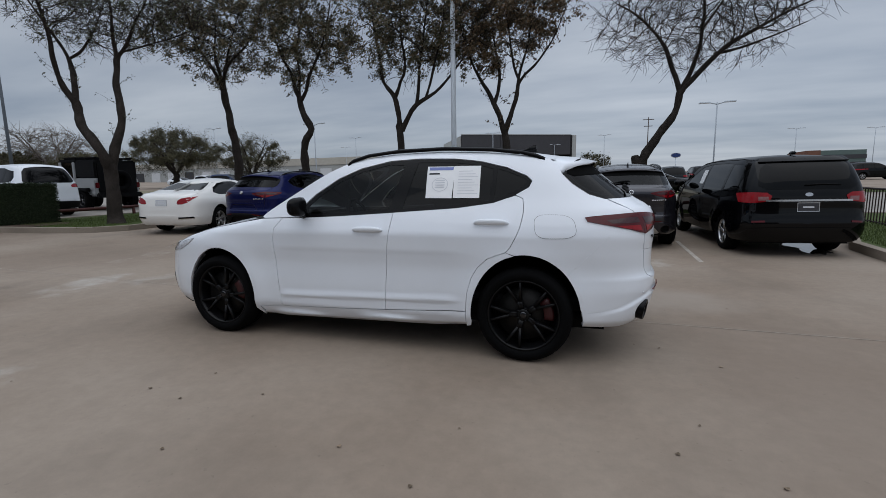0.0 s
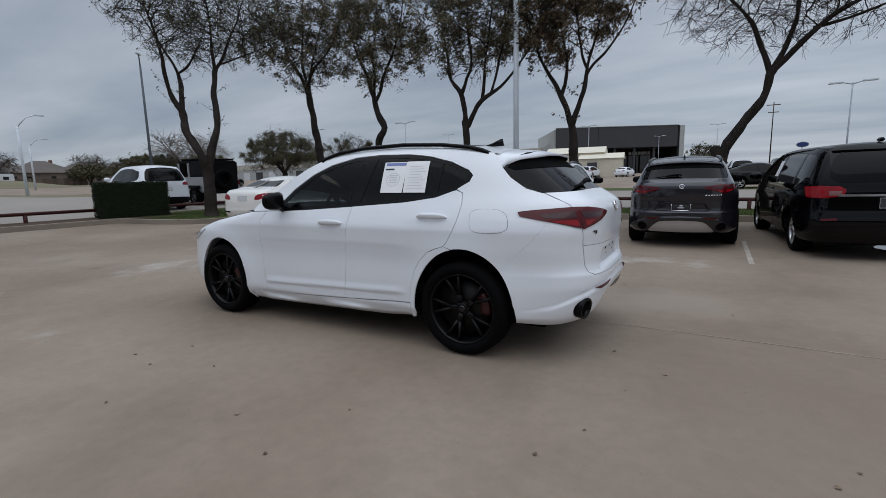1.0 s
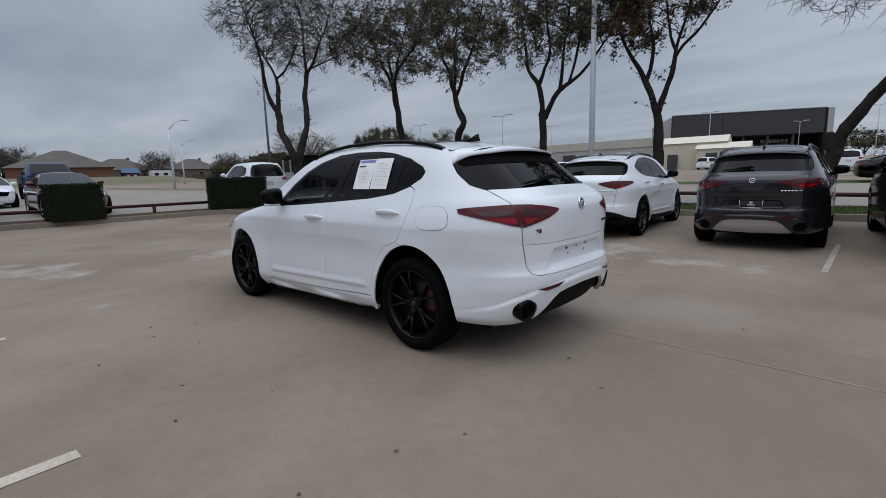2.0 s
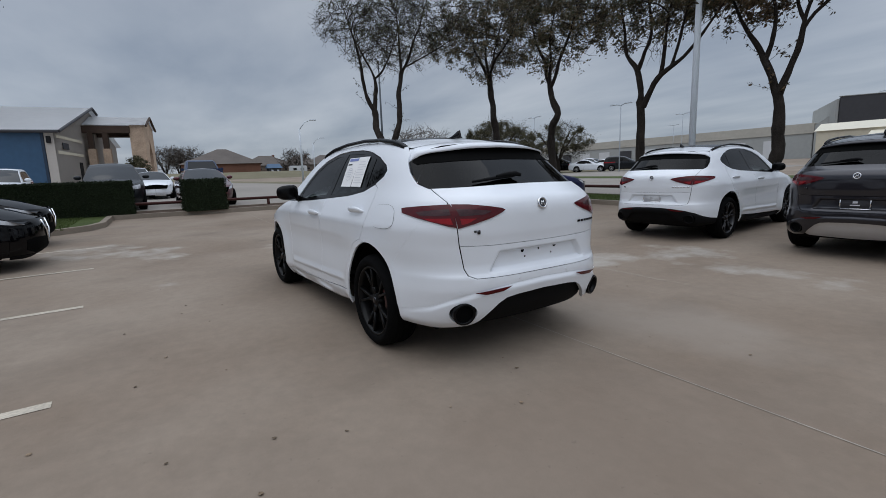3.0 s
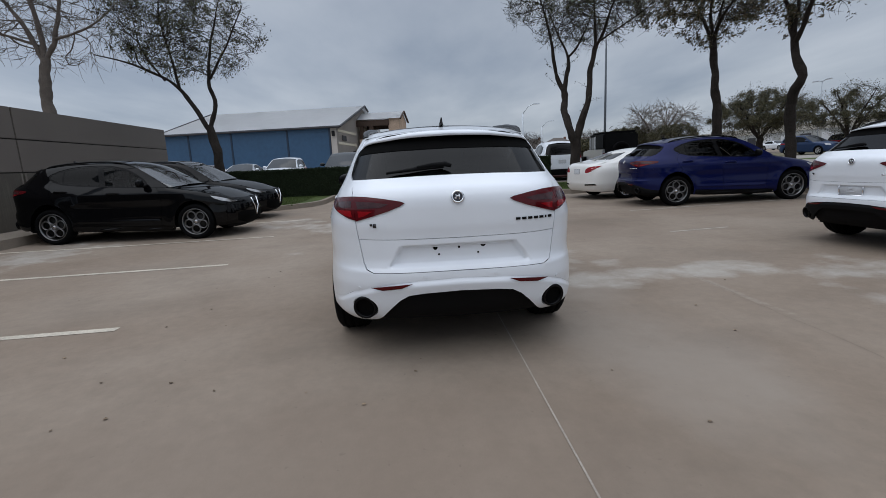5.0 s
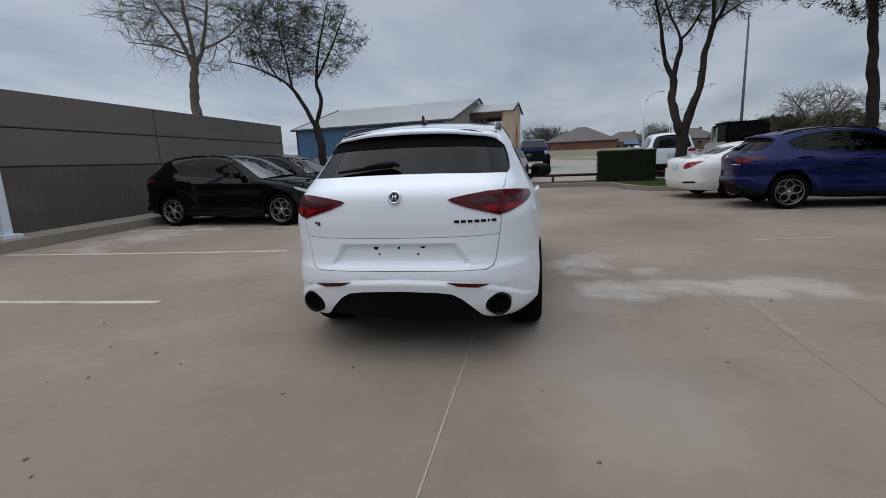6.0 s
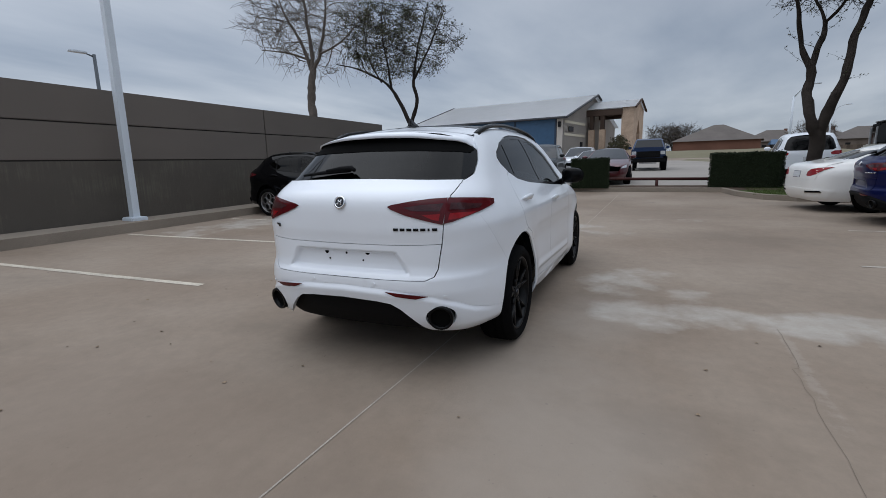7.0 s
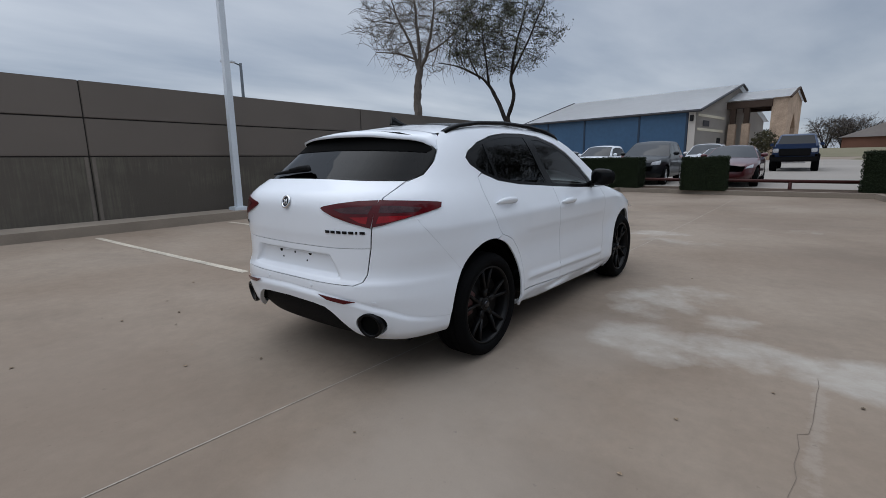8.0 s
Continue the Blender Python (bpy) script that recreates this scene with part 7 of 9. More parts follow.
def tree(base, stems, centre, size, label, seed, nleaf, leaf="leaf_olive", leaf_size=0.045, bark="bark", points=1500, group="lot trees", jitter=0.07, stubs=(), fullness=0, shoots=0, gather=-0.12, twigs=2, keen=0.5, open_=0.0, sag=0.0):
    """stems: main stems as ((x, y, z), radius) runs in the world, the first from the ground."""
    rng = np.random.default_rng(seed)
    root = empty("tree", Matrix.Translation(base), label, "tree", group)
    o = Vector(base)
    trunk, fine = Wood(), Wood()
    trunk_pts, limbs = [], []
    c = Vector(centre) - o
    for run in stems:
        raw_pts = [Vector(p) - o for p, _ in run]
        rads = [r for _, r in run]
        pts, rr = [], []
        for i in range(len(raw_pts) - 1):
            k = max(2, int((raw_pts[i + 1] - raw_pts[i]).length / 0.16))
            p0, p1, p2, p3 = (raw_pts[min(max(j, 0), len(raw_pts) - 1)] for j in (i - 1, i, i + 1, i + 2))
            for j in range(k):
                f = j / k
                p = 0.5 * (2 * p1 + (p2 - p0) * f + (2 * p0 - 5 * p1 + 4 * p2 - p3) * f * f + (3 * p1 - p0 - 3 * p2 + p3) * f ** 3)
                wob = 0.45 * rads[i] + 0.02
                pts.append(p + wob * Vector((noise.noise(p * 1.7 + o), noise.noise(p * 1.7 + o + Vector((9, 0, 0))), 0)))
                rr.append((rads[i] * (1 - f) + rads[i + 1] * f) * (1 + 0.22 * noise.noise(p * 4.5 + o) + 0.14 * noise.noise(p * 1.9 + o)))
        pts.append(raw_pts[-1])
        rr.append(rads[-1])
        if run is stems[0]:
            for j in range(min(4, len(rr))):
                rr[j] *= 1 + 0.45 * (1 - j / 4) ** 2
        trunk.limb(pts, rr, 12)
        if run is not stems[0]:
            trunk_pts += [p for p in pts if p.z + o.z < c.z + o.z - 0.9 * size[2]]
            limbs.append((pts[len(pts) // 3:], rr[len(pts) // 3:]))
    grown(fine, rng, limbs, c, size, points, keen, twigs, open_, sag)
    for run in stubs:
        trunk.limb([Vector(p) - o for p, _ in run], [r for _, r in run], 10)
    raw("trunk", trunk.v, trunk.f, M[bark], root)
    tagged(raw("branchwork", fine.v, fine.f, M[bark], root), kind="stuff")
    more, more_low, twigs_low = [], [], Wood()
    for _ in range(fullness):
        p = Vector(rng.normal(0, 1, 3)).normalized() * rng.uniform(0.55, 1.0)
        if noise.noise(p * 3.4 + o) > -0.05:
            more.append(c + Vector((p.x * size[0], p.y * size[1], (p.z if p.z > 0 else p.z * 0.40) * size[2])))
    if nleaf:
        low = c.z - 0.85 * size[2]
        for k in range(shoots):
            j = int(rng.integers(0, len(trunk_pts)))
            d = Vector((*rng.normal(0, 1, 2), 0.5)).normalized()
            q = wander(rng, trunk_pts[j], d, rng.uniform(0.45, 0.9), 5, 0.2, 0.12)
            twigs_low.limb(q, [0.007, 0.006, 0.005, 0.004, 0.003, 0.002], 4)
            more_low.extend(q[2:])
        v, f = leaves(rng, [p for p in fine.tips if p.z > low] + more * (3 * len(fine.tips) // max(1, len(more))), nleaf, leaf_size, jitter, gather)
        tagged(raw("crown", v, f, M[leaf], root, smooth=False), "sparse small leaves", kind="stuff")
        if shoots:
            v, f = leaves(rng, more_low, shoots * 9, leaf_size, 0.03)
            tagged(raw("shoot_leaves", v, f, M[leaf], root, smooth=False), kind="stuff")
            tagged(raw("trunk_shoot", twigs_low.v, twigs_low.f, M[bark], root), kind="stuff")
    return root


def z_at(x, y):
    return rise(x, y) + 0.10


OAK = "slender dark-barked tree with a thin leafy winter crown"
tree((-13.86, 10.02, z_at(-13.86, 10.02)), [
    [((-13.84, 10.0, 0.20), 0.205), ((-13.86, 10.01, 1.24), 0.185), ((-13.91, 10.05, 1.9), 0.185), ((-13.93, 10.06, 2.15), 0.16)],
    [((-13.90, 10.02, 1.95), 0.140), ((-13.88, 9.84, 2.39), 0.135), ((-14.12, 9.80, 2.73), 0.130), ((-14.44, 9.81, 3.04), 0.130), ((-14.70, 9.86, 3.38), 0.124), ((-14.80, 9.90, 3.75), 0.115), ((-14.84, 9.88, 4.0), 0.105)],
    [((-14.83, 9.88, 3.9), 0.082), ((-15.03, 9.78, 4.26), 0.080), ((-15.07, 9.64, 4.77), 0.074), ((-14.97, 9.52, 5.27), 0.064), ((-14.88, 9.40, 5.82), 0.050), ((-14.85, 9.20, 6.6), 0.032), ((-15.0, 8.9, 7.7), 0.013)],
    [((-14.83, 9.89, 3.9), 0.088), ((-15.02, 10.05, 4.45), 0.082), ((-15.34, 10.22, 5.01), 0.074), ((-15.42, 10.24, 5.30), 0.066)],
    [((-15.41, 10.24, 5.25), 0.052), ((-15.55, 10.10, 5.74), 0.044), ((-15.75, 9.95, 6.15), 0.036), ((-16.2, 9.8, 6.9), 0.022), ((-16.6, 9.7, 7.5), 0.012)],
    [((-15.41, 10.24, 5.27), 0.046), ((-15.22, 10.42, 5.46), 0.040), ((-15.10, 10.62, 5.8), 0.034), ((-14.9, 10.9, 6.5), 0.022), ((-14.8, 11.2, 7.4), 0.012)],
    [((-13.90, 10.07, 1.95), 0.140), ((-13.78, 10.20, 2.54), 0.134), ((-13.71, 10.28, 2.83), 0.130), ((-13.69, 10.44, 3.34), 0.112), ((-13.80, 10.50, 3.85), 0.106), ((-14.02, 10.63, 4.39), 0.100), ((-14.13, 10.80, 5.01), 0.094), ((-14.22, 10.90, 5.38), 0.088)],
    [((-14.21, 10.89, 5.32), 0.066), ((-14.32, 10.92, 5.75), 0.055), ((-14.25, 10.85, 6.33), 0.042), ((-14.1, 10.75, 7.0), 0.026), ((-14.2, 10.7, 7.9), 0.012)],
    [((-14.20, 10.90, 5.32), 0.064), ((-13.98, 11.05, 5.75), 0.052), ((-13.75, 11.2, 6.35), 0.040), ((-13.4, 11.4, 7.1), 0.024), ((-13.2, 11.6, 7.9), 0.012)],
    [((-14.12, 10.95, 5.5), 0.036), ((-13.6, 11.3, 5.7), 0.028), ((-13.0, 11.8, 6.0), 0.018), ((-12.5, 12.2, 6.3), 0.010)],
], (-14.25, 10.45, 6.9), (2.9, 2.8, 1.9), "forked twin-trunk tree with a thin winter crown on the island", 3, 8000, "leaf_green", 0.038, points=2600, shoots=14, gather=0.12, twigs=3)
tree((-14.45, 15.7, z_at(-14.45, 15.7)), [
    [((-14.35, 15.7, 0.25), 0.170), ((-14.41, 15.7, 2.36), 0.160), ((-14.51, 15.7, 3.19), 0.150), ((-14.61, 15.7, 3.9), 0.140), ((-14.77, 15.7, 4.68), 0.130), ((-14.86, 15.7, 5.22), 0.120), ((-14.91, 15.7, 5.56), 0.110)],
    [((-14.87, 15.7, 5.36), 0.085), ((-15.07, 15.7, 5.75), 0.075), ((-15.24, 15.7, 6.05), 0.064), ((-15.59, 15.7, 6.49), 0.054), ((-15.93, 15.7, 6.92), 0.043), ((-16.12, 15.7, 7.36), 0.033), ((-16.42, 15.76, 8.21), 0.022), ((-16.68, 15.89, 9.37), 0.012)],
    [((-14.89, 15.7, 5.47), 0.075), ((-14.96, 15.7, 5.92), 0.065), ((-15.1, 15.7, 6.33), 0.054), ((-15.16, 15.7, 6.84), 0.043), ((-15.08, 15.7, 7.25), 0.033), ((-14.89, 15.63, 8.23), 0.022), ((-14.72, 15.58, 9.52), 0.012)],
    [((-14.87, 15.7, 5.36), 0.080), ((-14.73, 15.7, 5.85), 0.070), ((-14.49, 15.7, 6.23), 0.061), ((-14.15, 15.7, 6.43), 0.051), ((-13.72, 15.7, 6.71), 0.041), ((-13.38, 15.7, 7.01), 0.031), ((-12.85, 15.7, 7.74), 0.022), ((-12.32, 15.62, 8.81), 0.012)],
    [((-14.62, 15.7, 6.11), 0.050), ((-14.51, 15.7, 6.53), 0.041), ((-14.3, 15.7, 6.94), 0.031), ((-13.99, 15.8, 7.89), 0.021), ((-13.74, 15.96, 9.05), 0.012)],
], (-14.9, 15.7, 7.4), (2.7, 2.6, 2.5), OAK, 5, 15500, "leaf_olive", 0.054, points=1550, gather=0.10, open_=0.13)
tree((-11.35, 16.3, z_at(-11.35, 16.3)), [
    [((-11.3, 16.3, 0.25), 0.170), ((-11.49, 16.3, 2.38), 0.163), ((-11.43, 16.3, 2.83), 0.155), ((-11.33, 16.3, 3.21), 0.148), ((-11.11, 16.3, 3.55), 0.140), ((-11.28, 16.3, 3.93), 0.133), ((-11.42, 16.3, 4.2), 0.125), ((-11.58, 16.3, 4.65), 0.117), ((-11.59, 16.3, 4.83), 0.110)],
    [((-11.58, 16.3, 4.65), 0.085), ((-11.73, 16.3, 5.1), 0.075), ((-11.88, 16.3, 5.63), 0.064), ((-12.22, 16.3, 6.29), 0.054), ((-12.48, 16.3, 6.79), 0.043), ((-12.63, 16.3, 7.24), 0.033), ((-12.85, 16.3, 8.01), 0.022), ((-13.05, 16.37, 9.09), 0.012)],
    [((-11.57, 16.3, 4.7), 0.070), ((-11.56, 16.3, 5.2), 0.060), ((-11.53, 16.3, 5.69), 0.051), ((-11.59, 16.3, 6.27), 0.041), ((-11.5, 16.3, 6.79), 0.031), ((-11.39, 16.37, 7.78), 0.022), ((-11.29, 16.42, 9.08), 0.012)],
    [((-11.55, 16.3, 4.65), 0.085), ((-11.23, 16.3, 5.02), 0.075), ((-11.12, 16.3, 5.48), 0.064), ((-10.82, 16.3, 5.99), 0.054), ((-10.53, 16.3, 6.44), 0.043), ((-10.35, 16.3, 6.87), 0.033), ((-10.09, 16.3, 7.63), 0.022), ((-9.85, 16.23, 8.7), 0.012)],
], (-11.15, 16.3, 7.0), (2.0, 2.1, 2.4), OAK, 8, 15500, "leaf_olive", 0.054, points=1550, gather=0.10, open_=0.13)
tree((-7.05, 16, z_at(-7.05, 16)), [
    [((-7.05, 16, 0.25), 0.155), ((-7.05, 16, 2.2), 0.133), ((-7.06, 16, 3.5), 0.129)],
    [((-7.02, 16, 3.2), 0.105), ((-7.16, 16, 3.86), 0.092), ((-7.27, 16, 4.47), 0.082), ((-7.62, 16, 4.9), 0.062), ((-7.74, 16, 5.2), 0.058), ((-7.9, 16, 6.4), 0.038), ((-8.2, 15.9, 8.2), 0.014)],
    [((-7.26, 16, 4.4), 0.07), ((-7.03, 16.05, 4.97), 0.058), ((-6.85, 16.1, 5.45), 0.05), ((-7.0, 16.1, 7.0), 0.032), ((-6.9, 16.1, 8.6), 0.012)],
    [((-6.98, 16, 3.25), 0.105), ((-6.77, 16, 3.62), 0.092), ((-6.46, 15.97, 4.03), 0.085), ((-6.25, 15.95, 4.21), 0.075), ((-5.6, 15.9, 4.5), 0.052), ((-5.14, 15.85, 4.9), 0.04), ((-4.5, 15.8, 5.6), 0.025), ((-4.2, 15.8, 6.4), 0.012)],
    [((-6.4, 15.97, 4.1), 0.062), ((-6.31, 15.95, 4.61), 0.055), ((-6.25, 15.95, 5.35), 0.046), ((-6.0, 15.9, 6.6), 0.03), ((-5.8, 15.9, 8.0), 0.012)],
    [((-6.0, 15.93, 4.35), 0.05), ((-5.75, 15.9, 5.0), 0.042), ((-5.4, 15.8, 6.2), 0.026), ((-5.2, 15.8, 7.4), 0.012)],
], (-6.35, 16, 6.7), (2.6, 2.3, 2.5), OAK, 13, 18000, "leaf_olive", 0.054, points=1700, gather=0.10, open_=0.13)
tree((-3.32, 16.5, z_at(-3.32, 16.5)), [
    [((-3.3, 16.5, 0.25), 0.170), ((-3.24, 16.5, 1.78), 0.155), ((-3.26, 16.5, 2.52), 0.140), ((-3.27, 16.5, 2.95), 0.125), ((-3.29, 16.5, 3.18), 0.110)],
    [((-3.29, 16.5, 3.03), 0.105), ((-3.45, 16.5, 3.59), 0.092), ((-3.71, 16.5, 4.09), 0.078), ((-3.95, 16.5, 4.56), 0.065), ((-4.21, 16.5, 4.96), 0.052), ((-4.46, 16.5, 5.48), 0.039), ((-4.74, 16.5, 6.23), 0.025), ((-5.01, 16.57, 7.29), 0.012)],
    [((-3.69, 16.5, 4.01), 0.070), ((-3.57, 16.5, 4.4), 0.060), ((-3.49, 16.5, 4.86), 0.051), ((-3.53, 16.5, 5.33), 0.041), ((-3.65, 16.5, 5.9), 0.031), ((-3.79, 16.57, 6.89), 0.022), ((-3.91, 16.62, 8.18), 0.012)],
    [((-3.27, 16.5, 3.03), 0.105), ((-3.11, 16.5, 3.59), 0.092), ((-2.9, 16.5, 4.1), 0.078), ((-2.86, 16.5, 4.47), 0.065), ((-2.81, 16.5, 4.84), 0.052), ((-2.68, 16.5, 5.34), 0.039), ((-2.45, 16.5, 6.31), 0.025), ((-2.26, 16.42, 7.5), 0.012)],
    [((-2.84, 16.5, 4.62), 0.055), ((-2.6, 16.5, 4.93), 0.046), ((-2.31, 16.5, 5.18), 0.038), ((-2, 16.5, 5.54), 0.029), ((-1.59, 16.5, 6.23), 0.021), ((-1.24, 16.57, 7.16), 0.012)],
    [((-2.81, 16.5, 4.8), 0.055), ((-2.98, 16.5, 5.22), 0.044), ((-3.08, 16.5, 5.75), 0.034), ((-3.2, 16.43, 6.74), 0.023), ((-3.3, 16.38, 7.93), 0.012)],
], (-3.25, 16.5, 6.9), (2.3, 2.2, 2.4), OAK, 21, 20000, "leaf_brown", 0.056, points=1700, shoots=9, gather=0.08, open_=0.11)
tree((0.95, 16, z_at(0.95, 16)), [
    [((0.95, 16, 0.25), 0.172), ((1.0, 16, 1.4), 0.155), ((1.2, 16, 2.0), 0.146), ((1.55, 16, 2.7), 0.125), ((1.95, 16, 3.3), 0.107), ((2.15, 16, 4.0), 0.099)],
    [((2.12, 16, 3.9), 0.08), ((1.75, 16, 4.9), 0.06), ((1.5, 15.95, 5.4), 0.05), ((0.8, 15.9, 6.2), 0.03), ((0.2, 15.9, 6.6), 0.012)],
    [((2.14, 16, 4.0), 0.075), ((2.5, 16.05, 5.0), 0.055), ((2.6, 16.1, 6.2), 0.04), ((2.5, 16.1, 7.6), 0.014)],
    [((2.18, 16, 4.0), 0.085), ((3.1, 15.95, 5.0), 0.062), ((3.9, 15.9, 5.45), 0.047), ((4.7, 15.9, 5.85), 0.028), ((5.3, 15.8, 6.05), 0.012)],
    [((2.9, 16, 4.9), 0.045), ((3.8, 16.2, 5.1), 0.03), ((5.2, 16.3, 5.6), 0.012)],
    [((2.55, 16.1, 5.6), 0.04), ((3.2, 16.3, 6.6), 0.025), ((3.6, 16.4, 7.6), 0.012)],
], (2.55, 16, 6.15), (3.1, 2.6, 2.1), "leaning dark-barked tree with a broad bare winter crown", 34, 500, "leaf_brown", 0.035, points=2800, gather=0.2, twigs=3, sag=0.05,
     stubs=([((1.12, 16, 1.55), 0.16), ((0.98, 15.97, 1.85), 0.15), ((0.92, 15.95, 2.05), 0.125), ((0.91, 15.95, 2.10), 0.09), ((0.91, 15.95, 2.105), 0.002)],))
tree((-14.0, -3.1, z_at(-14, -3.1)), [
    [((-14.0, -2.9, 0.25), 0.17), ((-14, -3.05, 1.6), 0.16), ((-14, -3.2, 2.7), 0.15), ((-14, -3.25, 3.1), 0.13)],
    [((-14, -3.3, 3.0), 0.085), ((-14, -3.7, 3.8), 0.075), ((-14, -4.2, 4.5), 0.06), ((-14.1, -5.0, 5.0), 0.045), ((-14.2, -5.9, 5.4), 0.03), ((-14.2, -7.0, 5.7), 0.012)],
    [((-14, -4.1, 4.4), 0.05), ((-13.9, -4.2, 5.4), 0.04), ((-13.9, -4.4, 6.8), 0.025), ((-13.9, -4.2, 7.9), 0.012)],
    [((-14, -3.2, 3.05), 0.085), ((-14, -2.95, 3.8), 0.075), ((-14, -3.05, 4.6), 0.06), ((-14.1, -2.9, 5.8), 0.04), ((-14.1, -2.4, 7.4), 0.014)],
    [((-14, -3.0, 4.7), 0.045), ((-13.8, -2.2, 5.8), 0.03), ((-13.7, -1.5, 7.0), 0.012)],
    [((-14, -4.6, 4.7), 0.04), ((-14.3, -5.4, 5.9), 0.028), ((-14.4, -5.6, 7.0), 0.012)],
], (-14, -3.9, 6.2), (2.0, 2.8, 1.9), "forked dark tree with thin green leaves on the grass island", 55, 9500, "leaf_green", 0.040, points=2200, gather=0.12, twigs=3)
tree((-17, -10.95, z_at(-17, -10.95)), [
    [((-17, -10.95, 0.2), 0.26), ((-17, -10.95, 3.0), 0.22), ((-17, -10.9, 5.0), 0.20), ((-17, -10.7, 6.3), 0.17)],
    [((-17, -10.75, 6.0), 0.10), ((-17, -11.3, 7.6), 0.08), ((-17.1, -12.4, 9.2), 0.05), ((-17.1, -13.2, 11.0), 0.015)],
    [((-17, -10.7, 6.2), 0.12), ((-17, -10.8, 7.8), 0.09), ((-17, -11.0, 9.6), 0.06), ((-17, -11.2, 12), 0.015)],
    [((-17, -10.65, 6.2), 0.10), ((-17, -10.0, 7.5), 0.08), ((-16.9, -9.6, 9.0), 0.05), ((-16.8, -9.2, 11.2), 0.015)],
    [((-17, -10.85, 6.8), 0.06), ((-17.2, -12.6, 7.4), 0.045), ((-17.4, -14.6, 7.8), 0.015)],
    [((-17, -10.3, 7.0), 0.06), ((-16.8, -8.6, 7.4), 0.04), ((-16.6, -7.3, 8.2), 0.014)],
], (-17, -10.9, 8.6), (2.9, 3.8, 3.4), "tall pale-barked bare winter tree beyond the wall", 71, 0, bark="bark_pale", points=1300, twigs=3)


def far_tree(x, y, w, h, label, seed, leaf, n, size, bark="bark", crown_low=0.32, bare=False, full=400):
    z = rise(x, y)
    t = 0.035 * w
    st = [[((x, y, z), t), ((x, y, z + h * crown_low), t * 0.8)]]
    rng = np.random.default_rng(seed)
    for k in range(5):
        a = 2 * math.pi * k / 5 + rng.uniform(-0.3, 0.3)
        st.append([((x, y, z + h * crown_low * 0.9), t * 0.5), ((x + w * 0.16 * math.cos(a), y + w * 0.16 * math.sin(a), z + h * 0.55), t * 0.3), ((x + w * 0.34 * math.cos(a), y + w * 0.34 * math.sin(a), z + h * 0.85), 0.02)])
    return tree((x, y, z), st, (x, y, z + h * 0.56), (w / 2, w / 2, h * 0.44), label, seed, n, leaf, size, bark, points=420 if bare else 1300, group="far trees", jitter=0.10 if bare else 0.017 * w, fullness=0 if bare else full, gather=-1.0, twigs=3 if bare else 1)


far_tree(-54, 46.5, 11.5, 7.6, "round dark live oak across the street", 101, "leaf_far", 60000, 0.075, crown_low=0.25, full=260)
far_tree(-40.5, 45.5, 8.8, 6.4, "open-crowned oak across the street", 102, "leaf_far", 22000, 0.068, crown_low=0.22, full=90)
far_tree(-62, 40, 7, 4.6, "dark evergreen tree across the street", 103, "leaf_far", 28000, 0.085, crown_low=0.2, full=200)
far_tree(-74, 44, 13, 8.5, "wide bare winter tree far across the street", 104, "leaf_twig", 5000, 0.06, "bark_pale", bare=True)
for i, (x, y, w, h) in enumerate(((-75, 36.3, 6.5, 4.4), (-76, 39.8, 7, 5.2), (-78, 43.5, 7, 5.4), (-82, 41, 8, 5.2))):
    far_tree(x, y, w, h, "dark evergreen tree along the far street", 110 + i, "leaf_far", 20000, 0.10, crown_low=0.12, full=160)
for i, (x, y, w, h) in enumerate(((-133, 3.5, 9, 8.2), (-134, 9.0, 10, 8.0), (-131, 6.5, 8, 7.6), (-128, 34, 9, 7), (-150, 60, 12, 8), (-165, 84, 12, 8))):
    far_tree(x, y, w, h, "bare brushy winter tree by the houses", 120 + i, "leaf_twig", 5000, 0.10, crown_low=0.12, bare=True)
for i, (x, y, w, h) in enumerate(((-6, 170, 12, 8), (-130, 52, 9, 5))):
    far_tree(x, y, w, h, "distant dark tree beyond the lots", 140 + i, "leaf_far", 2000, 0.35, crown_low=0.12)
far_tree(-62, 0.1, 2.6, 3.7, "dark evergreen seen past the hall porch", 150, "leaf_far", 9000, 0.10, crown_low=0.1, full=120)
# ---- other parked vehicles ----
M["screen_glass"] = material("sky_reflecting_windscreen", (0.010, 0.012, 0.014), 0.04, spec=0.24)
M["glass_deep"] = material("black_car_glass", (0.002, 0.0022, 0.0025), 0.03, spec=0.16)
M["chrome_dull"] = brushed("dull_chrome", (0.55, 0.55, 0.56), 0.2)
M["pale_lens"] = material("pale_pink_lens", (0.20, 0.085, 0.085), 0.2, scale=0.05, vary=0.3, fine=0.006, coat=0.4)
M["pearl_paint"] = paint("pearl_white_car_paint", (0.78, 0.77, 0.74), 0.0)
M["jeep_grey"] = paint("silver_grey_car_paint", (0.36, 0.37, 0.38), 0.2)

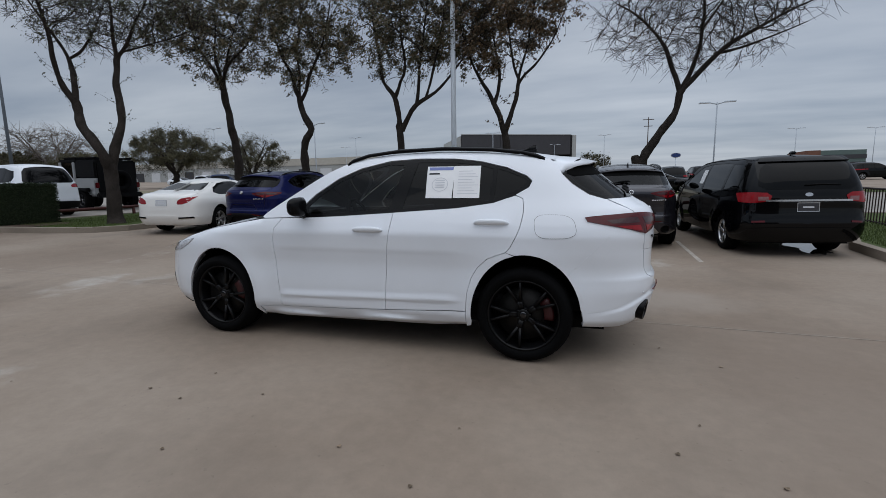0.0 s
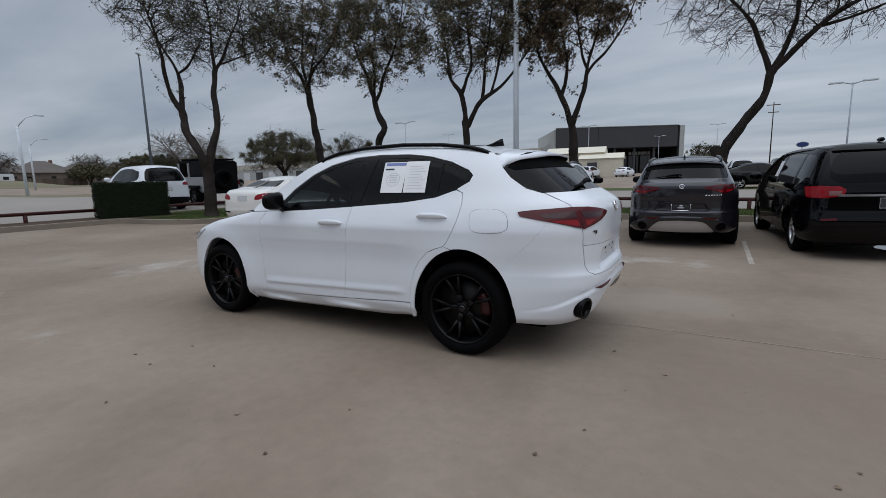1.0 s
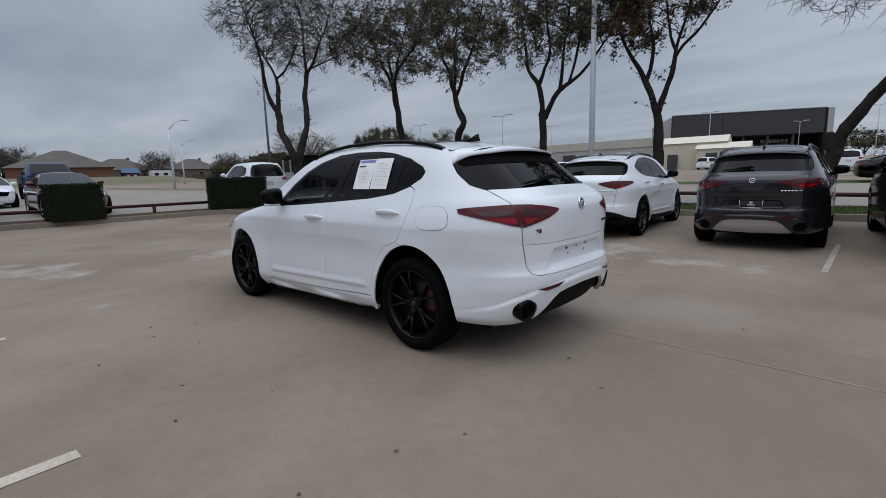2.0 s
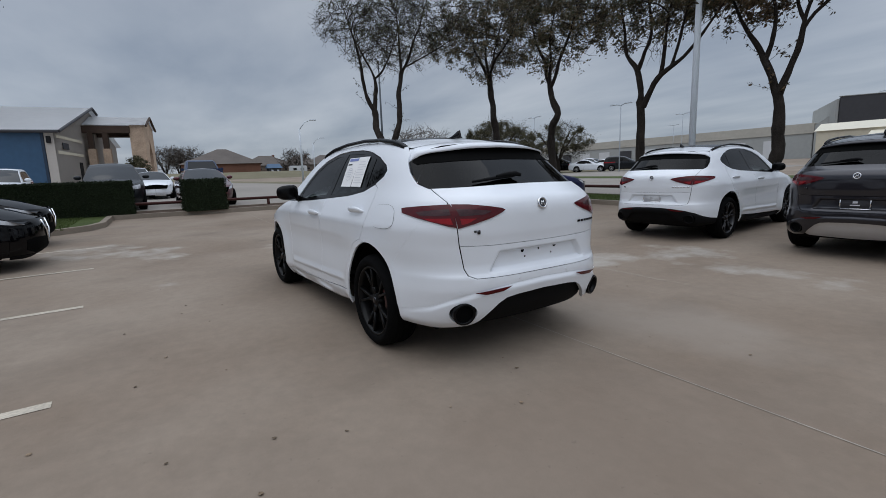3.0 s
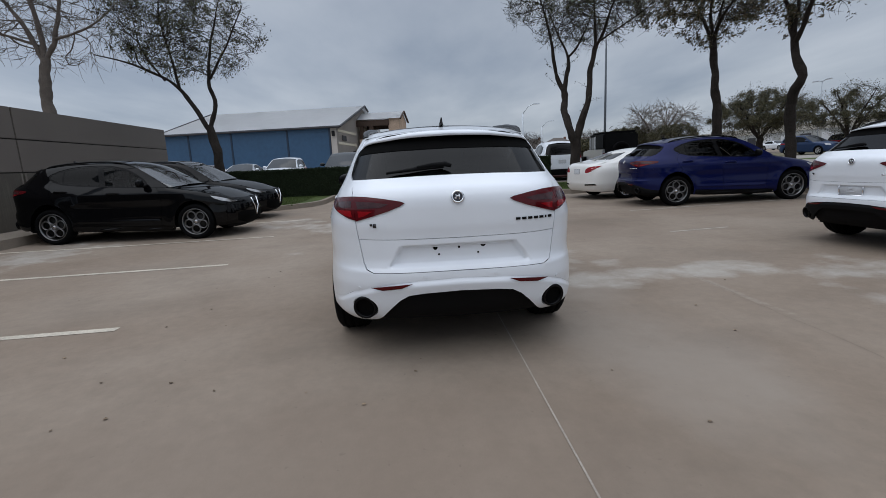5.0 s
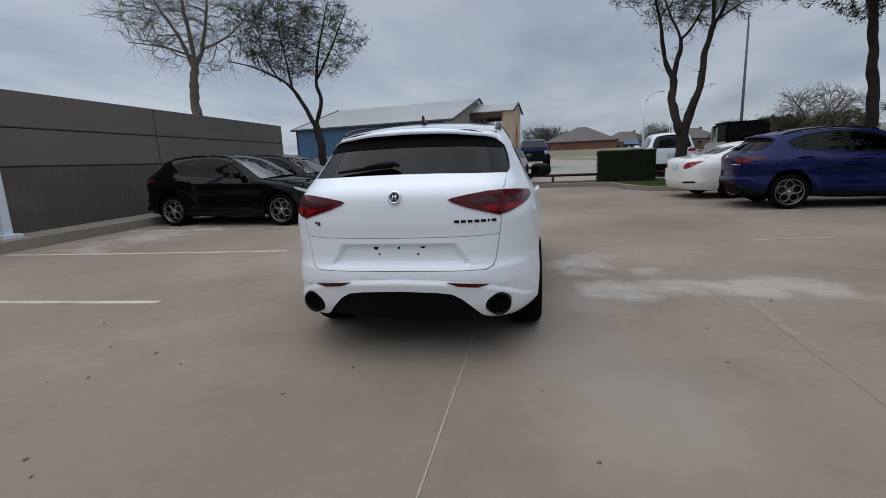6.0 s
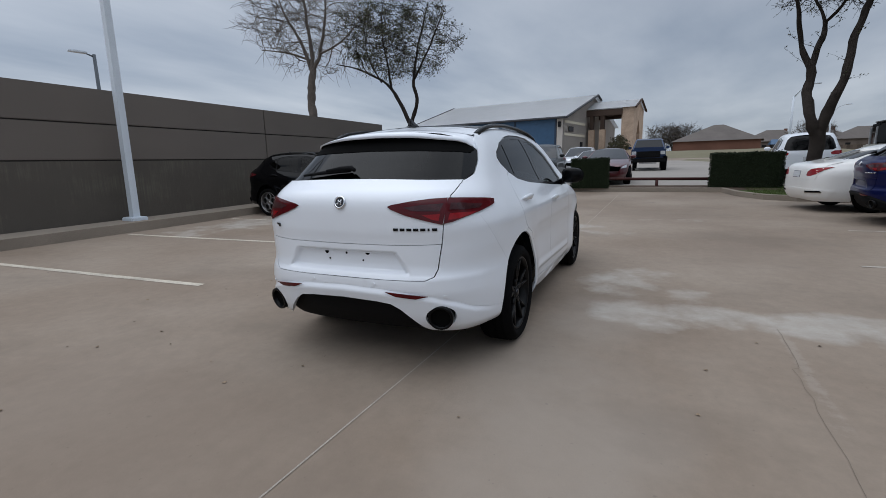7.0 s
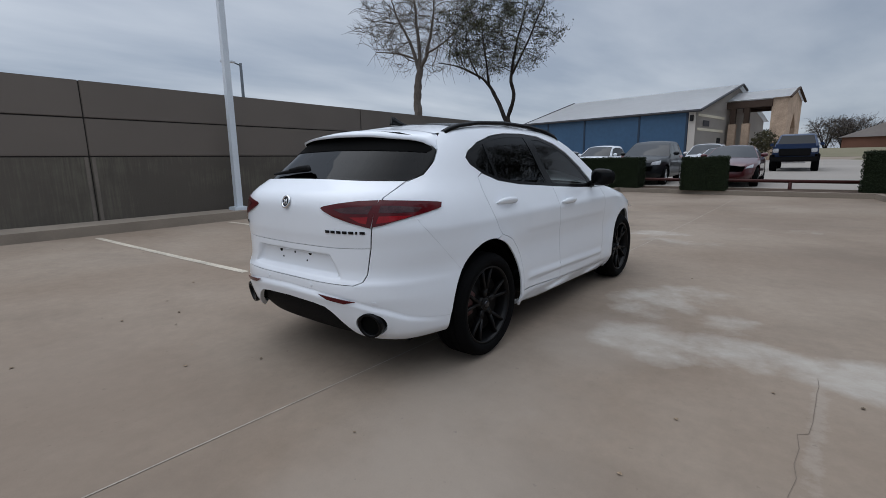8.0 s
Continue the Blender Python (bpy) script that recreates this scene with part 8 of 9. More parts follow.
FORMS = {
    "van": dict(form=Form(width=[(0.2, 0.86), (0.35, 0.95), (0.6, 0.98), (0.9, 0.98), (1.05, 0.96), (1.4, 0.86), (1.62, 0.76), (1.74, 0.62)],
                          rear=[(0.22, -0.92), (0.4, -1.03), (0.58, -1.07), (0.66, -1.05), (0.8, -1.03), (1.0, -1.02), (1.2, -0.98), (1.5, -0.86), (1.66, -0.72), (1.74, -0.5)],
                          front=[(0.2, 3.9), (0.5, 4.03), (0.8, 3.95), (1.0, 3.6), (1.1, 3.1), (1.74, 3.0)], xa=0.4, xb=2.6, nr=6.0, nf=2.8, axle=3.06, tyre=0.345),
                edge=[(-0.80, 1.60), (-0.55, 1.655), (0, 1.69), (1, 1.695), (1.7, 1.65), (2.2, 1.46), (2.95, 1.07)],
                dlo=[(2.55, 1.13), (1.2, 1.11), (0, 1.12), (-0.62, 1.15), (-0.70, 1.22), (-0.60, 1.50), (-0.4, 1.58), (0.3, 1.615), (1.2, 1.615), (1.7, 1.56), (2.2, 1.36)],
                pillars=[(1.32, 1.22), (0.12, 0.02)], rear_win=[(0.72, 1.22), (0.66, 1.50), (0.55, 1.60), (-0.55, 1.60), (-0.66, 1.50), (-0.72, 1.22), (-0.6, 1.15), (0.6, 1.15)],
                lamp=[(0.93, 1.09), (0.93, 0.94), (0.80, 0.93), (0.56, 0.96), (0.53, 1.05), (0.60, 1.10), (0.80, 1.11)], lamp2=[(0.72, 1.035), (0.58, 1.035), (0.58, 0.975), (0.72, 0.965)],
                hood=[(2.9, 1.09), (3.4, 1.0), (3.8, 0.86), (4.0, 0.74)], wind=(2.95, 1.75), roof=(1.75, -0.75), sill=(0.26, 0.26), r=0.345, rim=0.235, plate=(0.0, 0.86), head=[(3.5, 0.90), (3.8, 0.80), (3.85, 0.70), (3.6, 0.74)]),
    "sedan": dict(form=Form(width=[(0.18, 0.84), (0.3, 0.90), (0.5, 0.93), (0.8, 0.93), (0.93, 0.90), (1.0, 0.86), (1.2, 0.745), (1.38, 0.62), (1.46, 0.5)],
                            rear=[(0.22, -0.98), (0.36, -1.08), (0.5, -1.12), (0.62, -1.12), (0.85, -1.10), (1.0, -1.07), (1.07, -0.98), (1.105, -0.72), (1.15, -0.44), (1.26, -0.06), (1.38, 0.33), (1.46, 0.6)],
                            front=[(0.2, 3.7), (0.4, 3.82), (0.65, 3.8), (0.8, 3.65), (0.95, 2.9), (1.0, 2.55), (1.46, 2.4)], xa=0.95, xb=2.2, nr=6.0, nf=2.6, axle=2.85, tyre=0.335),
                  edge=[(-0.60, 1.125), (-0.28, 1.20), (0.2, 1.335), (0.6, 1.405), (1.0, 1.425), (1.35, 1.40), (1.7, 1.27), (2.35, 0.985)],
                  dlo=[(1.85, 1.0), (0.8, 1.0), (0.1, 1.03), (-0.1, 1.09), (0.05, 1.22), (0.35, 1.335), (0.7, 1.375), (1.1, 1.375), (1.4, 1.30)],
                  pillars=[(0.95, 0.87)], rear_win=[(0.62, 1.16), (0.52, 1.30), (0.42, 1.385), (-0.42, 1.385), (-0.52, 1.30), (-0.62, 1.16), (-0.52, 1.135), (0.52, 1.135)],
                  lamp=[(0.80, 1.0), (0.755, 0.92), (0.69, 0.85), (0.58, 0.81), (0.47, 0.805), (0.435, 0.825), (0.46, 0.905), (0.55, 0.96), (0.69, 0.99)], lamp2=None,
                  hood=[(2.3, 0.995), (2.8, 0.94), (3.3, 0.85), (3.65, 0.72)], wind=(2.35, 1.30), roof=(1.30, 0.30), sill=(0.24, 0.24), r=0.335, rim=0.24, plate=(0.0, 0.84), head=[(3.2, 0.80), (3.5, 0.73), (3.6, 0.66), (3.3, 0.68)]),
    "wagon": dict(form=Form(width=[(0.2, 0.86), (0.4, 0.95), (0.9, 0.95), (1.05, 0.925), (1.4, 0.80), (1.65, 0.69), (1.76, 0.55)],
                            rear=[(0.22, -0.86), (0.4, -0.97), (0.55, -1.0), (0.75, -0.98), (1.0, -0.96), (1.15, -0.92), (1.5, -0.74), (1.68, -0.56), (1.76, -0.3)],
                            front=[(0.2, 3.6), (0.5, 3.78), (0.9, 3.72), (1.05, 3.3), (1.12, 2.6), (1.76, 2.4)], xa=0.4, xb=2.2, nr=5.0, nf=3.0, axle=2.9, tyre=0.37),
                  edge=[(-0.62, 1.60), (-0.4, 1.66), (0.3, 1.70), (1.0, 1.685), (1.35, 1.63), (1.75, 1.44), (2.4, 1.08)],
                  dlo=[(1.95, 1.12), (0.6, 1.12), (-0.2, 1.14), (-0.52, 1.18), (-0.56, 1.30), (-0.45, 1.50), (0.1, 1.60), (0.9, 1.605), (1.35, 1.54), (1.7, 1.36)],
                  pillars=[(1.02, 0.93), (0.08, -0.02)], rear_win=[(0.70, 1.18), (0.62, 1.48), (0.52, 1.60), (-0.52, 1.60), (-0.62, 1.48), (-0.70, 1.18), (-0.6, 1.13), (0.6, 1.13)],
                  lamp=[(0.93, 1.10), (0.94, 0.99), (0.80, 0.97), (0.58, 0.98), (0.56, 1.05), (0.66, 1.10)], lamp2=None,
                  hood=[(2.35, 1.10), (2.9, 1.06), (3.4, 0.98), (3.68, 0.86)], wind=(2.4, 1.32), roof=(1.32, -0.60), sill=(0.27, 0.27), r=0.37, rim=0.25, plate=(0.0, 0.84), head=[(3.3, 0.95), (3.62, 0.90), (3.68, 0.78), (3.4, 0.80)]),
}


def plain_car(kind, m, body, label, low=None, group="parked cars", front_detail=False, rims="ten", rim_mat="rim_silver", extra=None):
    F = FORMS[kind]
    g = F["form"]
    low = low or body
    car = empty("car", m, label, "car", group)
    edge = spline(F["edge"])
    x_end = F["edge"][0][0]

    def sides(name, outline, mat, off=0.0, rim=0.0, step=0.08, parent=car, lab="", holes=()):
        return [fit_part(name, skin(f"{kind} {name} {outline[0][0]:.3f}", g, outline, step, off, rim, holes, s), mat, parent, lab) for s in (1, -1)]

    def at_edge(x):
        return Vector(g.surf(g.s_at(x, edge(x)), edge(x)))

    def loft(key, x0, x1, n, fn, crown, mat, name):
        if key not in MESHES:
            k, v, f = 12, [], []
            for i in range(n + 1):
                x = x0 + (x1 - x0) * i / n
                e = fn(x)
                for j in range(k + 1):
                    u = -1 + 2 * j / k
                    v.append((e.x + crown[0] * (1 - u * u) * i / n if crown[0] < 0 else e.x + crown[0] * (1 - u * u) * (1 - i / n), e.y * u, e.z + crown[1] * (1 - u * u)))
            for i in range(n):
                for j in range(k):
                    a = i * (k + 1) + j
                    f.append((a, a + 1, a + k + 2, a + k + 1))
            me = bpy.data.meshes.new(key)
            me.from_pydata(v, [], f)
            me.polygons.foreach_set("use_smooth", [True] * len(f))
            MESHES[key] = me
        return fit_part(name, MESHES[key], mat, car)

    r = F["r"]
    ax = g.axle
    dlo = g.xz(F["dlo"])
    up = [(g.s_at(x, edge(x)), edge(x)) for x in (x_end + (F["wind"][0] - x_end) * k / 24 for k in range(25))]
    zr = F["edge"][0][1]
    hood = spline(F["hood"])
    hx = [F["hood"][0][0] + (F["hood"][-1][0] - F["hood"][0][0]) * k / 8 for k in range(9)]
    end = g.xa - g.xb - g.mid + 0.002
    zl, zb = F["sill"]
    flank = ([(g.mid, zb + 0.02), (g.mid, zr)] + up + [(g.s_at(min(x, g.front(hood(x)) - 0.01), hood(x)), hood(x)) for x in hx] + [(end, hood(hx[-1])), (end, zb)] +
             [(g.s_at(ax + 0.40, zb), zb)] + g.xz(ellipse(ax, r, 0.395, 0.43, -8, 188, 18)) + [(g.s_at(ax - 0.42, zl), zl), (g.s_at(0.42, zl), zl)] + g.xz(ellipse(0, r, 0.395, 0.43, -8, 188, 18)) + [(g.s_at(-0.42, zb), zb)])
    holes = [dlo]
    rw = g.yz(F["rear_win"])
    half = [p for p in rw if p[0] <= g.mid]
    body_parts = sides("body_side", flank, body, 0.0, 0.03, 0.07, holes=holes)
    # glazing: side band with pillars, tail, screen
    sides("side_window", dlo, M["glass_deep"], -0.006, 0.0)
    for a, b in F["pillars"]:
        zt = lambda x: max(z for x2, z in F["dlo"] if z > 1.15 * 0 + 1.2)
        top_z, bot_z = seg_top(F["dlo"], (a + b) / 2)
        sides("pillar", g.xz([(a, bot_z), (b, bot_z), (b - 0.02, top_z), (a - 0.02, top_z)]), M["trim"], -0.003)
    fit_part("rear_window", skin(f"{kind} rear window", g, rw, 0.08, 0.004, 0.012), M["glass_deep"], car, "dark rear window")
    loft(f"{kind} screen", F["wind"][0], F["wind"][1], 10, lambda x: at_edge(x) - Vector((0, 0.03, 0)), (0.22, 0.05), M["screen_glass"], "windscreen")
    loft(f"{kind} roof", F["roof"][0] + 0.01, x_end, 14, at_edge, (0.0, 0.05), body, "roof")
    loft(f"{kind} bonnet", F["hood"][-1][0], F["hood"][0][0] + 0.05, 10, lambda x: Vector(g.surf(g.s_at(min(x, g.front(hood(x)) - 0.01), hood(x)), hood(x))), (0.10, 0.06), body, "bonnet")
    if kind == "sedan":
        fit_part("boot_lid", skin("sedan boot", g, g.yz([(0.74, 1.03), (0.72, 1.10), (-0.72, 1.10), (-0.74, 1.03), (-0.70, 0.74), (0.70, 0.74)]), 0.06, 0.004, 0.01), body, car)
    lamp = g.yz(F["lamp"])
    for s in (1, -1):
        o = fit_part("tail_lamp", skin(f"{kind} tail lamp", g, lamp, 0.05, 0.008, 0.015, (), s), M["lamp_red_lit"], car, "red tail lamp")
        if F["lamp2"]:
            fit_part("lamp_lens", skin(f"{kind} lens", g, g.yz(F["lamp2"]), 0.05, 0.010, 0.0, (), s), M["pale_lens"], o, "pale reversing lens")
    sides("headlamp", g.xz(F["head"]), M["headlamp"], 0.006, 0.008, lab="clear headlamp")
    bump = g.yz([(0.88, 0.50), (0.6, 0.52), (0, 0.53), (-0.6, 0.52), (-0.88, 0.50), (-0.80, 0.30), (0, 0.27), (0.80, 0.30)])
    fit_part("rear_bumper", skin(f"{kind} bumper", g, bump, 0.07, 0.012, 0.02), low, car)
    pp = F["plate"][1]
    fit_part("plate_frame", skin(f"{kind} plate frame", g, g.yz([(0.16, pp - 0.075), (0.16, pp + 0.075), (-0.16, pp + 0.075), (-0.16, pp - 0.075)]), 0.06, 0.008, 0.008), M["chrome_dull"], car)
    fit_part("plate_bar", skin(f"{kind} plate", g, g.yz([(0.15, pp - 0.065), (0.15, pp + 0.065), (-0.15, pp + 0.065), (-0.15, pp - 0.065)]), 0.06, 0.011, 0.0), M["plate"] if kind != "van" else M["ink_dark"], car, "plate with plain bars")
    fit_part("plate_bar", skin(f"{kind} plate mark", g, g.yz([(0.08, pp - 0.012), (0.08, pp + 0.012), (-0.08, pp + 0.012), (-0.08, pp - 0.012)]), 0.06, 0.013, 0.0), M["ink"], car)
    # doors as thin dark shutlines, handles
    for a in [p[0] for p in F["pillars"]]:
        x = a - 0.06
        sides("shutline", strip(g.xz([(x, 0.30), (x, 0.7), (x + 0.02, 1.10)]), 0.008), M["gap"], 0.0015)
        sides("door_handle", g.xz([(x + 0.10, 0.985), (x + 0.33, 0.985), (x + 0.33, 1.015), (x + 0.10, 1.015)]), body, 0.02, 0.018)
    if front_detail:
        pts = [(-0.6, 0.74), (-0.52, 0.56), (0.52, 0.56), (0.6, 0.74)]
        def grille(bm, key=kind):
            bm.faces.new([bm.verts.new((F["form"].front(0.6) + 0.012, y, z)) for y, z in pts])
            bmesh.ops.solidify(bm, geom=bm.faces[:], thickness=0.05)
        fit_part("front_grille", shaped(f"{kind} grille", grille), M["plastic"], car)
    for s in (1, -1):
        def mirror(bm, s=s):
            bmesh.ops.create_uvsphere(bm, u_segments=12, v_segments=8, radius=1, matrix=Matrix.LocRotScale((F["dlo"][0][0] - 0.05, s * (g.width(1.0) + 0.12), F["dlo"][0][1] + 0.09), None, (0.07, 0.12, 0.08)))
        fit_part("wing_mirror", shaped(f"{kind} mirror {s}", mirror), body, car)
        for x in (0.0, ax):
            wheel(car, x, s * 0.93, r, F["rim"], rims, M[rim_mat], s, False, 10)
            fit_part("wheel_well", shaped(f"{kind} well {x} {s}", lambda bm, x=x, s=s: well(bm, x, 0.43, s * 0.5, s * 0.80, r)), M["gap"], car)
    fit_part("floor_pan", shaped(f"{kind} floor", lambda bm: (box(bm, -0.75, -0.75, 0.22, ax + 0.5, 0.75, 0.42), box(bm, -0.55, -0.62, 0.42, F["wind"][0] - 0.3, 0.62, 0.98, 0.1))), M["interior"], car)
    return car


def seg_top(poly, x):
    """Lowest and highest z of an outline at x."""
    zs = []
    n = len(poly)
    for i in range(n):
        (a, za), (b, zb) = poly[i], poly[(i + 1) % n]
        if (a - x) * (b - x) <= 0 and a != b:
            zs.append(za + (zb - za) * (x - a) / (b - a))
    return max(zs), min(zs)


van = plain_car("van", car_pose(3.2, 10.42, 97), M["black_paint"], "black minivan with a chrome strip and a dealer plate", M["black_paint"])
vg = FORMS["van"]["form"]
fit_part("chrome_strip", skin("van strip", vg, vg.yz([(0.62, 0.955), (-0.62, 0.955), (-0.62, 0.985), (0.62, 0.985)]), 0.06, 0.014, 0.01), M["chrome_dull"], van, "long chrome strip")
fit_part("badge", skin("van badge", vg, vg.yz(ellipse(0, 1.065, 0.058, 0.030, n=24)), 0.03, 0.012, 0.006), M["chrome_dull"], van, "oval chrome badge")
fit_part("roof_spoiler", skin("van spoiler", vg, vg.yz([(0.66, 1.60), (0.60, 1.665), (-0.60, 1.665), (-0.66, 1.60)]), 0.06, 0.028, 0.03), M["black_paint"], van)
fit_part("rear_wiper", shaped("van wiper", lambda bm: tube(bm, [(-1.00, 0.05, 1.22), (-0.99, -0.2, 1.235), (-0.99, -0.45, 1.22)], [0.014, 0.012, 0.008], 6)), M["plastic"], van)
fit_part("antenna_fin", shaped("van fin", lambda bm: box(bm, -0.45, -0.02, 1.73, -0.25, 0.02, 1.79, 0.015)), M["trim"], van)
fit_part("window_sheet", skin("van sheet", vg, vg.xz([(1.55, 1.22), (1.30, 1.22), (1.28, 1.50), (1.52, 1.50)]), 0.06, -0.003, 0.0), M["paper"], van, "white sheet in the side window")
for s in (1, -1):
    fit_part("reflector", skin("van reflector", vg, vg.yz([(0.80, 0.60), (0.62, 0.61), (0.62, 0.64), (0.80, 0.63)]), 0.05, 0.006, 0.004, (), s), M["lamp_red"], van)

sedan = plain_car("sedan", car_pose(-10.98, 10.15, 102), M["pearl_paint"], "pearl white saloon car beside a grass island")
sg = FORMS["sedan"]["form"]
for s in (1, -1):
    fit_part("bumper_vent", skin("sedan vent", sg, sg.yz([(0.80, 0.455), (0.46, 0.44), (0.46, 0.475), (0.78, 0.49)]), 0.05, 0.014, 0.004, (), s), M["gap"], sedan, "dark slot with a bright edge")
    fit_part("vent_trim", skin("sedan vent trim", sg, sg.yz([(0.80, 0.44), (0.44, 0.425), (0.44, 0.44), (0.80, 0.455)]), 0.05, 0.017, 0.006, (), s), M["chrome_dull"], sedan)
plain_car("wagon", next_lot(-18.95, 10.88, 174) @ Matrix.Scale(1.06, 4), M["white_paint"], "white sport utility vehicle beyond the hedge", low=M["plastic"])
plain_car("wagon", next_lot(-21.35, 0.5, 4) @ Matrix.Scale(1.04, 4), M["slate_paint"], "dark slate sport utility vehicle behind the hedge", front_detail=True)
plain_car("sedan", next_lot(-21.25, 3.72, 3) @ Matrix.Scale(1.04, 4), M["red_paint"], "dark red saloon car nosed up to the rail", front_detail=True)
plain_car("sedan", next_lot(-29.6, 1.75, 3), M["white_paint"], "white saloon car farther back in the neighbouring lot", front_detail=True)
plain_car("wagon", next_lot(-31, 0.8, 2), M["silver_paint"], "silver sport utility vehicle in the neighbouring lot", front_detail=True)
plain_car("wagon", next_lot(-27, -4.1, 2), M["white_paint"], "white work vehicle behind the long hedge", front_detail=True)
plain_car("sedan", next_lot(-28, -7.0, 2), M["silver_paint"], "pale saloon car behind the long hedge", front_detail=True)
plain_car("sedan", next_lot(-29.5, -10.0, 2), M["red_paint"], "faded red saloon car behind the long hedge", front_detail=True)
for i, (k, x, y, a, c) in enumerate((("wagon", -42, 46, 40, "black_paint"), ("sedan", -38.5, 47, 30, "white_paint"), ("wagon", -35, 49, 35, "slate_paint"), ("wagon", -31, 50, 60, "white_paint"), ("wagon", -28, 52, 60, "silver_paint"), ("wagon", -39, 39, 10, "navy_truck"),
                                     ("wagon", -37, 60, 20, "silver_paint"), ("sedan", -48, 62, 10, "white_paint"), ("wagon", -54, 66, 10, "white_paint"), ("wagon", -62, 58, 5, "white_paint"), ("sedan", -70, 60, 5, "white_paint"), ("wagon", -18, 75, 80, "white_paint"), ("sedan", -13, 76, 80, "white_paint"),
                                     ("wagon", 4.4, 38, 92, "slate_paint"), ("wagon", 2.0, 44, 92, "silver_paint"), ("wagon", 7.6, 46, 92, "black_paint"), ("sedan", 1.6, 33.5, 12, "black_paint"), ("wagon", 11, 50, 92, "silver_paint"), ("wagon", 24, 60, 5, "black_paint"), ("wagon", 31, 61, 5, "slate_paint"), ("wagon", -1, 52, 92, "white_paint"),
                                     ("wagon", 15, 64, 92, "white_paint"), ("wagon", -60, 40, 90, "black_paint"), ("wagon", -66, 44, 20, "white_paint"))):
    plain_car(k, car_pose(x, y, a), M[c], {"wagon": "distant parked sport utility vehicle", "sedan": "distant parked saloon car"}[k] + " in " + c.split("_")[0], group="distant parked cars")


def truck(m, body, label):
    """Full-size pickup seen from the front."""
    car = empty("pickup_truck", m, label, "pickup truck")

    def block(name, mat, *boxes, lab=""):
        bm = bmesh.new()
        for b in boxes:
            box(bm, *b[:6], b[6] if len(b) > 6 else 0.05)
        return part(name, bm, mat, car, lab)
    block("bed", body, (-1.2, -0.98, 0.6, 1.0, 0.98, 1.25, 0.06))
    bm = bmesh.new()
    prof = [(1.0, 0.6), (3.2, 0.6), (3.2, 1.25), (2.9, 1.3), (2.3, 1.88), (1.9, 1.95), (1.1, 1.93), (1.0, 1.3)]
    rows = [[bm.verts.new((x, s * (0.98 - max(0, z - 1.25) * 0.32), z)) for x, z in prof] for s in (-1, 1)]
    bm.faces.new(rows[0]), bm.faces.new(rows[1][::-1])
    for k in range(len(prof)):
        bm.faces.new((rows[0][k], rows[1][k], rows[1][(k + 1) % 8], rows[0][(k + 1) % 8]))
    bmesh.ops.recalc_face_normals(bm, faces=bm.faces[:])
    bmesh.ops.bevel(bm, geom=bm.edges[:], offset=0.05, segments=2, affect="EDGES")
    part("cab", bm, body, car, smooth=True)
    block("bonnet", body, (2.9, -0.95, 0.75, 4.35, 0.95, 1.40, 0.12))
    block("grille", M["plastic"], (4.30, -0.66, 0.80, 4.42, 0.66, 1.16, 0.03))
    block("bumper", M["plastic"], (4.25, -1.0, 0.5, 4.55, 1.0, 0.74, 0.06))
    block("skid_plate", M["chrome_dull"], (4.45, -0.5, 0.42, 4.6, 0.5, 0.5, 0.03))
    for s in (-1, 1):
        block("headlamp", M["headlamp"], (4.28, s * 0.92, 0.96, 4.39, s * 0.67, 1.17, 0.03))
        block("wing_mirror", body, (2.75, s * 0.99, 1.30, 2.87, s * 1.18, 1.46, 0.03))
        block("wheel_arch", M["plastic"], (3.2, s * 0.85, 0.5, 4.2, s * 1.06, 0.92, 0.08))
        for x in (0.0, 3.7):
            wheel(car, x, s * 1.04, 0.44, 0.24, "ten", M["rim_dark"], s, False, 0, 0.32)
    bm = bmesh.new()
    bm.faces.new([bm.verts.new(p) for p in ((2.915, -0.84, 1.36), (2.915, 0.84, 1.36), (2.40, 0.70, 1.855), (2.40, -0.70, 1.855))])
    part("windscreen", bm, M["screen_glass"], car)


truck(next_lot(-37.3, 4.72, 2) @ Matrix.Scale(1.14, 4), M["navy_truck"], "bright blue lifted pickup truck facing the street")


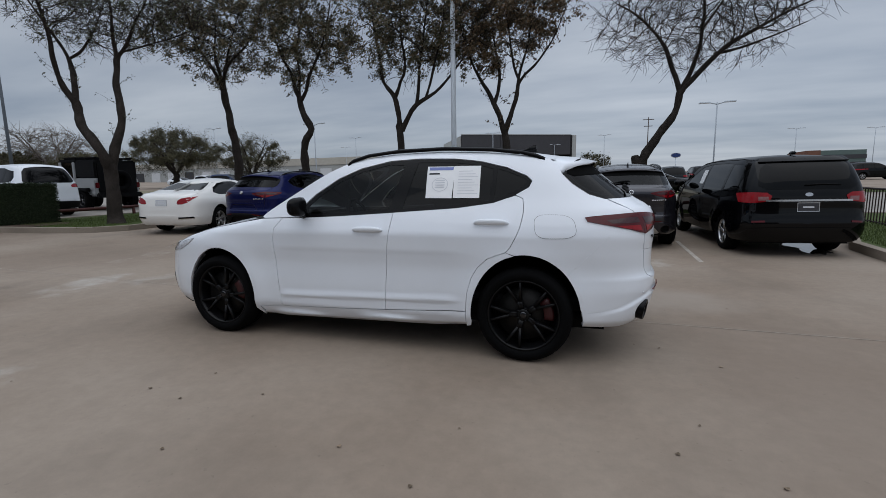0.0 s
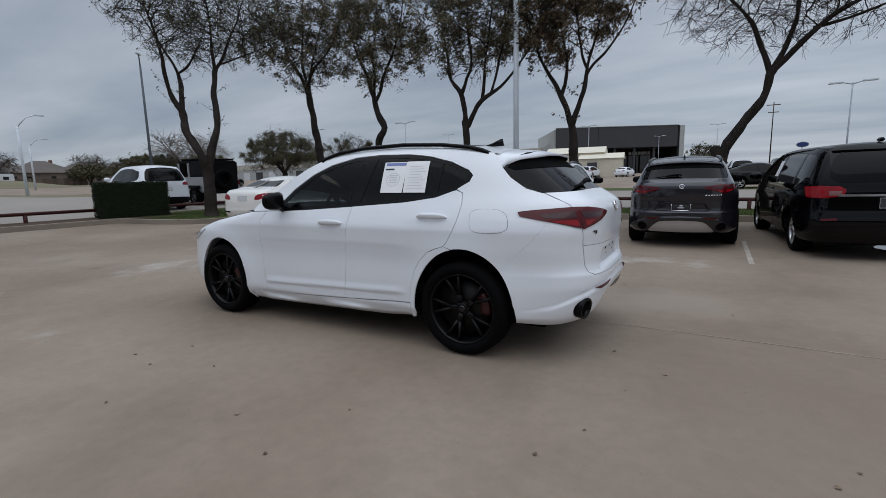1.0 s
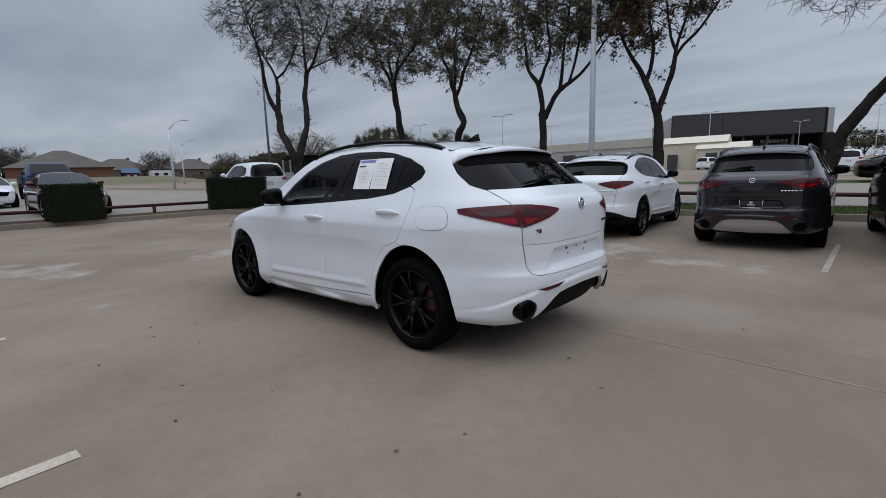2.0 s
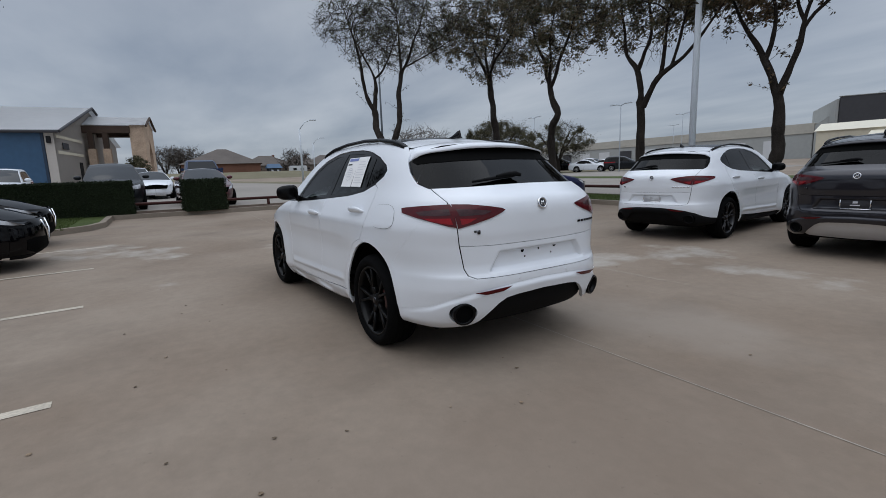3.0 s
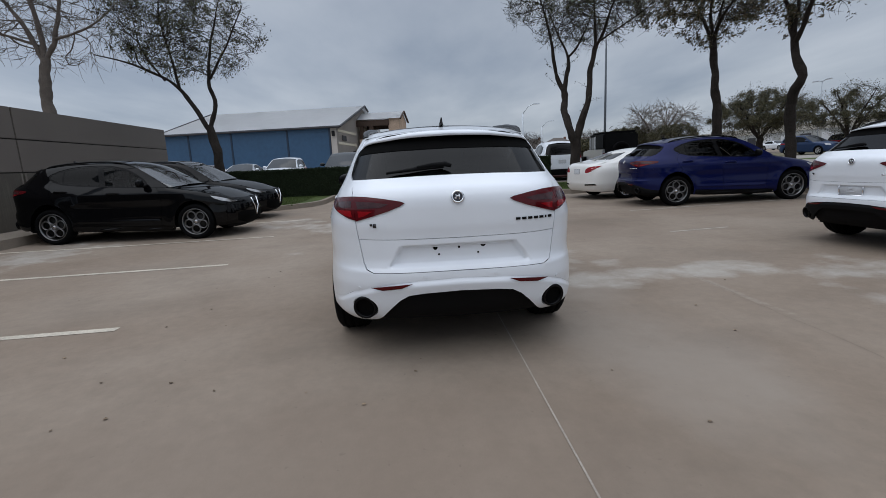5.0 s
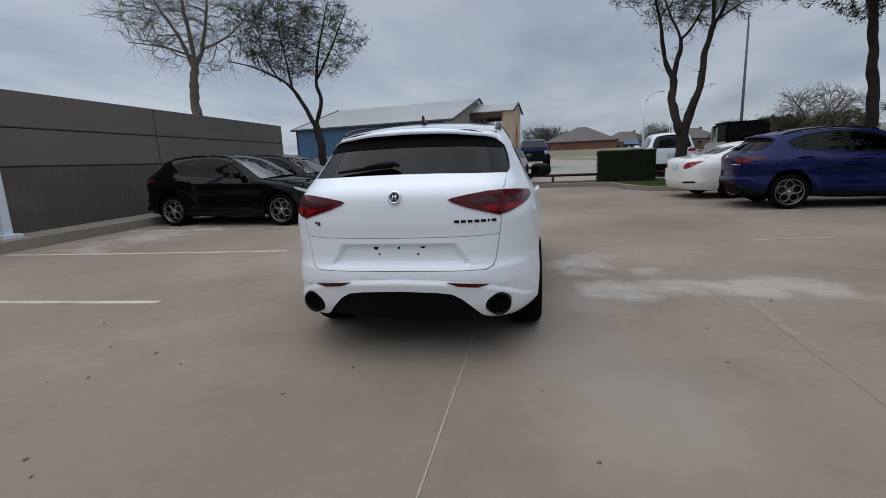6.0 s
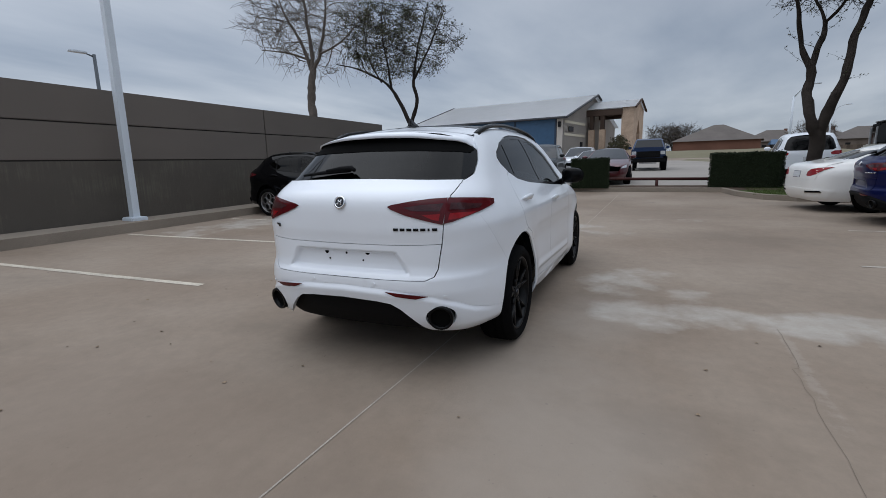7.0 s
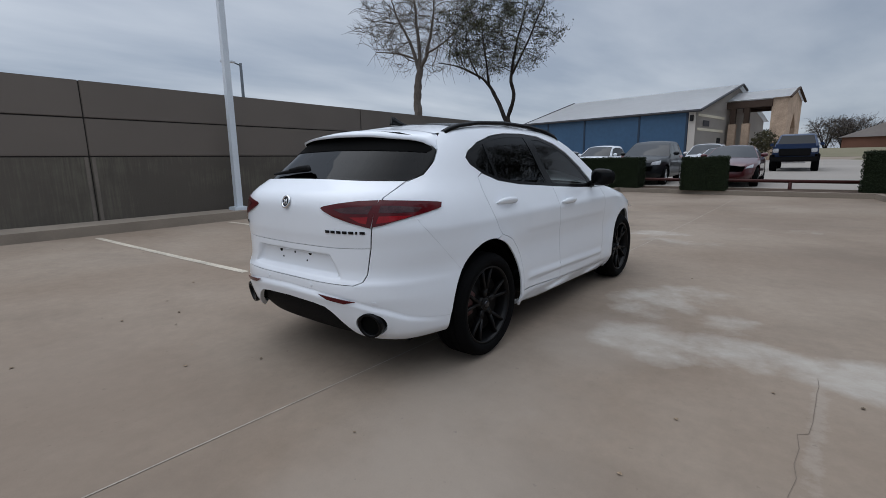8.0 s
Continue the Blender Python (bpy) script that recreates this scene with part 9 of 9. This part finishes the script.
def offroader(m):
    """Boxy four-wheel drive with a tailgate spare."""
    car = empty("car", m, "boxy silver off-road vehicle with a black top and spare wheel", "car", "parked cars")

    def block(name, mat, *boxes, lab=""):
        bm = bmesh.new()
        for b in boxes:
            box(bm, *b[:6], b[6] if len(b) > 6 else 0.04)
        return part(name, bm, mat, car, lab)
    block("body", M["jeep_grey"], (-0.75, -0.80, 0.55, 2.2, 0.80, 1.22, 0.05))
    block("bonnet", M["jeep_grey"], (2.18, -0.66, 0.6, 3.5, 0.66, 1.18, 0.06))
    block("hard_top", M["plastic"], (-0.75, -0.76, 1.21, 0.55, 0.76, 1.90, 0.06), lab="black hard top")
    block("front_top", M["plastic"], (0.54, -0.76, 1.80, 1.7, 0.76, 1.92, 0.05))
    block("tailgate", M["plastic"], (-0.80, -0.70, 0.66, -0.74, 0.70, 1.84, 0.03))
    for s in (-1, 1):
        block("door_pillar", M["jeep_grey"], (0.55, s * 0.79, 1.20, 0.68, s * 0.73, 1.82, 0.02))
        block("door_pillar", M["jeep_grey"], (1.45, s * 0.79, 1.20, 1.60, s * 0.73, 1.82, 0.02))
        block("side_window", M["glass_deep"], (0.60, s * 0.76, 1.22, 1.55, s * 0.745, 1.80, 0.0))
        block("fender", M["plastic"], (-0.5, s * 0.78, 0.72, 0.5, s * 0.98, 0.86, 0.05))
        block("fender", M["plastic"], (2.1, s * 0.66, 0.78, 3.3, s * 0.98, 0.90, 0.05))
        block("tail_lamp", M["lamp_red"], (-0.80, s * 0.80, 0.86, -0.74, s * 0.66, 1.06, 0.02))
        for x in (0.0, 2.46):
            wheel(car, x, s * 0.95, 0.40, 0.23, "ten", M["rim_dark"], s, False, 0, 0.28)
    block("windscreen", M["glass_deep"], (1.62, -0.72, 1.22, 1.68, 0.72, 1.80, 0.02))
    block("rear_bumper", M["plastic"], (-0.95, -0.8, 0.50, -0.75, 0.8, 0.68, 0.04))
    block("front_bumper", M["plastic"], (3.5, -0.8, 0.5, 3.7, 0.8, 0.7, 0.04))
    for y in (-0.66, 0.66):
        block("rack_rail", M["trim"], (-0.7, y - 0.02, 1.97, 1.5, y + 0.02, 2.01, 0.01))
    for x in (-0.6, 0.0, 0.7, 1.4):
        block("rack_bar", M["trim"], (x - 0.02, -0.66, 1.91, x + 0.02, 0.66, 1.99, 0.01))
    t = fit_part("spare_wheel", shaped("tyre 0.4 0.28 0.23", tyre_mesh(0.40, 0.28, 0.23)), M["rubber"], car, "spare wheel on the tailgate", pose(-0.96, 0.05, 1.12, 0, 0, 90))


offroader(next_lot(-20.2, 14.2, 174) @ Matrix.Scale(1.1, 4))
